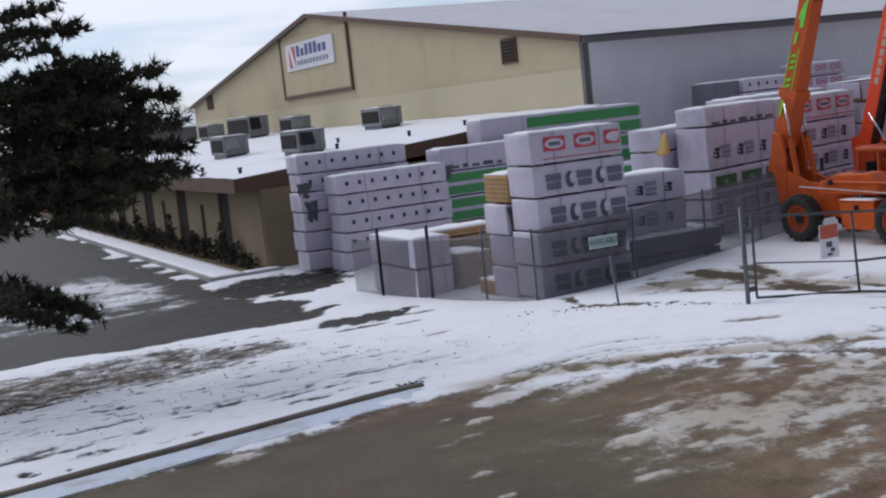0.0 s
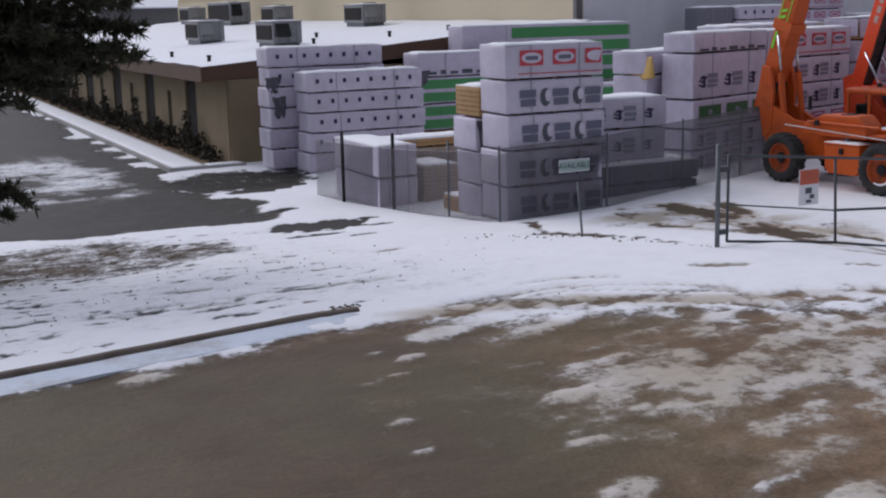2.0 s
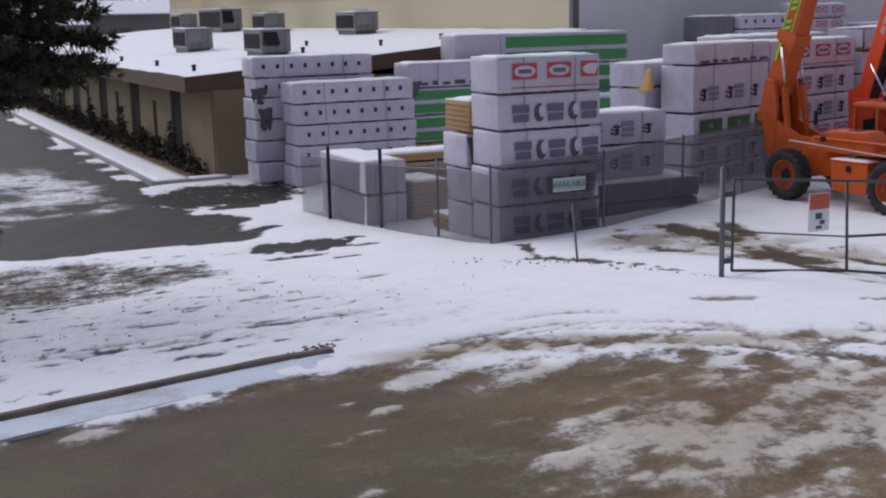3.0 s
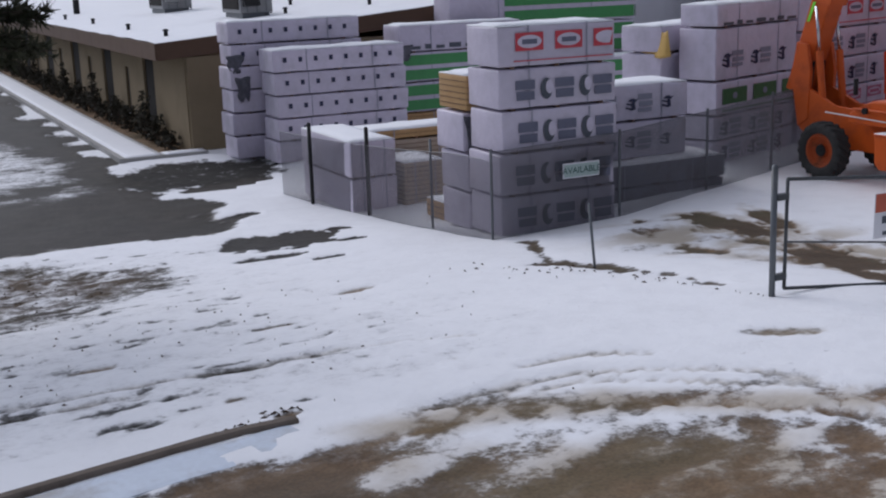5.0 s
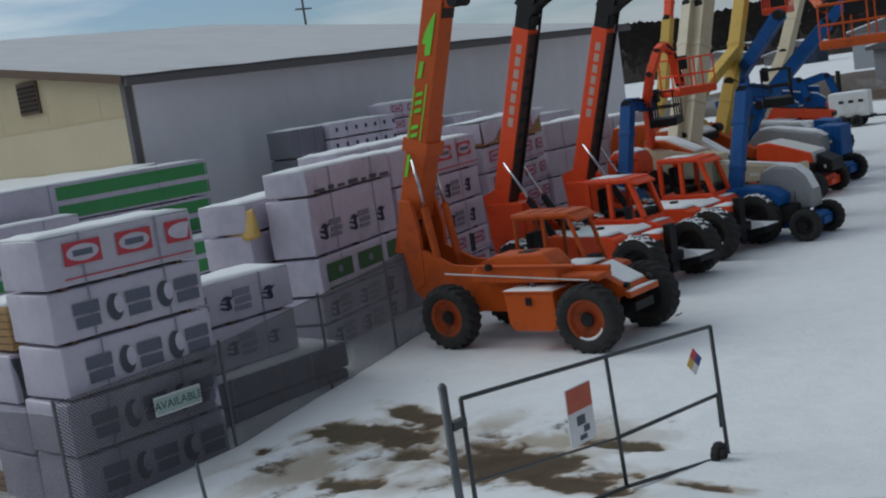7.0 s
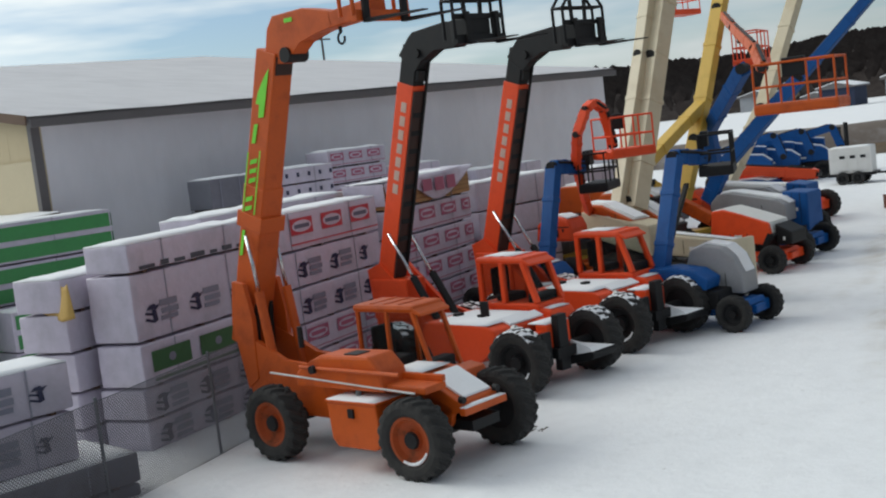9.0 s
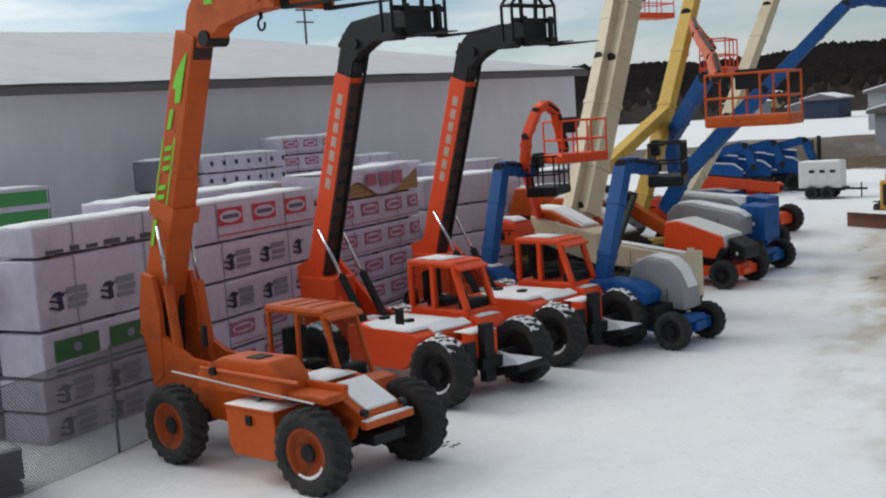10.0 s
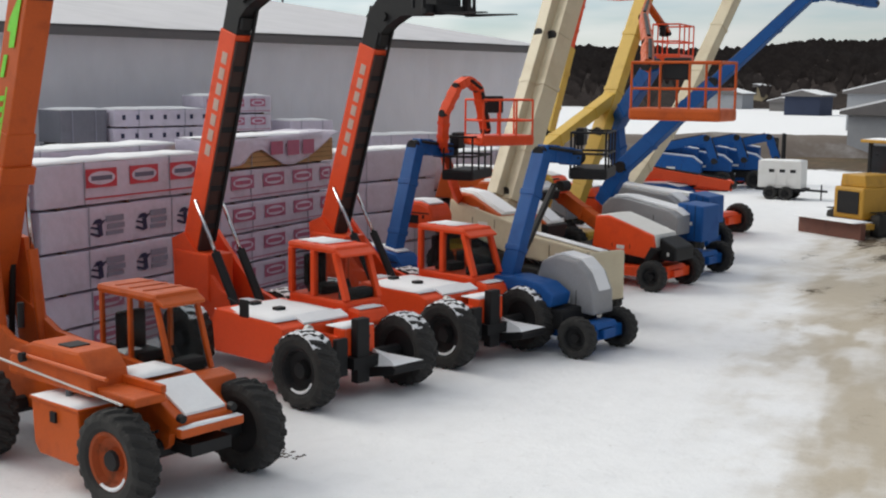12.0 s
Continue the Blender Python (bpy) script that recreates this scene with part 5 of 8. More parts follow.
def lugged_tyre(r, w, lugs):
    """Tyre turned about x in one skin, its tread raised in staggered slanting lugs."""
    cols = [(-0.36, 0.55), (-0.49, 0.66), (-0.52, 0.80), (-0.49, 0.90), (-0.45, 0.96), (-0.30, 0.985), (-0.15, 0.995), (0.0, 1.0), (0.15, 0.995), (0.30, 0.985), (0.45, 0.96), (0.49, 0.90), (0.52, 0.80), (0.49, 0.66), (0.36, 0.55)]
    n = lugs * 6
    bm = bmesh.new()
    rings = []
    for k in range(n):
        a = 2 * math.pi * k / n
        ring = []
        for x, q in cols:
            d = 1.0
            if q >= 0.89:
                f = (k / 6 + abs(x) * 1.3 + (0.5 if x > 0.02 else 0.0)) % 1.0
                d = 1.0 if f < 0.5 else 0.945
            ring.append(bm.verts.new((x * w, q * d * r * math.cos(a), q * d * r * math.sin(a))))
        rings.append(ring)
    for k in range(n):
        p, q = rings[k], rings[(k + 1) % n]
        for j in range(len(cols)):
            j2 = (j + 1) % len(cols)
            bm.faces.new((p[j], p[j2], q[j2], q[j]))
    return bm


def tyre(parent, r, w, lugs, label="lugged black tyre"):
    key = (round(r, 3), round(w, 3), lugs)
    if key not in TYRES:
        TYRES[key] = finish(lugged_tyre(r, w, lugs), "tyre", RUBBER)
    ob = new("tyre", TYRES[key])
    ob.parent = parent
    return tagged(ob, label)


def wheel(parent, x, y, z, r, w, rim_mat, side, lugs=18, steer=0.0, snow=False, rim_snow=False):
    """side: -1 where the outer face looks to -x."""
    h = new("wheel")
    h.parent = parent
    h.matrix_local = pose(x, y, z, 0, 0, steer)
    tyre(h, r, w, lugs)
    bm = bmesh.new()
    prof = [(0.30, 0.60), (0.42, 0.585), (0.40, 0.52), (0.18, 0.46), (0.10, 0.25), (0.22, 0.22), (0.26, 0.0)]
    n = 22
    rings = [[bm.verts.new((side * px * w, pr * r * math.cos(6.28319 * k / n), pr * r * math.sin(6.28319 * k / n))) for px, pr in prof[:-1]] for k in range(n)]
    tip = bm.verts.new((side * prof[-1][0] * w, 0, 0))
    for k in range(n):
        p, q = rings[k], rings[(k + 1) % n]
        for j in range(len(prof) - 2):
            bm.faces.new((p[j], p[j + 1], q[j + 1], q[j]))
        bm.faces.new((p[-1], tip, q[-1]))
    part("rim", bm, rim_mat, h)
    bm = bmesh.new()
    tube(bm, (-0.3 * w * side, 0, 0), (-0.28 * w * side, 0, 0), 0.57 * r, 18)
    part("rim_back", bm, BLACK, h)
    part("hub", one(tube, (side * 0.12 * w, 0, 0), (side * 0.34 * w, 0, 0), 0.24 * r, 14, 0.19 * r), BLACK, h, "dark greasy hub")
    if rim_snow:
        bm = bmesh.new()
        for k in range(7):
            a0, a1 = radians(205 + 13 * k), radians(205 + 13 * (k + 1))
            q = [Vector((side * 0.40 * w, 0.54 * r * math.cos(a), 0.54 * r * math.sin(a))) for a in (a0, a1)]
            tube(bm, q[0], q[1], 0.028 * (1 - 0.25 * abs(k - 3) / 3), 7)
        part("rim_snow", bm, SNOW, h, "snow lying in the rim")
    if snow:
        bm = bmesh.new()
        na, nu = 40, 12
        grid = []
        for i in range(na + 1):
            a = radians(-46 + 92 * i / na)
            line = []
            for j in range(nu + 1):
                u = -0.5 + j / nu
                q = r * (0.985 - 0.05 * (2 * u) ** 4 + 0.05 * noise.noise((i * 0.45 + x, u * 7, y)) - 0.05 * (abs(i / na - 0.5) * 2) ** 3)
                line.append(bm.verts.new((u * w, -q * math.sin(a), q * math.cos(a))))
            grid.append(line)
        for i in range(na):
            for j in range(nu):
                bm.faces.new((grid[i][j], grid[i + 1][j], grid[i + 1][j + 1], grid[i][j + 1]))
        part("tread_snow", bm, SNOW, h, "snow caught in the tread")
    return h


def cylinder(parent, p0, p1, r, mat, reach=0.55):
    """Hydraulic ram: barrel then bright rod."""
    p0, p1 = Vector(p0), Vector(p1)
    mid = p0.lerp(p1, reach)
    c = part("ram", one(tube, p0, mid, r, 12), mat, parent)
    part("rod", one(tube, mid, p1, r * 0.42, 10), CHROME, c, "bright steel rod", smooth=True)
    return c


def open_cab(parent, x0, x1, y0, y1, z0, z1, mat, glazed=True, rake=0.35, tub=0.42, bar=0.095):
    """Cab of square posts: y0 is the front, whose lower half rakes forward."""
    c = part("cab_base", one(box, x0, x1, y0 - 0.05, y1, z0, z0 + tub, 0.05), mat, parent, "painted cab tub")
    zm = z0 + tub
    posts = [((x0 + 0.04, y0, zm), (x0 + 0.04, y0 + rake, z1)), ((x1 - 0.04, y0, zm), (x1 - 0.04, y0 + rake, z1)), ((x0 + 0.04, y1 - 0.05, zm), (x0 + 0.04, y1 - 0.05, z1)), ((x1 - 0.04, y1 - 0.05, zm), (x1 - 0.04, y1 - 0.05, z1)),
             ((x0 + 0.04, (y0 + y1) / 2 + 0.1, zm), (x0 + 0.04, (y0 + y1) / 2 + 0.1, z1)), ((x1 - 0.04, (y0 + y1) / 2 + 0.1, zm), (x1 - 0.04, (y0 + y1) / 2 + 0.1, z1))]
    for a, b in posts:
        part("post", one(beam, a, b, bar, bar, 0.018), mat, c)
    part("cab_roof", one(box, x0, x1, y0 + rake - 0.06, y1 + 0.04, z1 - 0.02, z1 + 0.12, 0.065), mat, c, "painted cab roof")
    part("roof_visor", one(prism, [(y0 + rake - 0.20, z1 - 0.07), (y0 + rake - 0.21, z1 - 0.02), (y0 + rake + 0.02, z1 + 0.10), (y0 + rake + 0.02, z1)], x0 + 0.015, x1 - 0.015, 0.02), mat, c)
    for k in range(3):
        y = y0 + rake + (k + 0.8) * (y1 - y0 - rake) / 4
        part("roof_bar", one(box, x0 + 0.06, x1 - 0.06, y, y + 0.06, z1 + 0.115, z1 + 0.135, 0.008), mat, c)
    part("seat", one(box, (x0 + x1) / 2 - 0.24, (x0 + x1) / 2 + 0.24, y1 - 0.75, y1 - 0.3, zm - 0.02, zm + 0.16, 0.05), BLACK, c)
    part("backrest", one(box, (x0 + x1) / 2 - 0.23, (x0 + x1) / 2 + 0.23, y1 - 0.32, y1 - 0.18, zm + 0.1, zm + 0.7, 0.05), BLACK, c)
    st = part("steering_column", one(tube, ((x0 + x1) / 2, y0 + 0.2, zm - 0.1), ((x0 + x1) / 2, y0 + 0.42, zm + 0.32), 0.035, 8), BLACK, c)
    part("dashboard", one(box, x0 + 0.1, x1 - 0.1, y0 + 0.05, y0 + 0.3, zm - 0.05, zm + 0.18, 0.03), BLACK, c)
    if glazed:
        for xx in (x0 + 0.035, x1 - 0.04):
            g = part("side_glass", one(prism, [(y0 + 0.05, zm), (y1 - 0.1, zm), (y1 - 0.1, z1), (y0 + rake, z1)], xx, xx + 0.006), GLASS, c)
            g.visible_shadow = False
        bm = bmesh.new()
        beam(bm, ((x0 + x1) / 2, y0 + 0.01, zm), ((x0 + x1) / 2, y0 + rake + 0.01, z1), x1 - x0 - 0.2, 0.006)
        g = part("windscreen", bm, GLASS, c)
        g.visible_shadow = False
    return c


def fork_head(parent, y, z, mat, rack, half=0.62, rack_h=0.75):
    """Carriage with two forks pointing to -y, and a load backrest."""
    c = part("carriage", one(box, -half, half, y - 0.06, y + 0.06, z - 0.05, z + 0.12, 0.01), mat, parent)
    part("carriage_bar", one(box, -half, half, y - 0.05, y + 0.05, z + 0.42, z + 0.52, 0.01), mat, c)
    for x in (-0.42, 0.42):
        part("shank", one(box, x - 0.06, x + 0.06, y - 0.13, y - 0.062, z - 0.08, z + 0.55, 0.01), BLACK, c)
        bm = bmesh.new()
        prism(bm, [(y - 0.13, z - 0.08), (y - 0.13, z - 0.02), (y - 1.3, z - 0.055), (y - 1.3, z - 0.075)], x - 0.065, x + 0.065)
        part("fork", bm, BLACK, c, "tapered steel fork")
    if rack:
        top, low = z + 0.15 + rack_h, z + 0.05
        edge = [(-half, low), (-half, top - 0.28), (-half * 0.62, top), (half * 0.62, top), (half, top - 0.28), (half, low)]
        for back in (0.0, 0.28):
            for (xa, za), (xb, zb) in zip(edge, edge[1:]):
                part("rack_rail", one(tube, (xa, y + back, za), (xb, y + back, zb), 0.034, 8), mat, c)
            part("rack_rail", one(tube, (-half, y + back, top - 0.28), (half, y + back, top - 0.28), 0.028, 8), mat, c)
        for x in (-half * 0.3, half * 0.3):
            part("rack_bar", one(beam, (x, y + 0.14, z + 0.3), (x * 1.2, y + 0.14, top - 0.1), 0.08, 0.06, 0.01), mat, c)
        for x, zz in ((-half, top - 0.28), (half, top - 0.28), (-half * 0.62, top), (half * 0.62, top)):
            part("rack_brace", one(tube, (x, y, zz), (x, y + 0.28, zz), 0.026, 8), mat, c)
    return c


# ---- big orange telehandler with lime marks ----
def orange_telehandler():
    m = thing("telehandler", "large orange telehandler, open cab, lime boom marks, boom raised", "telehandler", (29.27, 27.93, 0.05), 3, "telehandlers")
    r = 0.65
    for x, s in ((-1.02, -1), (1.02, 1)):
        wheel(m, x, -1.55, r, r, 0.38, RIM_ORANGE, s, 20, 3, False, s < 0)
        wheel(m, x, 1.68, r, r, 0.38, RIM_ORANGE, s, 20)
    for y in (-1.55, 1.68):
        part("axle", one(tube, (-0.85, y, r), (0.85, y, r), 0.13, 10), BLACK, m)
    # frame: long plate chassis rising to the tower
    for x in (-0.42, 0.32):
        part("frame_plate", one(prism, [(-1.75, 0.72), (-1.82, 0.98), (-1.0, 1.32), (1.2, 1.5), (2.0, 1.55), (2.65, 1.85), (3.1, 2.0), (3.0, 0.95), (2.4, 0.62), (-1.6, 0.6)], x, x + 0.1, 0.012), ORANGE, m, "thick orange frame plate")
    part("belly", one(box, -0.32, 0.32, -2.1, 2.9, 0.62, 0.78), BLACK, m)
    # sloping nose with snow
    part("nose", one(prism, [(-2.02, 0.95), (-1.98, 1.08), (-1.25, 1.44), (-0.85, 1.50), (-0.85, 0.95), (-1.6, 0.8)], -0.42, 0.44, 0.03), ORANGE, m, "sloping orange nose plate")
    bm = bmesh.new()
    prism(bm, [(-1.93, 1.115), (-1.93, 1.15), (-1.30, 1.46), (-1.27, 1.43)], -0.28, 0.36)
    part("nose_snow", bm, SNOW, m, "melting snow on the nose")
    part("bumper", one(box, -0.5, 0.5, -2.14, -2.02, 0.90, 1.02, 0.02), ORANGE, m)
    snow_cap(m, -0.48, 0.48, -2.14, -2.02, 1.02, 0.04, 3)
    for x in (-0.40, 0.40):
        part("headlight", one(tube, (x, -2.06, 1.12), (x, -1.97, 1.13), 0.055, 12), BLACK, m)
    # engine hood on the outer side, with hump, slots and cap
    part("engine_hood", one(prism, [(-0.95, 1.3), (-0.9, 1.62), (-0.66, 1.86), (0.45, 1.84), (0.72, 1.72), (1.05, 1.55), (1.1, 1.3)], -0.98, -0.40, 0.05), ORANGE, m, "rounded orange engine hood")
    part("hood_slot", one(box, -0.90, -0.60, -0.36, -0.06, 1.80, 1.872, 0.01), BLACK, m)
    part("hood_cap", one(tube, (-1.03, 0.55, 1.62), (-1.10, 0.55, 1.62), 0.07, 10), BLACK, m)
    part("deck", one(box, -0.9, -0.42, -1.75, -0.9, 1.30, 1.42, 0.03), ORANGE, m)
    part("deck_rib", one(box, -0.5, -0.42, -1.75, -0.3, 1.42, 1.52, 0.015), ORANGE, m)
    snow_cap(m, -0.42, 0.3, -1.2, -0.5, 1.50, 0.04, 4)
    part("deck_rail", one(beam, (-1.0, 1.7, 1.5), (-0.98, -1.6, 1.34), 0.03, 0.022), WHITE_PAINT, m, "thin pale stripe rail")
    for p0, p1 in (((-1.02, -1.35, 1.62), (-1.02, 0.9, 1.64)),):
        part("deck_tube", one(tube, p0, p1, 0.03, 8), ORANGE, m)
    # steel box between the wheels
    b = part("tool_box", one(prism, [(-0.95, 0.55), (-0.90, 1.14), (0.20, 1.14), (0.16, 0.55), (0.05, 0.42), (-0.8, 0.42)], -1.16, -0.5, 0.03), ORANGE, m, "orange steel side box")
    part("lid", one(box, -1.18, -0.5, -0.93, 0.22, 1.143, 1.18, 0.01), ORANGE, b)
    snow_cap(b, -1.16, -0.52, -0.9, 0.20, 1.18, 0.05, 6)
    part("latch", one(box, -1.20, -1.165, -0.42, -0.30, 0.92, 1.06), BLACK, b)
    part("knob", one(tube, (-0.9, -0.3, 1.19), (-0.9, -0.3, 1.33), 0.05, 8), GALV, b)
    # hydraulic hoses near the front axle
    bm = bmesh.new()
    for k in range(4):
        tube(bm, (-0.7 + 0.05 * k, -1.2, 0.72), (-0.75 + 0.06 * k, -1.75, 0.95), 0.02, 6)
    part("hoses", bm, BLACK, m)
    cab = open_cab(m, 0.40, 1.16, -0.70, 0.98, 0.95, 2.28, ORANGE, True, 0.34, 0.34, 0.07)
    part("seat_snow", one(box, 0.46, 0.80, 0.42, 0.70, 1.36, 1.46, 0.05), SNOW, cab, "snow blown into the cab")
    part("fender", one(prism, [(-1.35, 0.95), (-1.2, 1.30), (-0.9, 1.35), (-0.9, 0.8)], 0.5, 1.14, 0.02), ORANGE, m)
    # tower posts and the raised boom
    piv = Vector((0.0, 3.55, 2.3))
    for x in (-0.44, 0.34):
        part("tower_plate", one(prism, [(2.75, 1.2), (2.72, 2.3), (2.85, 2.9), (3.15, 2.95), (3.3, 2.2), (3.05, 1.0)], x, x + 0.1, 0.012), ORANGE, m)
    def along(z, off=0.0):
        t = (z - 1.3) / (6.75 - 1.3)
        return Vector((0.0, 3.55 - 1.85 * t + off, z))
    part("boom", one(beam, along(1.75), along(4.6), 0.48, 0.53, 0.03), ORANGE, m, "lower orange boom section")
    part("boom_section", one(beam, along(3.9), along(6.85), 0.42, 0.50, 0.025), ORANGE, m, "upper orange boom section")
    b2 = part("boom_collar", one(beam, along(3.85), along(4.12), 0.56, 0.66, 0.02), ORANGE, m)
    for x in (-0.33, 0.33):
        cylinder(m, (x, 2.35, 1.25), (x * 0.95, 2.72, 3.75), 0.085, ORANGE, 0.6)
        cylinder(m, (x * 0.5, 3.05, 1.0), (x * 0.5, 2.72, 4.0), 0.05, BLACK, 0.5)
    # boom head reaching forward
    head = part("boom_head", one(prism, [(1.80, 6.6), (1.62, 7.2), (1.45, 7.40), (0.70, 7.42), (0.05, 7.28), (0.02, 7.02), (0.40, 6.98), (0.85, 6.90), (1.22, 6.6)], -0.17, 0.17, 0.02), ORANGE, m, "orange gooseneck head")
    part("head_pin", one(tube, (-0.22, 1.20, 6.72), (0.22, 1.20, 6.72), 0.13, 14), BLACK, head)
    part("tilt_ram", one(tube, (0, 1.0, 7.0), (0, 0.1, 7.14), 0.07, 10), BLACK, head)
    part("head_mark", one(box, -0.178, -0.171, 0.95, 1.15, 7.24, 7.31), LIME, head)
    hook = bmesh.new()
    tube(hook, (0, 0.02, 7.05), (0, 0.02, 6.92), 0.03, 8)
    for k in range(8):
        a0, a1 = math.pi * 2 * k / 10, math.pi * 2 * (k + 1) / 10
        tube(hook, (0, 0.02 + 0.08 * math.sin(a0), 6.83 + 0.09 * math.cos(a0)), (0, 0.02 + 0.08 * math.sin(a1), 6.83 + 0.09 * math.cos(a1)), 0.02, 6)
    part("hook", hook, BLACK, m)
    fork_head(m, -0.92, 7.02, ORANGE, True, 0.6, 0.9)
    part("head_link", one(beam, (0, 0.10, 7.14), (0, -0.88, 7.2), 0.34, 0.26, 0.02), ORANGE, m)
    # lime marks down the boom's side
    def side_mark(name, pts, x=-0.222):
        bm = bmesh.new()
        vs = []
        for u, z in pts:
            c = along(z)
            vs.append((x, c.y + u, z))
        a = [bm.verts.new(v) for v in vs]
        b = [bm.verts.new((v[0] - 0.006, v[1], v[2])) for v in vs]
        bm.faces.new(a)
        bm.faces.new(list(reversed(b)))
        for k in range(len(a)):
            bm.faces.new((a[k], b[k], b[(k + 1) % len(a)], a[(k + 1) % len(a)]))
        part(name, bm, LIME, m, "lime green decal")
    side_mark("decal", [(-0.14, 6.55), (-0.03, 6.42), (0.10, 6.18), (0.13, 6.0), (0.04, 5.98), (0.03, 5.76), (-0.11, 5.76)])
    side_mark("decal", [(0.16, 5.34), (0.06, 5.34), (0.03, 5.66), (0.13, 5.66)])
    for k in range(6):
        z = 4.18 + k * 0.16
        side_mark("decal", [(0.16, z), (-0.02, z + 0.02), (-0.03, z + 0.10), (0.15, z + 0.08)], -0.258 if z < 4.5 else -0.222)
    side_mark("decal", [(0.22, 4.1), (0.19, 4.1), (0.17, 5.2), (0.20, 5.2)], -0.262)
    side_mark("decal", [(-0.10, 4.1), (-0.13, 4.1), (-0.15, 5.2), (-0.12, 5.2)], -0.262)
    side_mark("decal", [(0.2, 3.4), (0.12, 3.4), (0.10, 3.85), (0.18, 3.85)], -0.262)
    part("wear_pad", one(beam, along(6.42, -0.27), along(6.72, -0.27), 0.36, 0.05, 0.01), SHADE_AND_GREASE, m, "greasy dark wear pad")
    # mirror, lamp and exhaust
    part("mirror", one(box, 1.32, 1.36, -1.25, -1.08, 2.05, 2.3, 0.01), BLACK, m)
    part("mirror_arm", one(tube, (1.27, -0.9, 2.3), (1.34, -1.15, 2.2), 0.015, 6), BLACK, m)
    part("exhaust", one(tube, (-0.75, 1.1, 1.9), (-0.75, 1.1, 2.25), 0.05, 10), BLACK, m)
    return m


orange_telehandler()


# ---- red-orange telehandlers with dark booms ----
def red_telehandler(at, turn, reach):
    """reach: the height at which the red boom section ends."""
    m = thing("telehandler", "red-orange telehandler with glazed cab, snowy hood, boom raised", "telehandler", at, turn, "telehandlers")
    up = reach - 6.2
    r = 0.66
    for x, s in ((-1.13, -1), (1.13, 1)):
        wheel(m, x, -1.72, r, r, 0.42, BLACK, s, 20, 3, True, s < 0)
        wheel(m, x, 1.65, r, r, 0.42, BLACK, s, 20, 0, True)
    for y in (-1.72, 1.65):
        part("axle", one(tube, (-0.95, y, r), (0.95, y, r), 0.13, 10), BLACK, m)
    for x in (-0.42, 0.32):
        part("frame_plate", one(prism, [(-1.6, 0.7), (-1.66, 1.08), (0.6, 1.2), (1.6, 1.45), (2.75, 2.45), (3.15, 2.3), (3.0, 0.85), (2.2, 0.55), (-1.5, 0.55)], x, x + 0.1, 0.012), RED_ORANGE, m, "thick frame plate")
    part("belly", one(box, -0.32, 0.32, -2.0, 2.8, 0.55, 0.75), BLACK, m)
    # engine cover with a flat snowy top and two dark caps
    h = part("engine_cover", one(prism, [(-1.3, 0.95), (-1.22, 1.26), (-1.0, 1.34), (0.62, 1.38), (0.74, 1.2), (0.68, 0.6), (-0.75, 0.6)], -1.22, 0.28, 0.04), RED_ORANGE, m, "boxy red-orange engine cover")
    snow_cap(h, -1.21, 0.27, -1.05, 0.66, 1.35, 0.06, 8)
    part("hood_snow", one(prism, [(-1.21, 1.27), (-1.0, 1.345), (-1.0, 1.40), (-1.22, 1.31)], -0.75, 0.26, 0.01), SNOW, h, "snow sliding off the cover edge")
    snow_cap(m, -0.33, 0.33, -1.78, -1.3, 1.225, 0.06, 9)
    for x, y in ((-0.62, -0.4), (-0.6, 0.3)):
        part("filler_cap", one(box, x - 0.09, x + 0.09, y - 0.07, y + 0.07, 1.40, 1.455), BLACK, h)
    # cab on the other side
    open_cab(m, 0.46, 1.30, -0.9, 0.66, 0.95, 2.30, RED_ORANGE, True, 0.3, 0.52, 0.11)
    part("cab_fender", one(prism, [(-1.35, 1.12), (-1.22, 1.34), (-0.92, 1.38), (-0.92, 1.0)], 0.48, 1.18, 0.05), RED_ORANGE, m)
    snow_cap(m, 0.55, 1.12, -1.2, -0.96, 1.36, 0.05, 12)
    snow_cap(m, 0.6, 1.2, -0.3, 0.55, 2.43, 0.03, 14)
    # front frame with lowered levelling blade, dark and snow topped
    part("front_post", one(box, -0.34, 0.34, -1.80, -1.5, 0.55, 1.22, 0.03), RED_ORANGE, m)
    ft = part("front_tower", one(box, -0.22, 0.06, -1.98, -1.81, 0.30, 1.40, 0.02), BLACK, m, "dark upright steel plate")
    part("blade", one(prism, [(-1.75, 0.3), (-2.4, 0.45), (-2.45, 0.56), (-2.35, 0.60), (-1.75, 0.48)], 0.20, 0.95, 0.02), BLACK, m, "dark front stabiliser pad")
    vs = [(0.22, -2.4, 0.605), (0.93, -2.4, 0.605), (0.93, -1.8, 0.50), (0.22, -1.8, 0.50), (0.25, -2.3, 0.67), (0.6, -2.3, 0.66), (0.55, -1.9, 0.70), (0.25, -1.85, 0.82)]
    raw("blade_snow", vs, [(0, 1, 5, 4), (1, 2, 6, 5), (2, 3, 7, 6), (3, 0, 4, 7), (4, 5, 6, 7), (3, 2, 1, 0)], SNOW, m)
    part("arm_plate", one(beam, (0.1, -0.95, 1.2), (0.12, -1.55, 1.1), 0.3, 0.2, 0.03), RED_ORANGE, m)
    part("front_plate", one(box, -0.62, -0.36, -1.9, -1.8, 0.45, 1.1, 0.02), BLACK, m, "dark steel guard plate")
    for x in (-0.15, 0.0, 0.12):
        part("hose", one(tube, (x, -1.1, 1.25), (x + 0.05, -1.85, 1.05), 0.025, 6), BLACK, m)
    # boom: red outer section, underside shade painted on a dark sheet, dark inner section and gooseneck
    def along(z):
        return Vector((-0.18, 2.73 - 0.333 * (z - 1.9), z))
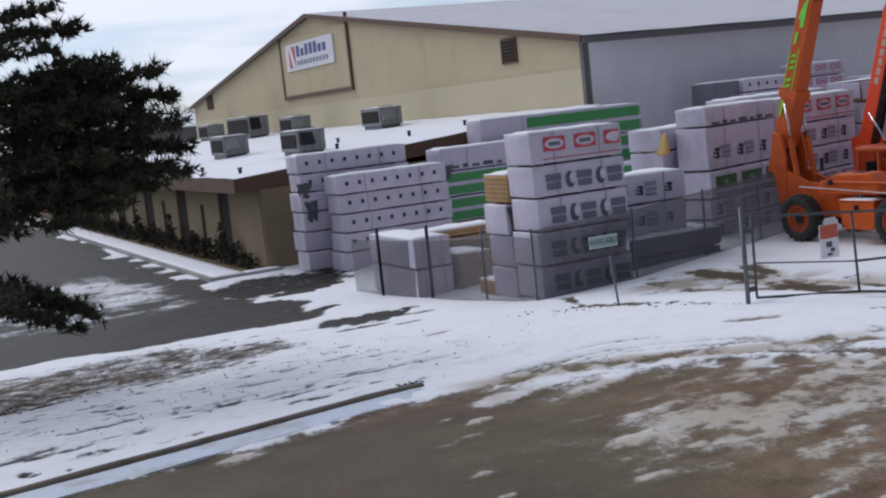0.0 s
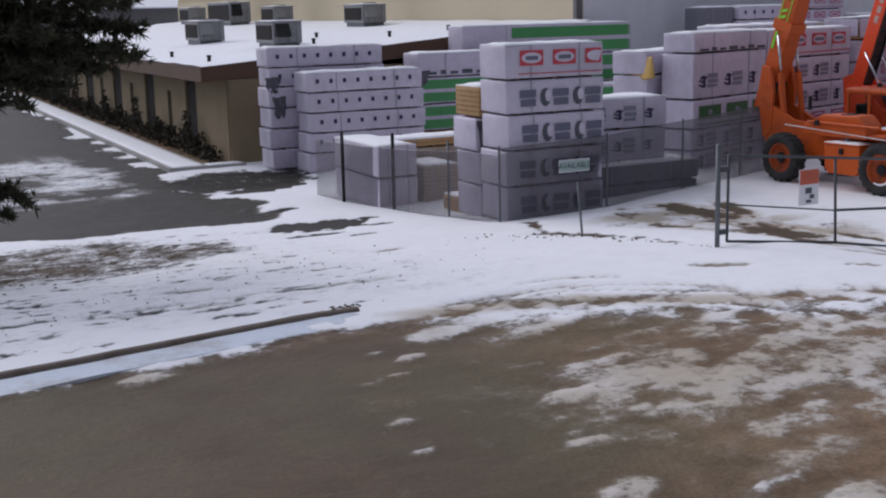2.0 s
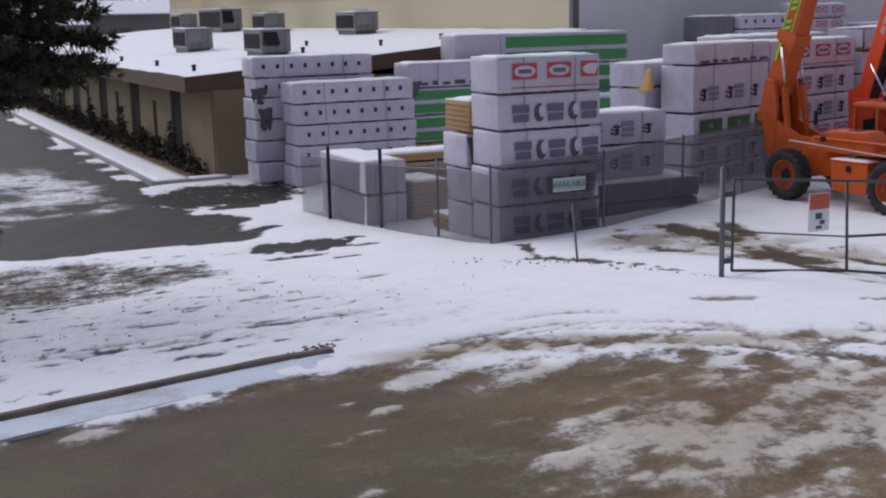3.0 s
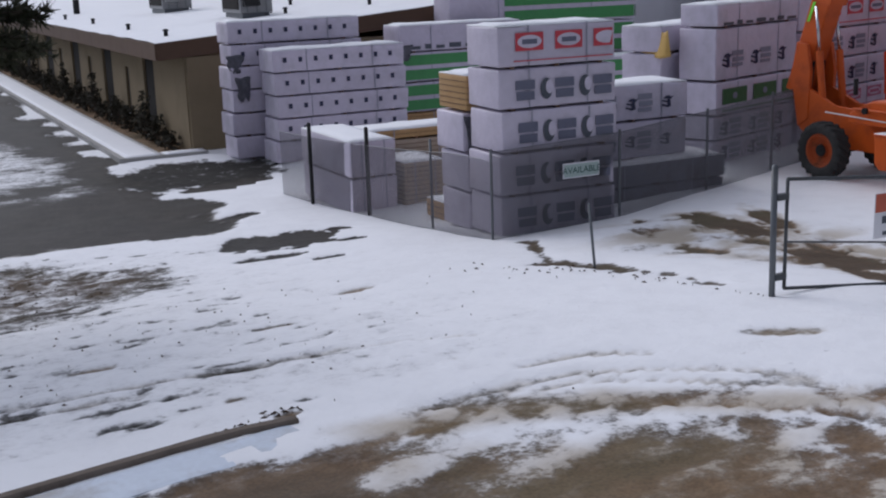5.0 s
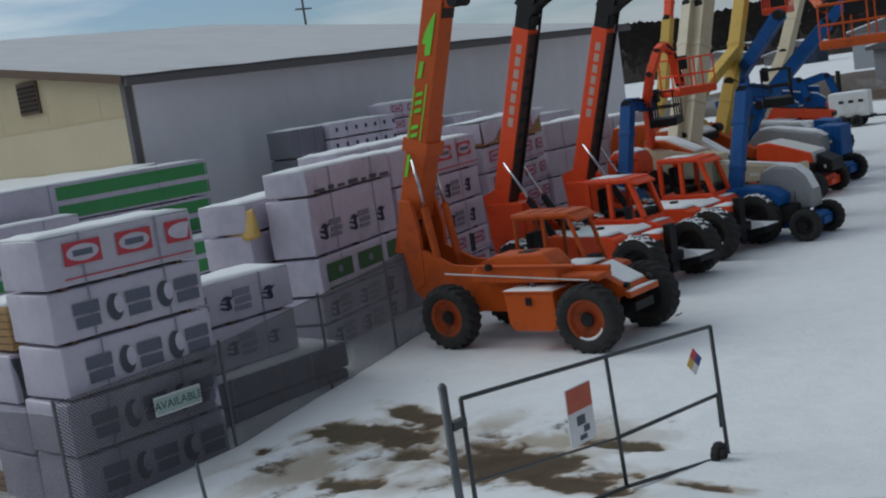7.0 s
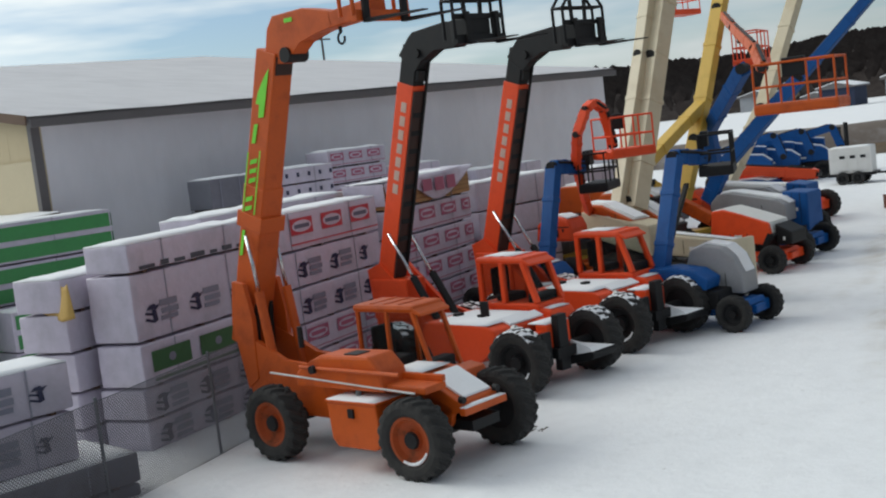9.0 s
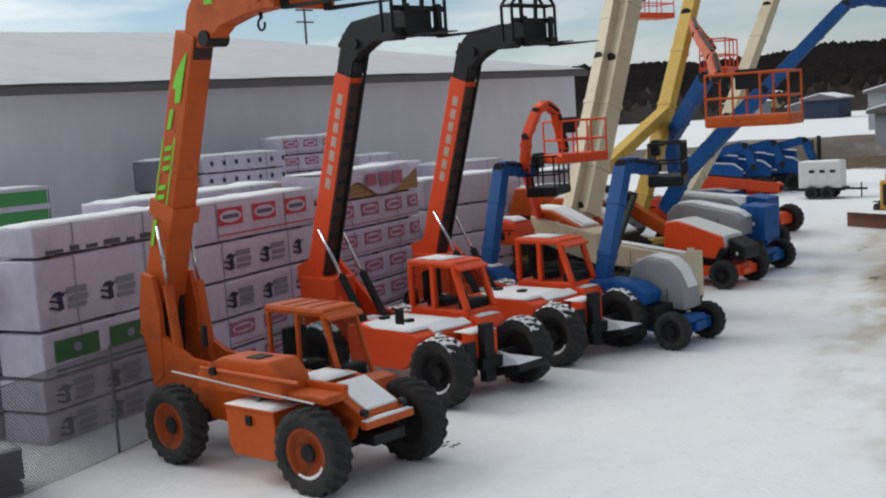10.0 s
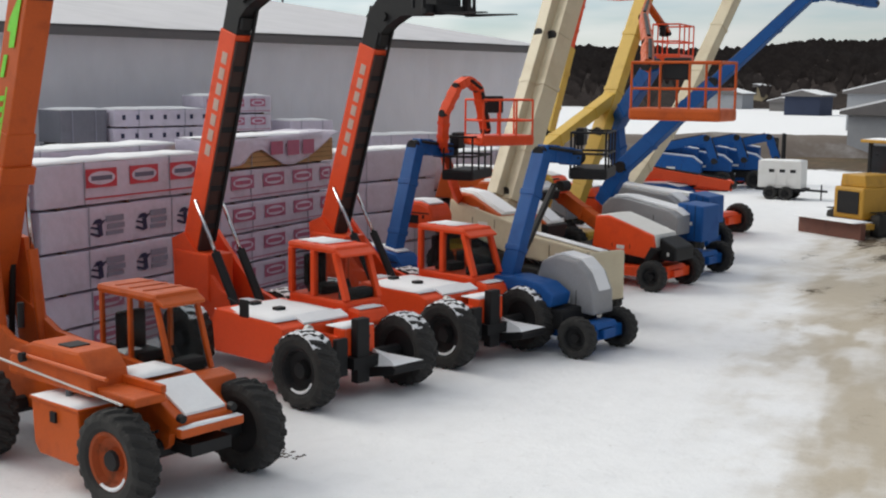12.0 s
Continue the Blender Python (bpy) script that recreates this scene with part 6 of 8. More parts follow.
    part("boom", one(beam, along(1.7), along(reach), 0.36, 0.48, 0.02), RED_ORANGE, m, "red-orange outer boom")
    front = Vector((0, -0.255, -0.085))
    part("boom_underside", one(beam, along(2.2) + front, along(reach - 0.1) + front, 0.34, 0.05, 0.01), SHADE_AND_GREASE, m, "boom underside, its shade painted on as a dark sheet")
    for k in range(9):
        z = 2.6 + k * (reach - 2.9) / 9
        c = along(z) + front + Vector((0, -0.05, 0))
        part("hose_clamp", one(box, -0.33, -0.05, c.y - 0.03, c.y + 0.05, z - 0.05, z + 0.05), BLACK, m)
    part("boom_hose", one(tube, along(2.4) + Vector((0.12, -0.32, -0.1)), along(reach + 0.5) + Vector((0.12, -0.30, -0.1)), 0.035, 6), BLACK, m)
    part("inner_boom", one(beam, along(reach - 0.4), along(reach + 0.75), 0.31, 0.43, 0.015), BLACK, m, "dark inner boom section")
    part("wear_block", one(beam, along(reach + 0.1) + Vector((0, -0.24, -0.08)), along(reach + 0.32) + Vector((0, -0.24, -0.08)), 0.26, 0.10, 0.02), BLACK, m)
    for k in range(7):
        c = along(reach - 2.15 + k * 0.28)
        bar = part("letter_block", one(box, -0.004, 0.004, -0.075, 0.075, -0.105, 0.105), LETTER_PALE, m, "pale lettering block")
        bar.matrix_local = pose(-0.3635, c.y - 0.03, c.z, 18.4)
    head = part("boom_head", one(prism, [(yy, zz + up) for yy, zz in ((1.42, 6.8), (1.10, 7.12), (0.95, 7.22), (0.0, 7.30), (-0.42, 7.24), (-0.55, 6.90), (-0.2, 6.76), (0.40, 6.80), (0.80, 6.62), (0.98, 6.42))], -0.34, -0.02, 0.02), BLACK, m, "black gooseneck head")
    part("head_pin", one(tube, (-0.40, 0.85, 6.78 + up), (0.04, 0.85, 6.78 + up), 0.09, 12), BLACK, head)
    fc = fork_head(m, -0.78, 6.82 + up, BLACK, True, 0.70, 0.92)
    fc.location.x = -0.18
    part("head_link", one(beam, (-0.18, -0.3, 7.05 + up), (-0.18, -0.80, 7.05 + up), 0.62, 0.46, 0.03), BLACK, m)
    for x in (-0.45, 0.12):
        cylinder(m, (x, 1.0, 1.15), (x, 2.28, 3.1), 0.085, BLACK, 0.52)
    snow_cap(m, -0.42, 0.05, 0.95, 1.35, 1.30, 0.05, 17)
    part("mast_base", one(box, -0.46, 0.12, 1.9, 3.05, 1.2, 2.1, 0.04), RED_ORANGE, m)
    part("front_light", one(tube, (-0.7, -1.32, 1.2), (-0.7, -1.24, 1.2), 0.08, 10), WHITE_PAINT, m)
    return m


red_telehandler((34.1, 30.0, 0.05), 0, 6.2)
red_telehandler((37.8, 30.3, 0.05), 0, 6.05)


# ---- boom lifts ----
def work_basket(parent, at, turn, mat, size=(1.8, 0.85, 1.05)):
    h = new("basket")
    h.parent = parent
    h.matrix_local = pose(*at, 0, 0, turn)
    L, W, H = size
    part("floor", one(box, -L / 2 - 0.04, L / 2 + 0.04, -W / 2 - 0.04, W / 2 + 0.04, 0, 0.24, 0.06), mat, h)
    for x in (-L / 2, -L / 6, L / 6, L / 2):
        for y in (-W / 2, W / 2):
            part("post", one(tube, (x, y, 0.1), (x, y, H), 0.024, 6), mat, h)
    for z in (H * 0.55, H):
        for y in (-W / 2, W / 2):
            part("rail", one(tube, (-L / 2, y, z), (L / 2, y, z), 0.026, 6), mat, h)
        for x in (-L / 2, L / 2):
            part("rail", one(tube, (x, -W / 2, z), (x, W / 2, z), 0.026, 6), mat, h)
    part("control_box", one(box, -0.25, 0.25, W / 2 - 0.2, W / 2 - 0.02, H * 0.7, H * 1.08, 0.03), BLACK, h)
    return h


def engine_cover(parent, paint, x0, x1, outline, top=None, end=None, drift=0.0):
    """Long flat-sided cover: its side outline (y, z) from the front foot over the top to the back foot, a top skin, a front cap, snow."""
    h = part("engine_cover", one(prism, outline, x0, x1, 0.05), paint, parent)
    ridge = outline[1:-1]
    w = x1 - x0
    y0, y1 = outline[0][0], outline[-1][0]
    z0 = max(outline[0][1], outline[-1][1])
    z1 = min(z for _, z in ridge)
    if top:
        part("top_skin", one(prism, [(y, z - 0.03) for y, z in ridge] + [(y, z + 0.012) for y, z in reversed(ridge)], x0 + 0.10, x1 + 0.012, 0.01), top, h, "differently painted top skin")
    if end:
        (ya, za), (yb, zb) = outline[0], outline[1]
        part("front_cap", one(prism, [(ya - 0.10, za - 0.04), (yb - 0.12, zb - 0.05), (yb + 0.10, zb + 0.015), (ya + 0.10, za - 0.04)], x0 - 0.015, x1 + 0.015, 0.03), end, h, "black front cap")
    for f in (0.3, 0.62):
        y = y0 + (y1 - y0) * f
        part("seam", one(box, x0 - 0.006, x0 - 0.001, y - 0.008, y + 0.008, z0 + 0.05, z1 + 0.02), BLACK, h)
    part("decal", one(box, x0 - 0.006, x0 - 0.001, y0 + (y1 - y0) * 0.40, y0 + (y1 - y0) * 0.54, (z0 + z1) / 2 - 0.05, (z0 + z1) / 2 + 0.05), WHITE_PAINT if paint is not WHITE_PAINT else BLACK, h, "small unreadable decal")
    if drift > 0:
        part("cover_snow", one(prism, [(y, z + 0.014) for y, z in ridge] + [(y, z + 0.014 + drift) for y, z in reversed(ridge)], x0 + w * 0.30, x1 - w * 0.12, 0.015), SNOW, h, "snow lying on the cover")
    return h


def lift(name, label, at, turn, hoods, axle_mat, booms, basket=None, size=(1.5, 2.4, 0.42), snow=True, covers=()):
    """Self-propelled boom lift, -y its nose. hoods: (paint, x0, x1, y0, y1, z0, z1); covers: see engine_cover(); booms: runs of (p0, p1, width, depth, paint) in its own axes."""
    m = set_in_yard(thing(name, label, "boom lift", at, turn, "boom lifts"))
    W, L, r = size
    for x, s in ((-W / 2, -1), (W / 2, 1)):
        for y in (-L / 2, L / 2):
            wheel(m, x, y, r, r, r * 0.62, BLACK, s, 16)
    part("chassis", one(box, -W / 2 + 0.22, W / 2 - 0.22, -L / 2 - 0.1, L / 2 + 0.1, r * 0.75, r * 1.45, 0.05), axle_mat, m)
    for y in (-L / 2, L / 2):
        part("axle", one(box, -W / 2 + 0.1, W / 2 - 0.1, y - 0.16, y + 0.16, r * 0.7, r * 1.3, 0.03), axle_mat, m)
        part("axle_cover", one(prism, [(y - 0.22, r * 1.3), (y - 0.15, r * 1.55), (y + 0.15, r * 1.55), (y + 0.22, r * 1.3)], -W * 0.25, W * 0.25, 0.02), axle_mat, m)
    part("turntable", one(tube, (0, 0, r * 1.4), (0, 0, r * 1.4 + 0.25), 0.5, 18), BLACK, m)
    for mat, x0, x1, y0, y1, z0, z1 in hoods:
        d, h = y1 - y0, z1 - z0
        hood = part("hood", one(prism, [(y0, z0), (y0, z0 + h * 0.5), (y0 + d * 0.10, z1 - h * 0.14), (y0 + d * 0.32, z1), (y0 + d * 0.75, z1 - h * 0.04), (y1 - d * 0.06, z0 + h * 0.7), (y1, z0)], x0, x1, min(0.09, (x1 - x0) * 0.2)), mat, m, "moulded engine hood", smooth=False)
        part("vent", one(box, x0 - 0.012, x0 - 0.002, y0 + d * 0.35, y0 + d * 0.7, z0 + h * 0.2, z0 + h * 0.5), BLACK, hood)
        part("latch", one(box, x0 - 0.02, x0 - 0.002, y0 + d * 0.2, y0 + d * 0.24, z0 + h * 0.4, z0 + h * 0.52), BLACK, hood)
        part("panel_gap", one(box, x0 - 0.008, x0 - 0.002, y0 + d * 0.06, y1 - d * 0.1, z0 + h * 0.56, z0 + h * 0.60), BLACK, hood)
        if snow:
            w = x1 - x0
            top = [(y0 + d * 0.12, z1 - h * 0.12), (y0 + d * 0.32, z1), (y0 + d * 0.75, z1 - h * 0.04), (y1 - d * 0.10, z0 + h * 0.74)]
            part("hood_snow", one(prism, [(yy, zz + 0.004) for yy, zz in top] + [(yy, zz + 0.045) for yy, zz in reversed(top)], x0 + w * (0.12 + 0.1 * math.sin(at[0] * 3 + x0)), x1 - w * 0.2, 0.018), SNOW, hood, "snow lying on the hood")
    for shape in covers:
        engine_cover(m, *shape)
    bm = bmesh.new()
    for k in range(6):
        a = 0.25 + 0.12 * k
        tube(bm, (-0.15 + 0.06 * k, -L * 0.3, r * 1.6), (-0.1 + 0.04 * k, L * 0.15, r * 1.6 + a), 0.022, 6)
    part("hoses", bm, BLACK, m)
    part("hitch_box", one(box, -0.22, 0.22, -L / 2 - 0.28, -L / 2 - 0.1, r * 0.8, r * 1.25, 0.03), axle_mat, m)
    part("control_panel", one(box, W / 2 - 0.3, W / 2 - 0.05, -0.25, 0.1, r * 1.5, r * 1.5 + 0.5, 0.03), BLACK, m)
    for p0, p1, w, d, mat in booms:
        part("boom", one(beam, p0, p1, w, d, 0.02), mat, m)
        e = Vector(p1)
        low = (Vector(p1) - Vector(p0)).normalized().cross(Vector((1, 0, 0))).normalized() * d * 0.56
        if d > 0.2:
            for u in (-0.18, 0.1):
                off = low + Vector((u * w, 0, 0))
                part("hose", one(tube, Vector(p0).lerp(e, 0.08) + off, Vector(p0).lerp(e, 0.95) + off, 0.03, 6), BLACK, m)
            for f in (0.3, 0.7):
                q = Vector(p0).lerp(e, f)
                g = (e - Vector(p0)).normalized() * 0.06
                part("clamp", one(beam, q - g, q + g, w * 1.08, d * 1.1, 0.01), mat, m)
        part("pin", one(tube, e - Vector((w * 0.56, 0, 0)), e + Vector((w * 0.56, 0, 0)), d * 0.4, 12), BLACK, m)
    if basket:
        work_basket(m, *basket)
    return m


def local(at, *pts):
    return [tuple(Vector(p) - Vector(at)) for p in pts]


def run(at, pts, w, d, mat):
    q = local(at, *pts)
    return [(a, b, w, d, mat) for a, b in zip(q, q[1:])]


A0 = (40.6, 33.6, 0.05)
lift("boom_lift", "blue articulated boom lift, arm folded upright, dark basket", A0, 0, [(BLUE, -1.5, -0.8, -2.2, 0.2, 1.0, 1.62), (RED_ORANGE, 0.75, 1.55, -1.1, 0.1, 1.80, 2.48)], BLUE,
     run(A0, [(39.35, 32.0, 1.2), (40.2, 32.0, 3.95), (41.3, 31.9, 3.8)], 0.28, 0.34, BLUE), (local(A0, (41.6, 31.6, 3.15))[0], 20, BLACK, (1.4, 0.7, 1.0)))
A1 = (39.65, 27.8, 0.05)
lift("boom_lift", "narrow blue and grey boom lift, arm upright, dark basket", A1, 0, [], BLUE,
     run(A1, [(39.05, 28.5, 1.15), (40.25, 28.5, 3.95), (41.4, 28.4, 3.8)], 0.28, 0.34, BLUE) + run(A1, [(39.6, 28.8, 1.2), (41.0, 28.7, 3.2)], 0.10, 0.12, BLACK), (local(A1, (41.9, 28.3, 3.35))[0], 25, BLACK, (1.5, 0.75, 1.0)),
     covers=[(BLUE, -0.85, -0.22, [(-0.62, 0.95), (-0.68, 1.2), (-0.35, 1.40), (0.3, 1.48), (0.85, 1.44), (0.9, 1.1)], None, None, 0.0), (BLACK, -0.75, 0.5, [(-0.85, 0.5), (-0.85, 0.92), (1.2, 0.95), (1.2, 0.5)]),
             (GREY_PAINT, -0.10, 0.62, [(-1.15, 0.75), (-1.12, 1.20), (-0.95, 1.58), (-0.70, 1.80), (-0.2, 1.88), (0.15, 1.74), (0.3, 1.3), (0.3, 0.8)], None, None, 0.03), (BLACK, -0.6, 0.6, [(0.5, 0.5), (0.5, 1.2), (1.6, 1.1), (1.6, 0.5)])])
A2 = (42.75, 30.6, 0.05)
lift("boom_lift", "cream telescopic boom lift with orange hood, tall pale boom", A2, -11, [], CREAM,
     run(A2, [(43.7, 33.3, 1.4), (44.3, 33.0, 2.5)], 0.45, 0.5, CREAM) + run(A2, [(44.25, 32.9, 2.3), (46.1, 33.2, 6.6), (48.4, 33.6, 11.8)], 0.55, 0.5, CREAM) + run(A2, [(43.9, 33.2, 2.5), (45.75, 33.5, 6.7), (47.3, 33.8, 10.4)], 0.26, 0.4, CREAM), None, (1.9, 3.4, 0.42), True,
     [(CREAM, -0.35, 0.5, [(0.1, 1.2), (0.1, 2.02), (2.6, 2.42), (2.7, 1.78)]), (ORANGE, -0.30, 0.45, [(0.75, 2.0), (0.8, 2.17), (1.9, 2.58), (2.6, 2.62), (2.7, 2.3)], WHITE_PAINT, None, 0.04),
      (CREAM, -0.15, 0.30, [(-2.35, 1.12), (-2.35, 1.58), (0.08, 1.78), (0.08, 1.2)], None, None, 0.03), (CREAM, -0.50, 0.62, [(-2.52, 0.5), (-2.52, 1.62), (-2.37, 1.62), (-2.37, 0.5)]), (BLACK, -0.4, 0.5, [(-1.9, 0.5), (-1.9, 1.0), (2.3, 1.15), (2.3, 0.5)])])
A3 = (45.5, 33.7, 0.05)
lift("boom_lift", "orange boom lift with a red basket and arched arm", A3, 0, [], ORANGE,
     run(A3, [(44.4, 34.0, 1.6), (43.0, 33.0, 2.4), (40.9, 31.8, 3.9), (40.25, 31.2, 4.7), (40.45, 31.0, 5.3), (40.8, 31.0, 5.45), (41.2, 31.0, 5.25), (41.5, 31.0, 4.3)], 0.18, 0.21, RED_ORANGE), (local(A3, (42.0, 31.0, 3.95))[0], -20, RED_ORANGE, (1.35, 0.8, 1.05)), (1.7, 2.6, 0.45), True,
     [(ORANGE, -0.7, 0.15, [(-2.0, 1.35), (-2.1, 1.75), (-1.3, 2.25), (-0.25, 2.72), (0.1, 2.72), (0.4, 2.3), (0.4, 1.9)], WHITE_PAINT, BLACK, 0.05), (BLACK, -0.62, 0.1, [(-1.9, 1.0), (-1.95, 1.34), (0.35, 1.88), (0.5, 1.0)]), (WHITE_PAINT, 0.25, 0.75, [(-1.7, 1.2), (-1.7, 1.8), (0.3, 2.5), (0.5, 1.4)], BLACK, None, 0.0)])
A4 = (47.3, 35.6, 0.05)
lift("boom_lift", "orange and white boom lift with red folded boom", A4, 0, [], YELLOW,
     run(A4, [(48.2, 36.2, 1.9), (47.9, 33.2, 2.5)], 0.34, 0.4, RED_ORANGE) + run(A4, [(47.3, 33.6, 1.0), (47.3, 33.3, 2.6), (46.7, 33.2, 2.85)], 0.24, 0.3, YELLOW), None, (1.9, 2.8, 0.45), True,
     [(ORANGE, -1.2, -0.2, [(-2.7, 2.2), (-2.75, 2.45), (-2.2, 2.8), (-1.5, 2.95), (0.6, 2.9), (0.9, 2.0)], WHITE_PAINT, BLACK, 0.05), (BLACK, -1.1, -0.3, [(-2.3, 1.2), (-2.4, 2.18), (0.8, 1.98), (0.8, 1.2)]), (WHITE_PAINT, 0.0, 0.8, [(-1.9, 1.3), (-1.9, 2.3), (0.9, 2.5), (0.9, 1.3)], None, None, 0.05)])
A10 = (56.6, 40.8, 0.05)
lift("boom_lift", "tall yellow and red boom lift behind the row", A10, 0, [(YELLOW, -1.2, -0.3, -1.6, 1.4, 1.1, 2.1), (RED_ORANGE, -0.1, 0.9, -1.4, 1.4, 1.1, 2.0)], YELLOW,
     run(A10, [(56.0, 40.4, 1.8), (56.4, 39.8, 3.6), (57.5, 39.7, 6.75)], 0.36, 0.42, YELLOW) + run(A10, [(57.5, 39.7, 6.75), (58.4, 39.7, 9.0)], 0.3, 0.34, RED_ORANGE), (local(A10, (60.2, 39.7, 8.7))[0], -10, RED_ORANGE, (2.3, 0.9, 1.1)), (2.2, 3.2, 0.5))
A5 = (51.2, 35.9, 0.05)
big_lift = lift("boom_lift", "large yellow articulated boom lift with orange jib and basket", A5, 0, [(GREY_PAINT, -1.3, -0.4, -1.5, 1.6, 1.2, 2.3), (RED_ORANGE, 0.3, 1.2, -1.6, 1.4, 1.2, 2.2)], YELLOW,
     run(A5, [(47.3, 34.0, 3.2), (51.85, 34.0, 5.1)], 0.34, 0.4, YELLOW) + run(A5, [(50.3, 34.4, 1.7), (51.0, 34.0, 3.9), (53.4, 34.0, 8.2), (55.2, 34.0, 11.4)], 0.38, 0.46, YELLOW) + run(A5, [(52.9, 33.6, 7.9), (47.0, 30.2, 7.1), (42.2, 27.2, 6.25), (40.7, 26.3, 5.75)], 0.2, 0.24, ORANGE) + run(A5, [(53.3, 33.9, 8.0), (53.7, 33.3, 7.0)], 0.16, 0.2, ORANGE),
     (local(A5, (40.37, 25.3, 4.70))[0], 97, ORANGE, (1.77, 0.85, 1.1)), (2.2, 3.2, 0.5))
work_basket(big_lift, local(A5, (53.7, 33.1, 6.1))[0], 15, RED_ORANGE, (1.8, 0.85, 1.15))
A6 = (47.4, 30.9, 0.05)
lift("boom_lift", "orange and white boom lift with red front axle", A6, 0, [], RED_ORANGE,
     run(A6, [(47.9, 31.9, 1.5), (48.4, 34.0, 2.4)], 0.3, 0.36, ORANGE), None, (1.8, 3.0, 0.42), True,
     [(RED_ORANGE, -0.7, 0.5, [(-1.2, 0.82), (-1.42, 1.15), (-1.36, 1.45), (-0.5, 1.72), (0.05, 1.88), (0.4, 1.84), (0.5, 1.0)], WHITE_PAINT, BLACK, 0.0), (BLACK, -0.5, 0.45, [(-1.95, 0.8), (-1.95, 1.15), (-1.46, 1.40), (-1.46, 0.8)]), (BLACK, -0.45, 0.45, [(-1.1, 0.6), (-1.1, 0.86), (1.3, 1.0), (1.3, 0.6)]), (WHITE_PAINT, 0.55, 0.95, [(-0.9, 0.9), (-0.9, 1.5), (0.6, 1.8), (0.7, 0.9)])])
A7 = (49.95, 31.2, 0.05)
lift("boom_lift", "blue and grey boom lift with long blue raised boom", A7, 0, [], BLUE,
     run(A7, [(50.0, 33.2, 1.9), (49.8, 32.4, 3.0), (51.4, 30.4, 5.45)], 0.36, 0.42, BLUE) + run(A7, [(51.2, 30.65, 5.15), (53.0, 28.4, 7.9)], 0.27, 0.32, BLUE) + run(A7, [(53.0, 28.4, 7.9), (54.0, 28.3, 8.05), (57.0, 28.0, 7.95)], 0.24, 0.3, BLUE), None, (1.75, 2.9, 0.46), True,
     [(GREY_PAINT, -1.15, -0.1, [(-1.2, 1.22), (-1.2, 1.72), (-0.95, 1.88), (0.6, 2.14), (1.0, 2.14), (1.25, 1.9), (1.3, 1.22)], None, None, 0.04), (BLUE, -0.45, 0.55, [(-1.6, 1.0), (-1.6, 2.0), (-0.8, 2.06), (-0.8, 1.0)]), (BLUE, 0.1, 0.8, [(-0.75, 1.0), (-0.75, 1.6), (1.4, 1.9), (1.4, 1.0)], None, None, 0.04)])
A8 = (53.2, 33.0, 0.05)
lift("boom_lift", "blue boom lift with grey hood and pale raised boom", A8, 0, [], BLUE,
     run(A8, [(53.0, 34.4, 1.8), (51.9, 34.0, 4.1), (49.1, 31.1, 5.95)], 0.36, 0.42, BLUE) + run(A8, [(53.0, 34.2, 2.0), (56.0, 34.0, 4.6), (59.5, 34.0, 8.6), (62.0, 34.0, 11.6)], 0.42, 0.46, CREAM), None, (1.9, 3.0, 0.5), True,
     [(GREY_PAINT, -1.15, -0.2, [(-1.1, 1.1), (-1.15, 1.75), (-0.8, 1.98), (1.2, 2.2), (1.5, 1.9), (1.5, 1.1)], None, None, 0.05), (BLUE, -0.5, 0.5, [(-1.9, 1.1), (-1.9, 1.95), (-1.2, 2.05), (-1.2, 1.1)]), (WHITE_PAINT, 0.0, 0.7, [(-0.9, 1.1), (-0.9, 1.9), (1.6, 2.1), (1.6, 1.1)], None, None, 0.04)])
A9 = (58.7, 35.2, 0.05)
lift("boom_lift", "red and blue boom lift at the end of the row", A9, 0, [(BLUE, -1.8, -0.8, -1.0, 1.6, 1.0, 1.9), (RED_ORANGE, -0.4, 0.9, -0.6, 1.6, 1.0, 1.7)], RED_ORANGE,
     run(A9, [(55.6, 36.2, 2.55), (58.9, 33.5, 1.85), (58.2, 34.6, 1.9), (56.4, 36.6, 2.3)], 0.34, 0.36, RED_ORANGE), None, (2.2, 3.2, 0.55))
for k, (x, y, lab) in enumerate(((74.0, 44.6, "dark blue lift parked far along the yard"), (76.1, 44.0, "blue lift parked beside others"), (78.2, 43.2, "blue lift at the far row's end"))):
    A = (x, y, 0.05)
    lift("boom_lift", lab, A, 20, [], BLUE, run(A, [(x - 0.3, y + 1.4, 2.0), (x - 0.2, y - 1.9, 2.75), (x - 0.1, y - 2.3, 1.6)], 0.32, 0.4, BLUE), None, (1.7, 2.6, 0.5), True,
         [(BLUE, -0.85, -0.1, [(-1.7, 0.95), (-1.75, 1.4), (-1.3, 1.75), (1.2, 1.95 + 0.15 * k), (1.4, 1.0)], None, None, 0.05), (BLUE, 0.05, 0.85, [(-1.4, 0.95), (-1.4, 2.1), (0.3, 2.35), (1.3, 2.2), (1.3, 1.0)], None, None, 0.04), (BLACK, -0.7, 0.7, [(-1.5, 0.55), (-1.5, 0.93), (1.5, 0.93), (1.5, 0.55)])])


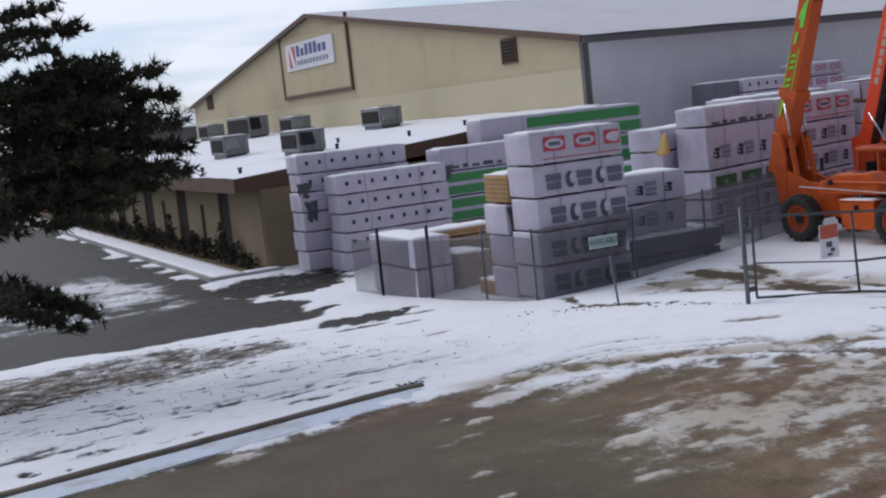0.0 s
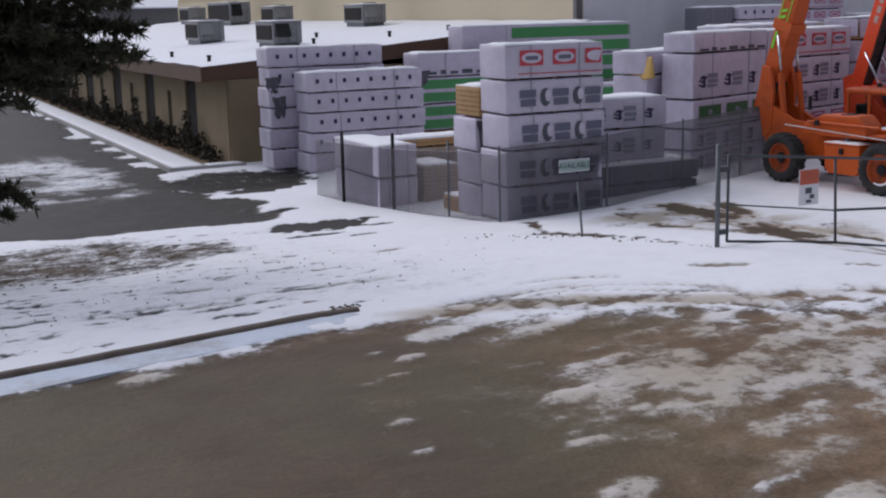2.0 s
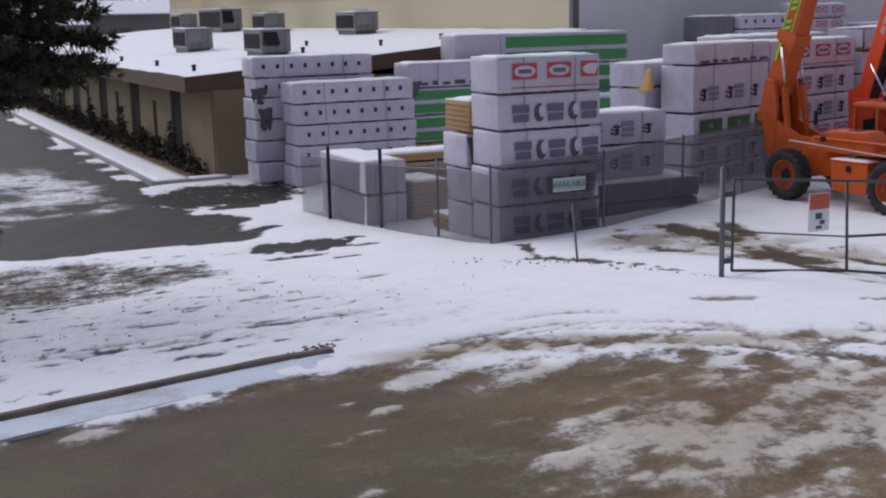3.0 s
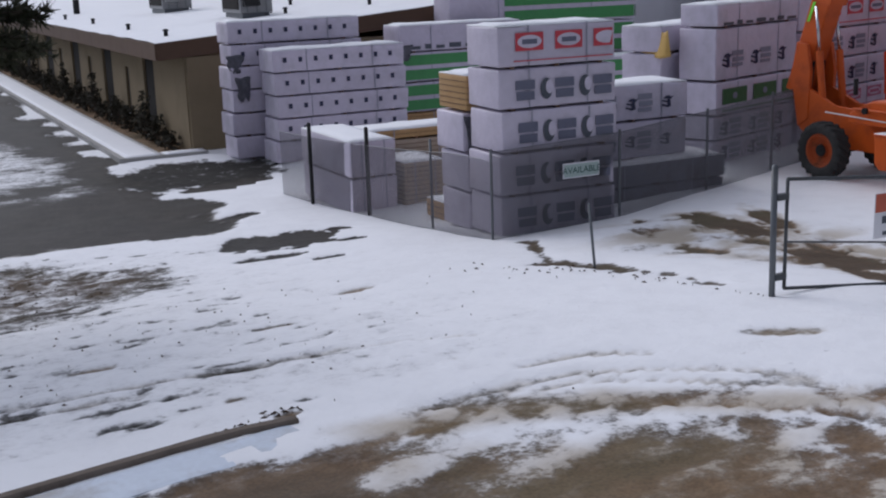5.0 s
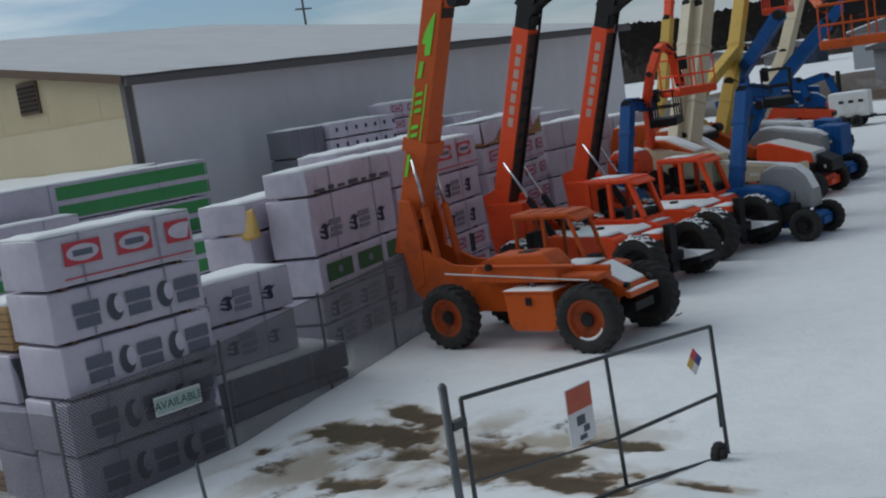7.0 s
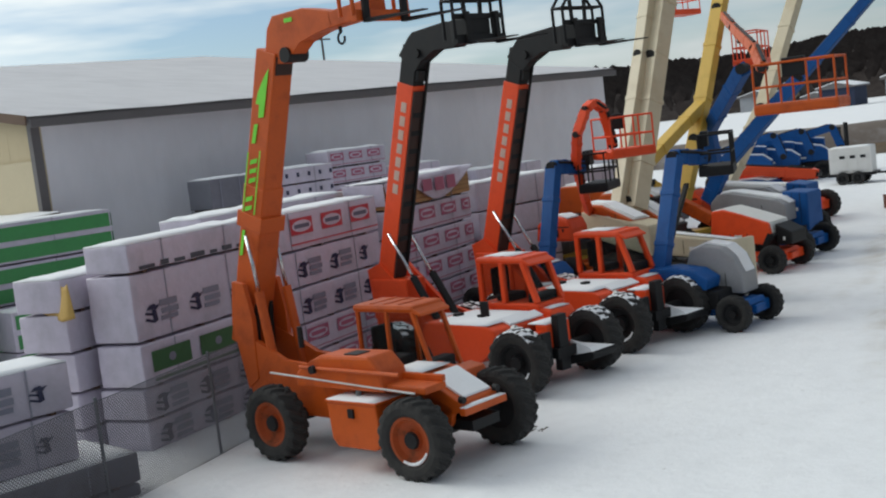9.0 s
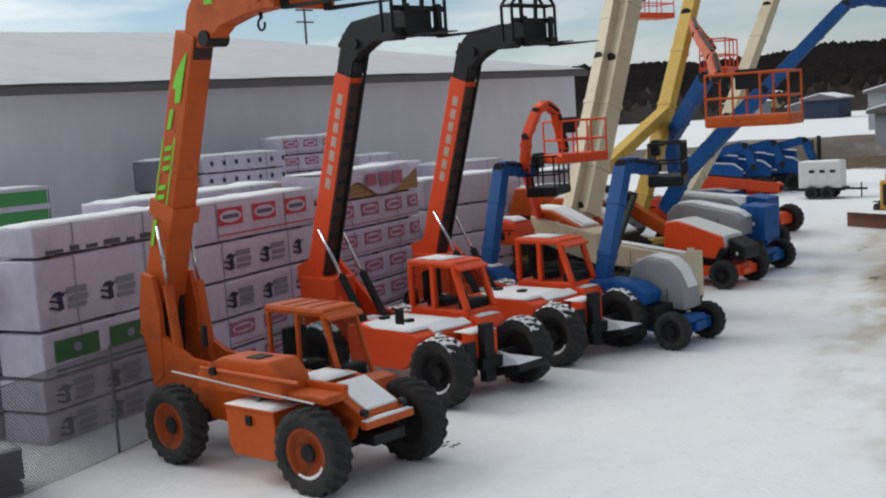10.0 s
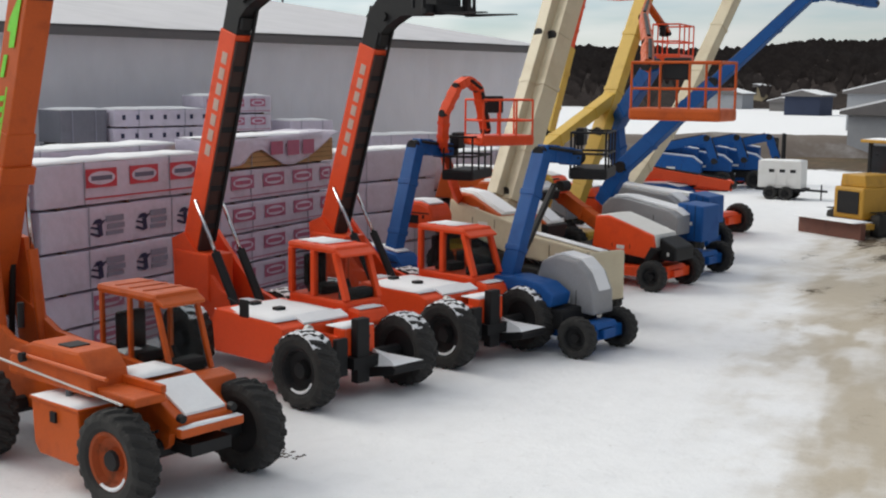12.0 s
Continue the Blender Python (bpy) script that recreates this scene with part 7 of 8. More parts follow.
def forklift():
    m = set_in_yard(thing("forklift", "small red forklift with dark cage, far in yard", "forklift", (80.6, 42.9, 0.05), 30))
    part("body", one(prism, [(-1.2, 0.3), (-1.2, 1.0), (0.4, 1.1), (1.3, 1.35), (1.4, 0.4)], -0.6, 0.6, 0.06), RED_ORANGE, m)
    for x in (-0.55, 0.55):
        for y in (-1.0, 0.6):
            part("post", one(box, x - 0.04, x + 0.04, y - 0.04, y + 0.04, 1.0, 2.5), BLACK, m)
        part("mast", one(box, x * 0.6 - 0.05, x * 0.6 + 0.05, -1.45, -1.3, 0.1, 2.8), BLACK, m)
    part("cage_roof", one(box, -0.6, 0.6, -1.05, 0.65, 2.5, 2.58), BLACK, m)
    for x, s in ((-0.55, -1), (0.55, 1)):
        wheel(m, x, -0.9, 0.38, 0.38, 0.25, RED_ORANGE, s, 12)
        wheel(m, x, 0.9, 0.32, 0.32, 0.22, RED_ORANGE, s, 12)


forklift()


def light_trailer():
    m = set_in_yard(thing("generator_trailer", "white generator on a dark towable trailer", "generator", (73.6, 38.2, 0.05), -80))
    part("frame", one(box, -1.15, 1.15, -0.6, 0.6, 0.42, 0.56, 0.02), BLACK, m)
    c = part("canopy", one(box, -1.05, 1.0, -0.58, 0.58, 0.56, 1.85, 0.05), WHITE_PAINT, m, "white sheet-metal canopy")
    for x in (-0.6, -0.1, 0.4):
        part("door_panel", one(box, x, x + 0.42, -0.602, -0.585, 0.7, 1.55, 0.006), WHITE_PAINT, c)
        part("louvre", one(box, x + 0.08, x + 0.34, -0.615, -0.604, 1.3, 1.45), BLACK, c)
    part("drawbar", one(beam, (1.1, 0, 0.48), (2.1, 0, 0.45), 0.1, 0.1), BLACK, m)
    part("jack", one(tube, (1.8, 0.1, 0.0), (1.8, 0.1, 0.75), 0.035, 8), BLACK, m)
    for y, s in ((-0.72, -1), (0.72, 1)):
        for x in (-0.4, 0.35):
            h = wheel(m, x, y, 0.33, 0.33, 0.2, BLACK, -1, 12)
            h.matrix_local = pose(x, y, 0.33, 0, 0, 90 if s < 0 else -90)
    snow_cap(c, -1.0, 0.95, -0.54, 0.54, 1.85, 0.05, 3)


light_trailer()


def yellow_tractor():
    """Yellow crawler with a wide front blade."""
    m = set_in_yard(thing("yellow_crawler", "worn yellow crawler tractor with wide snowy blade", "crawler", (63.6, 29.8, 0.05), -22))
    b = part("blade", one(prism, [(-1.5, 0.0), (-1.5, 0.62), (1.5, 0.62), (1.5, 0.0)], -2.6, -2.35, 0.03), material("rusty_blade", (0.16, 0.06, 0.04), 0.7, worn=(0.10, 0.05, 0.04), wear=0.6, grain=3, fine=25), m, "rust-red steel blade")
    snow_cap(m, -2.9, -2.0, -1.45, 1.45, 0.62, 0.06, 4)
    part("push_frame", one(box, -2.35, -1.2, -1.1, 1.1, 0.3, 0.5, 0.02), ROLLER_YELLOW, m)
    part("body", one(box, -1.7, 1.2, -0.7, 0.7, 0.6, 1.75, 0.08), ROLLER_YELLOW, m)
    part("hood", one(prism, [(-0.62, 1.75), (-0.55, 2.2), (0.55, 2.2), (0.62, 1.75)], -1.5, -0.1, 0.05), ROLLER_YELLOW, m)
    part("grille", one(box, -1.73, -1.703, -0.5, 0.5, 0.8, 1.6), BLACK, m)
    for y in (-0.62, 0.62):
        part("post", one(box, -0.1, 0.02, y - 0.06, y + 0.06, 1.7, 3.3), BLACK, m)
        part("post", one(box, 1.0, 1.12, y - 0.06, y + 0.06, 1.7, 3.3), BLACK, m)
    part("windscreen", one(box, -0.07, -0.05, -0.55, 0.55, 2.2, 3.2), DARK_GLASS, m)
    part("canopy", one(box, -0.35, 1.3, -0.85, 0.85, 3.3, 3.42, 0.03), ROLLER_YELLOW, m)
    snow_cap(m, -0.3, 1.25, -0.8, 0.8, 3.42, 0.06, 6)
    for y in (-1.05, 1.05):
        t = part("track", one(box, -1.5, 1.5, y - 0.25, y + 0.25, 0.0, 0.85, 0.2), RUBBER, m)
        for k in range(9):
            part("track_pad", one(box, -1.4 + k * 0.33, -1.22 + k * 0.33, y - 0.27, y + 0.27, 0.86, 0.9), BLACK, t)


yellow_tractor()

# ---- gate and fence line ----
GATE_STEEL = material("dull_gate_pipe", (0.07, 0.075, 0.08), 0.55, metal=0.3, worn=(0.05, 0.04, 0.035), grain=5, fine=30, bump=0.1)


def gate():
    g = thing("yard_gate", "sagging galvanised pipe gate standing open in snow", "gate", (0, 0, 0))
    tl, tr, bl, br = (19.36, 21.2, 2.22), (23.88, 21.2, 1.80), (19.36, 21.2, 0.78), (23.96, 21.2, 0.14)
    tm, bmid = (21.7, 21.2, 2.0), (21.78, 21.2, 0.50)
    ml, mid, mr = (19.36, 21.2, 1.40), (21.72, 21.2, 1.08), (23.92, 21.2, 0.94)
    for a, b, r in ((tl, tr, 0.024), (tl, bl, 0.024), (tr, br, 0.027), (bl, bmid, 0.024), (bmid, br, 0.024), (tm, bmid, 0.024), (mid, mr, 0.024)):
        part("pipe", one(tube, a, b, r, 10), GATE_STEEL, g, smooth=True)
    part("brace_wire", one(tube, ml, mid, 0.014, 6), GATE_STEEL, g)
    part("latch_bar", one(tube, (23.82, 21.17, 0.98), (23.82, 21.17, 0.55), 0.022, 8), GATE_STEEL, g)
    for z in (2.0, 0.95):
        part("hinge", one(box, 19.18, 19.36, 21.16, 21.24, z - 0.04, z + 0.04), GATE_STEEL, g)
    w = new("gate_wheel")
    w.parent = g
    w.matrix_local = pose(23.62, 21.12, 0.28, 0, 0, 90)
    tyre(w, 0.15, 0.09, 10, "small black gate tyre")
    part("hub", one(tube, (-0.04, 0, 0), (0.04, 0, 0), 0.07, 10), BLACK, w)
    s = part("sign", one(box, 20.86, 21.30, 21.155, 21.166, 1.24, 1.86), SIGN_WHITE, g, "white warning plate with red head")
    part("sign_head", one(box, 20.87, 21.29, 21.149, 21.153, 1.60, 1.85), material("sign_red", (0.50, 0.10, 0.05), 0.5, bump=0), s)
    bm = bmesh.new()
    box(bm, 21.00, 21.14, 21.149, 21.153, 1.44, 1.54)
    box(bm, 21.10, 21.20, 21.149, 21.153, 1.35, 1.42)
    box(bm, 21.02, 21.14, 21.149, 21.153, 1.28, 1.33)
    part("sign_bars", bm, INK_DARK, s, "unreadable dark wording as bars")
    d = thing("placard", "small four-coloured diamond placard hung on the gate", "placard", (23.36, 21.15, 1.50))
    for (u, v), mat in (((0, 0.085), INK_RED), ((0.085, 0), YELLOW), ((-0.085, 0), SIGN_BLUE), ((0, -0.085), SIGN_WHITE)):
        bm = bmesh.new()
        prism(bm, [(u, v + 0.082), (u + 0.082, v), (u, v - 0.082), (u - 0.082, v)], -0.004, 0.004)
        q = part("quarter", bm, mat, d)
        q.rotation_euler = (0, 0, radians(90))
    return g


gate()


def fence_post(x, y, h, r=0.035, lean=(0, 0), mat=None, label="galvanised fence post standing in snow"):
    z = gz(x, y)
    p = part("fence_post", one(tube, (x, y, z - 0.2), (x + lean[0], y + lean[1], z + h), r, 10), mat or GALV, smooth=True)
    part("cap", one(tube, (x + lean[0], y + lean[1], z + h), (x + lean[0], y + lean[1], z + h + 0.04), r * 1.15, 10, r * 0.5), mat or GALV, p)
    return tagged(p, label, "fence post", "fence posts")


fence_post(19.16, 21.2, 1.70, 0.042, (0.0, 0.02), None, "thick steel gate post with rounded cap")
fence_post(18.8, 24.7, 1.0, 0.022, (-0.12, 0.0))
fence_post(19.2, 31.2, 1.85, 0.028)
fence_post(19.02, 34.05, 2.0, 0.048, (0, 0), BLACK, "thick dark fence post before the plywood packs")
fence_post(18.66, 36.7, 1.95, 0.048, (0, 0), BLACK, "thick dark fence post before the plywood packs")


NETTING = material("weathered_wire", (0.16, 0.155, 0.17), 0.7, metal=0.2, worn=(0.10, 0.075, 0.055), wear=0.5, grain=2, fine=20, bump=0)


def chain_link(path, height, pitch=0.055, wire=0.0055, rise=0.0, posts=True):
    """Chain-link netting hung along a path (x, y): slanted crossing wires, a top wire and a bottom wire, with line posts."""
    pts = curve_points(path, pitch)
    f = thing("chain_link_fence", "weathered chain-link fence before the stacked lumber", "fence", (0, 0, 0))
    zs = [gz(x, y) + 0.02 for x, y in pts]
    for k in range(len(zs)):
        lo, hi = max(0, k - 30), min(len(zs), k + 30)
        zs[k] = sum(zs[lo:hi]) / (hi - lo)
    tops = [height + rise * k / len(pts) for k in range(len(pts))]
    vs, fs = [], []

    def wire_run(a, b):
        d = (b - a).normalized()
        n = Vector((d.y, -d.x, 0))
        n = n.normalized() if n.length > 1e-4 else Vector((1, 0, 0))
        u = d.cross(n)
        q = len(vs)
        for e in (a, b):
            for k in range(3):
                c = 2.0944 * k
                vs.append(tuple(e + (n * math.cos(c) + u * math.sin(c)) * wire))
        for k in range(3):
            k2 = (k + 1) % 3
            fs.append((q + k, q + k2, q + 3 + k2, q + 3 + k))

    span_n = int(height / pitch)
    for k in range(len(pts)):
        for s in (1, -1):
            j = k + s * span_n
            if 0 <= j < len(pts):
                wire_run(Vector((pts[k][0], pts[k][1], zs[k])), Vector((pts[j][0], pts[j][1], zs[j] + tops[j])))
            else:
                edge = len(pts) - 1 if s > 0 else 0
                t = abs(edge - k) / span_n
                wire_run(Vector((pts[k][0], pts[k][1], zs[k])), Vector((pts[edge][0], pts[edge][1], zs[edge] + tops[edge] * t)))
                wire_run(Vector((pts[k][0], pts[k][1], zs[k] + tops[k])), Vector((pts[edge][0], pts[edge][1], zs[edge] + tops[edge] * (1 - t))))
    tagged(raw("netting", vs, fs, NETTING, f), "dull grey wire netting", kind="stuff")
    step = int(3.0 / pitch)
    for k in (list(range(0, len(pts), step)) + [len(pts) - 1]) if posts else ():
        x, y = pts[k]
        part("post", one(tube, (x, y + 0.03, zs[k] - 0.2), (x, y + 0.03, zs[k] + tops[k] + 0.05), 0.028, 8), GALV, f)
    for high in (0, 1):
        bm = bmesh.new()
        for k in range(0, len(pts) - 6, 6):
            tube(bm, (*pts[k], zs[k] + (tops[k] if high else 0.02)), (*pts[k + 6], zs[k + 6] + (tops[k + 6] if high else 0.02)), 0.006, 4)
        part("tension_wire", bm, GALV, f)
    return f


chain_link([(19.25, 28.75), (22.3, 28.95), (25.7, 30.0), (28.6, 31.2), (30.2, 31.8)], 1.65, 0.055, 0.0066, 0.18)
chain_link([(18.5, 38.4), (18.66, 36.8), (19.0, 34.0), (19.15, 31.1), (19.25, 28.85)], 1.6, 0.055, 0.0042, 0.0, False)


def litter(name, label, category, spots, n, size, mat, seed, kind="stuff"):
    """Short stalks and crumbs strewn along the ground."""
    rnd = random.Random(seed)
    vs, fs = [], []
    for _ in range(n):
        k = rnd.randrange(len(spots) - 1)
        t = rnd.random()
        x = spots[k][0] + (spots[k + 1][0] - spots[k][0]) * t + rnd.gauss(0, spots[k][2])
        y = spots[k][1] + (spots[k + 1][1] - spots[k][1]) * t + rnd.gauss(0, spots[k][2])
        z = gz(x, y) + 0.03
        a, L, h = rnd.uniform(0, 6.28), rnd.uniform(0.4, 1.0) * size, rnd.uniform(0.04, 0.22) * size
        dx, dy = math.cos(a) * L, math.sin(a) * L
        q = len(vs)
        vs += [(x - dx, y - dy, z - 0.02), (x + dx, y + dy, z - 0.02), (x + dy * 0.35, y - dx * 0.35, z - 0.02), (x, y, z + h)]
        fs += [(q, q + 1, q + 3), (q + 1, q + 2, q + 3), (q + 2, q, q + 3)]
    return tagged(raw(name, vs, fs, mat), label, category, kind=kind)


STUBBLE = material("dead_stubble", (0.09, 0.06, 0.04), 0.95, grain=3, fine=20, bump=0)
litter("weed_line", "dead weeds along the fallen fence line", "weeds", [(17.6, 26.4, 0.10), (18.0, 25.2, 0.12), (18.6, 24.6, 0.10), (18.75, 23.4, 0.07), (18.95, 22.2, 0.05), (19.15, 21.3, 0.05)], 28, 0.05, STUBBLE, 5)
litter("weed_clump", "dark dead weeds in snow by the stacks", "weeds", [(17.5, 26.5, 0.22), (18.1, 25.0, 0.22), (18.5, 24.7, 0.1)], 26, 0.06, STUBBLE, 6)
litter("kerb_litter", "leaf litter caught at the kerb end", "leaf litter", [(11.6, 20.3, 0.05), (12.2, 20.6, 0.10), (12.35, 20.5, 0.06)], 30, 0.05, STUBBLE, 7)
litter("grass_stubble", "dry grass poking through the verge snow", "grass", [(5.5, 26.5, 0.9), (8.2, 28.4, 1.3), (11.8, 30.6, 1.0)], 220, 0.05, STUBBLE, 8)
litter("snow_scuffs", "scattered dark crumbs on the snow", "debris", [(7.5, 22.2, 0.7), (10.5, 24.0, 1.1), (13.0, 25.5, 1.2), (15.0, 23.0, 1.4), (12.6, 21.6, 0.6)], 120, 0.032, STUBBLE, 9)
litter("yard_crumbs", "small dark crumbs on the yard snow", "debris", [(31.19, 26.9, 0.08), (31.17, 26.66, 0.10), (31.2, 26.35, 0.09)], 34, 0.075, STUBBLE, 10)


# ---- pine beside the drive ----
def pine(x, y, height, seed):
    """Open pine: named boughs towards the drive, shorter random ones elsewhere."""
    rnd = random.Random(seed)
    t = thing("pine_tree", "dark green pine with drooping open boughs", "pine tree", (x, y, gz(x, y)))
    bm = bmesh.new()
    p = Vector((0, 0, -0.2))
    for k in range(8):
        q = Vector((0.12 * math.sin(k * 1.3), 0.12 * math.cos(k * 1.1), height * (k + 1) / 8))
        tube(bm, p, q, 0.2 * (1 - k / 9), 10, 0.2 * (1 - (k + 1) / 9))
        p = q
    part("trunk", bm, BARK, t, "rough grey-brown trunk", smooth=True)
    limbs = bmesh.new()
    vs, fs = [], []

    def tuft(c, axis, s):
        for _ in range(15):
            d = (axis * 0.8 + Vector((rnd.gauss(0, 1), rnd.gauss(0, 1), rnd.gauss(0.15, 0.9))).normalized()).normalized() * s * rnd.uniform(0.6, 1.15)
            w = Vector((rnd.gauss(0, 1), rnd.gauss(0, 1), rnd.gauss(0, 1))).normalized() * s * 0.13
            n = len(vs)
            vs.extend([tuple(c - w), tuple(c + w), tuple(c + d)])
            fs.append((n, n + 1, n + 2))

    def bough(z, tip, thick=0.05, full=1.0):
        base = Vector((0, 0, z))
        L = (tip - base).length
        ahead = (tip - base).normalized()
        across = ahead.cross(Vector((0, 0, 1))).normalized()
        mid = base.lerp(tip, 0.55) + Vector((0, 0, 0.07 * L))
        tube(limbs, base, mid, thick, 6, thick * 0.6)
        tube(limbs, mid, tip, thick * 0.6, 5, 0.008)
        for i in range(int(L * 5.5 * full)):
            f = 0.25 + 0.75 * rnd.random() ** 0.8
            c = base.lerp(mid, f / 0.55) if f < 0.55 else mid.lerp(tip, (f - 0.55) / 0.45)
            side = rnd.choice((-1, 1))
            tl = (0.28 * L * (1.12 - f) + 0.15) * rnd.uniform(0.5, 1.2)
            d = (across * side * rnd.uniform(0.5, 1.1) + ahead * rnd.uniform(0.5, 1.0) + Vector((0, 0, rnd.uniform(-0.25, 0.45)))).normalized()
            e = c + d * tl
            tube(limbs, c, e, 0.012, 4, 0.005)
            for j in range(max(2, int(tl * 7))):
                g = (j + 0.6) / max(2, int(tl * 7))
                tuft(c.lerp(e, g) + Vector((rnd.gauss(0, 0.04), rnd.gauss(0, 0.04), rnd.gauss(0, 0.05))), d, rnd.uniform(0.15, 0.26))

    # boughs over the verge: a high one, a broad middle mass, a low one
    for z, tx, ty, tz, full in ((5.2, 4.5, 0.3, 6.0, 1.0), (5.0, 4.8, 0.9, 5.5, 1.0), (4.6, 4.7, 0.2, 4.9, 1.1), (4.3, 5.0, 1.0, 4.4, 1.1), (5.3, 3.6, -0.2, 6.2, 1.0), (4.0, 5.0, 0.6, 3.9, 1.1), (6.3, 3.1, 0.5, 6.95, 1.1), (6.0, 2.4, -0.4, 6.5, 1.1), (6.5, 2.7, 0.9, 7.4, 0.9), (4.9, 3.9, 0.5, 5.85, 1.0), (4.7, 3.3, -0.5, 5.4, 1.1), (4.6, 4.3, 1.2, 5.2, 1.0), (4.2, 3.9, 0.2, 4.8, 1.2), (4.0, 3.1, -0.7, 4.4, 1.2), (3.6, 5.0, 2.0, 3.9, 0.9), (3.6, 4.2, 0.8, 4.05, 1.2), (3.5, 3.4, -0.4, 3.75, 1.2), (3.4, 4.5, 1.6, 3.7, 1.0), (3.3, 3.6, 0.5, 3.4, 1.2),
                                (3.1, 2.6, -0.8, 3.2, 1.0), (2.1, 2.6, 0.3, 1.45, 1.2), (1.9, 2.2, -0.5, 1.25, 1.1), (2.2, 1.9, 0.9, 1.8, 1.0), (1.8, 2.8, 1.0, 1.25, 0.8)):
        bough(z, Vector((tx, ty, tz)), 0.05, full * 2.4)
    z = 1.3
    while z < height - 0.3:
        for k in range(4):
            a = rnd.uniform(1.3, 5.4)
            L = 4.0 * (1.05 - z / height * 0.72) * rnd.uniform(0.6, 1.0)
            bough(z, Vector((math.cos(a) * L, math.sin(a) * L, z + L * rnd.uniform(-0.1, 0.2))), 0.045, 0.9)
        z += rnd.uniform(0.5, 0.75)
    part("branchwork", limbs, BARK, t)
    raw("needles", vs, fs, NEEDLES, t)
    return t


pine(6.6, 28.6, 8.6, 4)


def bare_tree(x, y, height, seed, name="bare_tree", label="leafless tree far off, fine dark twigs", spread=0.42, evergreen=False, dome=False):
    rnd = random.Random(seed)
    t = thing(name, label, "tree", (x, y, gz(x, y)), 0, "far trees")
    bm = bmesh.new()

    def grow(p, d, L, r, depth):
        q = p + d * L
        tube(bm, p, q, r, 5 if depth > 1 else 4, r * 0.65)
        if depth == 0:
            return
        for _ in range(3 if depth > 1 else 4):
            nd = (d + Vector((rnd.gauss(0, spread), rnd.gauss(0, spread), rnd.gauss(0.05, spread * 0.5)))).normalized()
            grow(q, nd, L * rnd.uniform(0.6, 0.8), r * 0.6, depth - 1)

    grow(Vector((0, 0, -0.5)), Vector((0, 0, 1)), height * 0.3, height * 0.022, 4)
    part("trunk", bm, TWIG, t)
    if evergreen:
        vs, fs = [], []
        for _ in range(1500 if dome else 700):
            u = rnd.random()
            rr = height * (0.52 * math.sqrt(1 - u * u) if dome else 0.24 * (1 - u)) * math.sqrt(rnd.random())
            a = rnd.uniform(0, 6.28)
            c = Vector((math.cos(a) * rr, math.sin(a) * rr, height * (0.25 + 0.75 * u)))
            for _k in range(2):
                n = len(vs)
                s = height * 0.035
                vs += [tuple(c + Vector((rnd.gauss(0, s), rnd.gauss(0, s), rnd.gauss(0, s)))) for _j in range(3)]
                fs.append((n, n + 1, n + 2))
        raw("crown", vs, fs, NEEDLES, t)
    return t


bare_tree(35.5, 200, 13, 11)
bare_tree(38.5, 205, 11, 12)
bare_tree(40.2, 199, 9.4, 15, "evergreen_tree", "broad dark evergreen clump beyond the far roofs", 0.3, True, True)
bare_tree(43.6, 203, 8.6, 16, "evergreen_tree", "low dark evergreen beyond the far roofs", 0.3, True, True)
bare_tree(33.0, 202, 8.2, 17)
bare_tree(47.0, 200, 12, 13, "evergreen_tree", "dark evergreen tree beyond the far roofs", 0.3, True)
bare_tree(51.8, 200, 15, 14)
bare_tree(55.0, 206, 13, 18)
for k, (x, y, h) in enumerate(((72, 128, 13), (84, 126, 15), (89, 130, 15), (94, 127, 16), (99, 131, 15), (104, 127, 15), (110, 132, 14), (66, 130, 12), (128, 136, 12))):
    bare_tree(*laid(YARD, x, y), h, 20 + k)


def utility_pole(x, y, h):
    p = part("utility_pole", one(tube, (x, y, -0.5), (x, y, h), 0.2, 10, 0.13), TWIG)
    tagged(p, "tall wooden utility pole behind the warehouse", "utility pole")
    for z in (h - 0.8, h - 2.2):
        part("crossarm", one(box, x - 1.3, x + 1.3, y - 0.1, y + 0.1, z, z + 0.18), TWIG, p)


utility_pole(*laid(YARD, 115.7, 120), 19.5)


# ---- distance ----
def far_shed(x0, x1, y0, y1, h, mat, label, windows=0):
    s = thing("far_shed", label, "building", (0, 0, 0), 0, "far buildings")
    if x0 > 100:
        set_in_yard(s)
    part("wall", one(box, x0, x1, y0, y1, -0.6, h), mat, s)
    mid, pitch = (y0 + y1) / 2, 0.13 * (y1 - y0)
    part("roof", one(prism, [(y0 - 0.5, h), (y0 - 0.5, h + 0.25), (mid, h + 0.25 + pitch), (y1 + 0.5, h + 0.25), (y1 + 0.5, h)], x0 - 0.5, x1 + 0.5), TRIM_DARK, s)
    part("roof_snow", one(prism, [(y0 - 0.45, h + 0.262), (y0 - 0.45, h + 0.42), (mid, h + 0.42 + pitch), (y1 + 0.45, h + 0.42), (y1 + 0.45, h + 0.262), (mid, h + 0.262 + pitch)], x0 - 0.45, x1 + 0.45), SNOW, s)
    for k in range(windows):
        xx = x0 + (k + 0.5) * (x1 - x0) / windows
        part("window", one(box, xx - 0.8, xx + 0.8, y0 - 0.06, y0 - 0.003, h * 0.35, h * 0.7), DARK_GLASS, s)


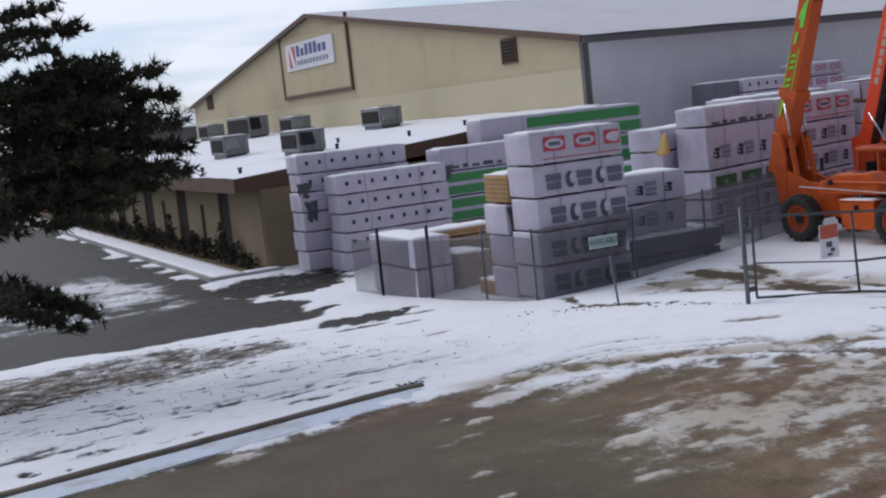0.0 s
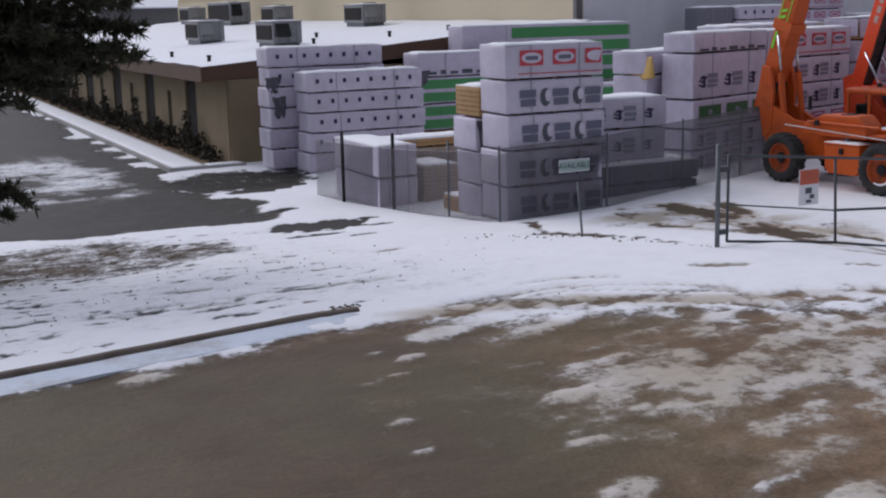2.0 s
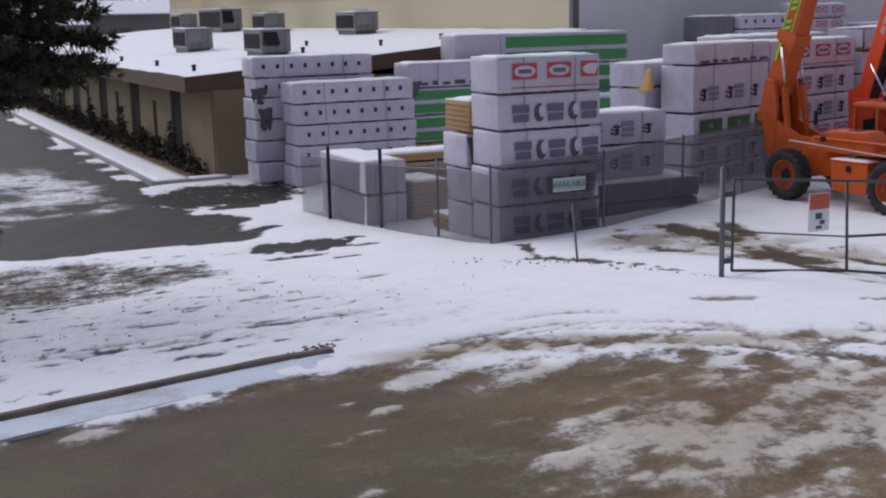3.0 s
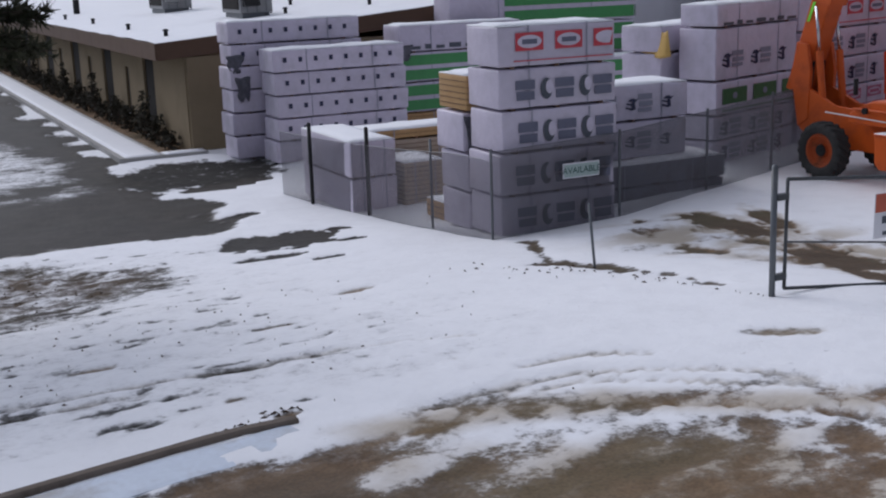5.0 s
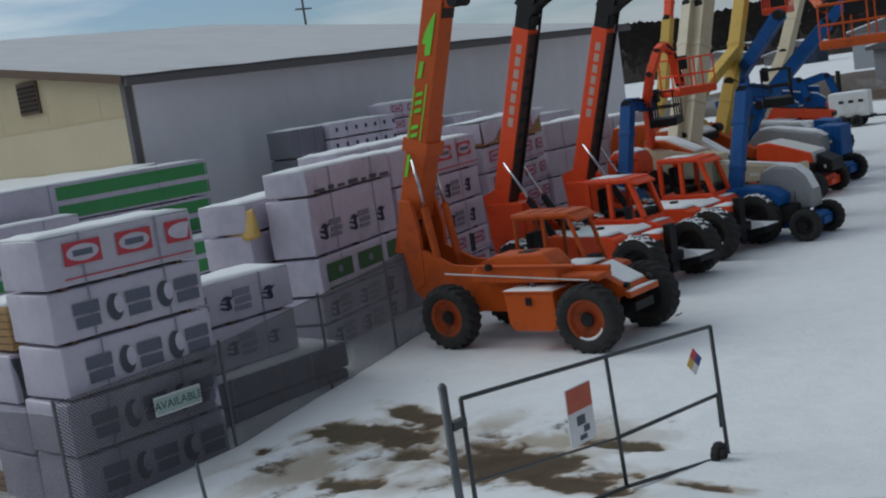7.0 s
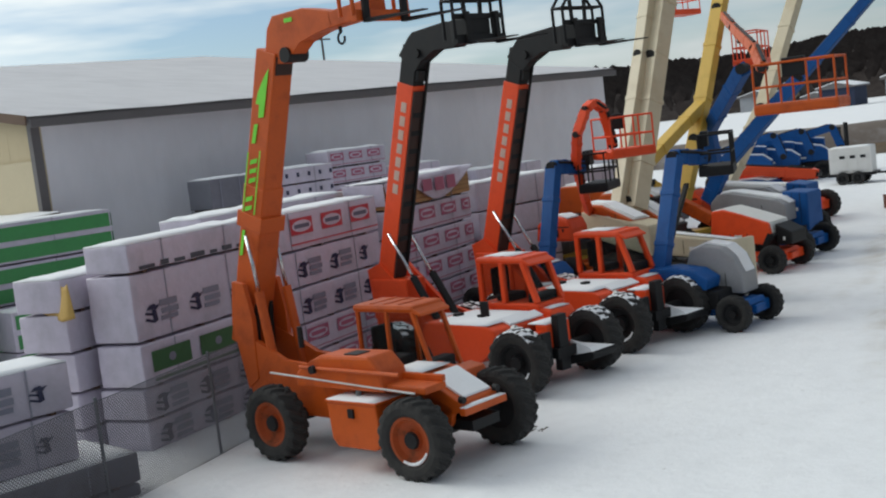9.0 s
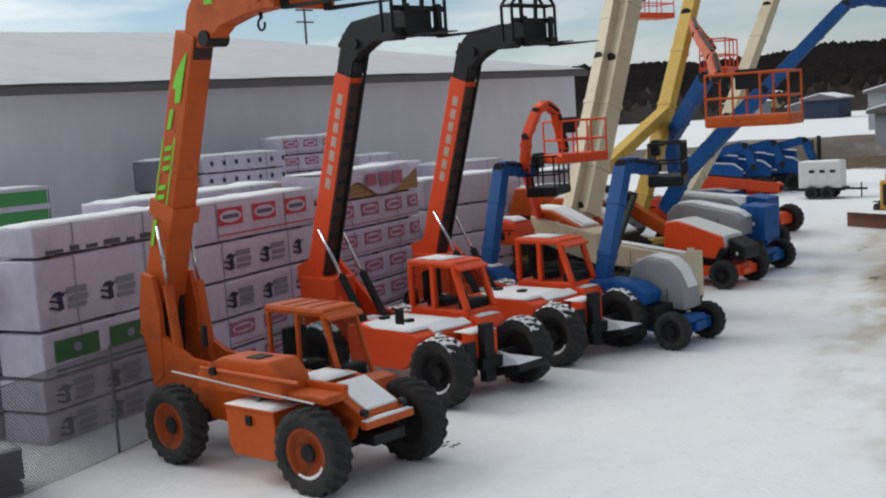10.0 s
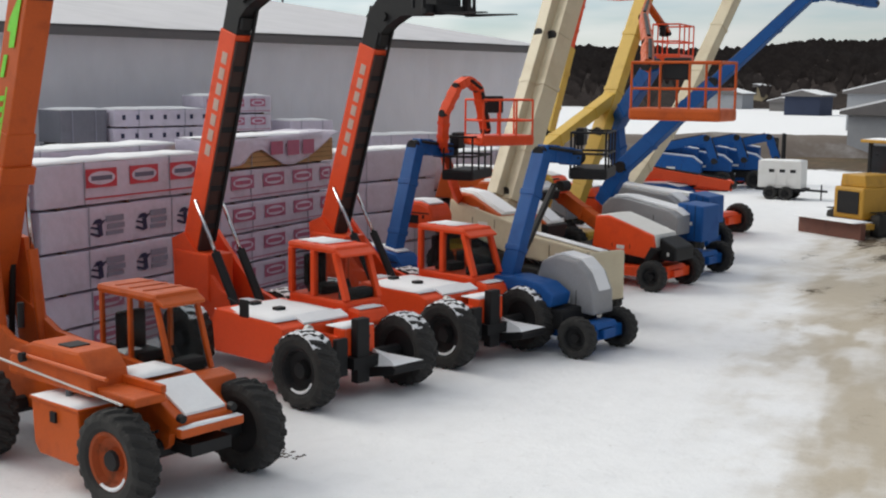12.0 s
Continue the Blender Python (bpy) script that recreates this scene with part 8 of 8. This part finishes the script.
far_shed(8, 33, 150, 165, 4.2, FAR_WALL, "low far building with snowy roof", 6)
far_shed(30, 66, 168, 182, 5.4, FAR_WALL, "long low far building with snowy roof", 8)
far_shed(10, 30, 185, 195, 6.0, FAR_WALL, "far building behind others, snowy roof", 4)
far_shed(110, 116, 41, 49.6, 3.3, FAR_GREY, "grey metal shed at the yard's end", 0)
far_shed(236, 242, 105, 112, 3.6, FAR_BLUE, "dark blue container building far off", 0)
far_shed(281, 287, 143, 152, 3.4, FAR_GREY, "low dark shed far off under snow", 0)
far_shed(296, 299, 145, 149, 5.2, STUCCO, "beige box-shaped hut far off", 0)
far_shed(268, 274, 124, 130, 2.0, FAR_WALL, "low dark shed with snowy top", 0)
far_shed(166, 171, 62, 72, 4.6, FAR_GREY, "tall grey shed beyond the yard", 0)


def bank():
    """Low bare earth bank closing the yard."""
    pts = [(92, 72), (100, 62), (110, 54), (116, 44), (120, 30), (122, 10)]
    vs, fs = [], []
    P2 = curve_points(pts, 2.0)
    prof = [(-4, -0.1), (-2.4, 0.9), (-0.8, 1.5), (0.8, 1.55), (2.6, 0.8), (4, -0.1)]
    for k, (x, y) in enumerate(P2):
        a, b = P2[max(k - 1, 0)], P2[min(k + 1, len(P2) - 1)]
        d = Vector((b[0] - a[0], b[1] - a[1])).normalized()
        for u, h in prof:
            n = 0.35 * noise.noise((x * 0.2 + u, y * 0.2, h))
            vs.append((x - d.y * u, y + d.x * u, 0.05 + h * (1 + n)))
    m = len(prof)
    for k in range(len(P2) - 1):
        for j in range(m - 1):
            a = k * m + j
            fs.append((a, a + 1, a + m + 1, a + m))
    mat = material("bare_earth", (0.16, 0.13, 0.11), 0.95, worn=(0.55, 0.55, 0.56), wear=0.5, grain=0.25, fine=3, bump=0.4)
    tagged(set_in_yard(raw("earth_bank", vs, fs, mat, None, True)), "low bare earth bank streaked with snow", "earth bank", kind="structure")


bank()


def wooded_hill():
    """Long dark ridge with a ragged treetop outline."""
    rnd = random.Random(77)
    vs, fs = [], []
    n, m = 240, 5
    for i in range(n + 1):
        a = radians(-40 + 78 * i / n)
        top = 18 * min(1.0, (n - i) / 30 + 0.72) + 4.0 * noise.noise((i * 0.03, 0, 2)) + 2.2 * noise.noise((i * 0.13, 5, 2))
        for j in range(m + 1):
            t = j / m
            R = 300 + 130 * t
            vs.append((20 + R * math.cos(a), 10 + R * math.sin(a), -0.5 + top * (t ** 0.45)))
    for i in range(n):
        for j in range(m):
            q = i * (m + 1) + j
            fs.append((q, q + m + 1, q + m + 2, q + 1))
    hill = set_in_yard(raw("wooded_hill", vs, fs, HILL, None, True))
    tagged(hill, "dark leafless wooded hill along the horizon", "hill", kind="structure")
    tv, tf = [], []
    for k in range(9000):
        a = radians(rnd.uniform(-40, 38))
        t = rnd.random() ** 0.7
        R = 300 + 130 * t
        i = (math.degrees(a) + 40) / 78 * n
        top = 18 * min(1.0, (n - i) / 30 + 0.72) + 4.0 * noise.noise((i * 0.03, 0, 2)) + 2.2 * noise.noise((i * 0.13, 5, 2))
        z = -0.5 + top * (t ** 0.45)
        x, y = 20 + R * math.cos(a), 10 + R * math.sin(a)
        h, w = rnd.uniform(1.6, 3.4), rnd.uniform(0.8, 2.0)
        dx, dy = -math.sin(a) * w, math.cos(a) * w
        q = len(tv)
        tv += [(x - dx * 0.3, y - dy * 0.3, z - 1), (x + dx * 0.3, y + dy * 0.3, z - 1), (x + dx, y + dy, z + h * 0.65), (x + dx * 0.2, y + dy * 0.2, z + h), (x - dx, y - dy, z + h * 0.6)]
        tf.append((q, q + 1, q + 2, q + 3, q + 4))
    tagged(set_in_yard(raw("far_woods", tv, tf, HILL)), "far leafless woods on the hill", "woods", kind="stuff")


wooded_hill()
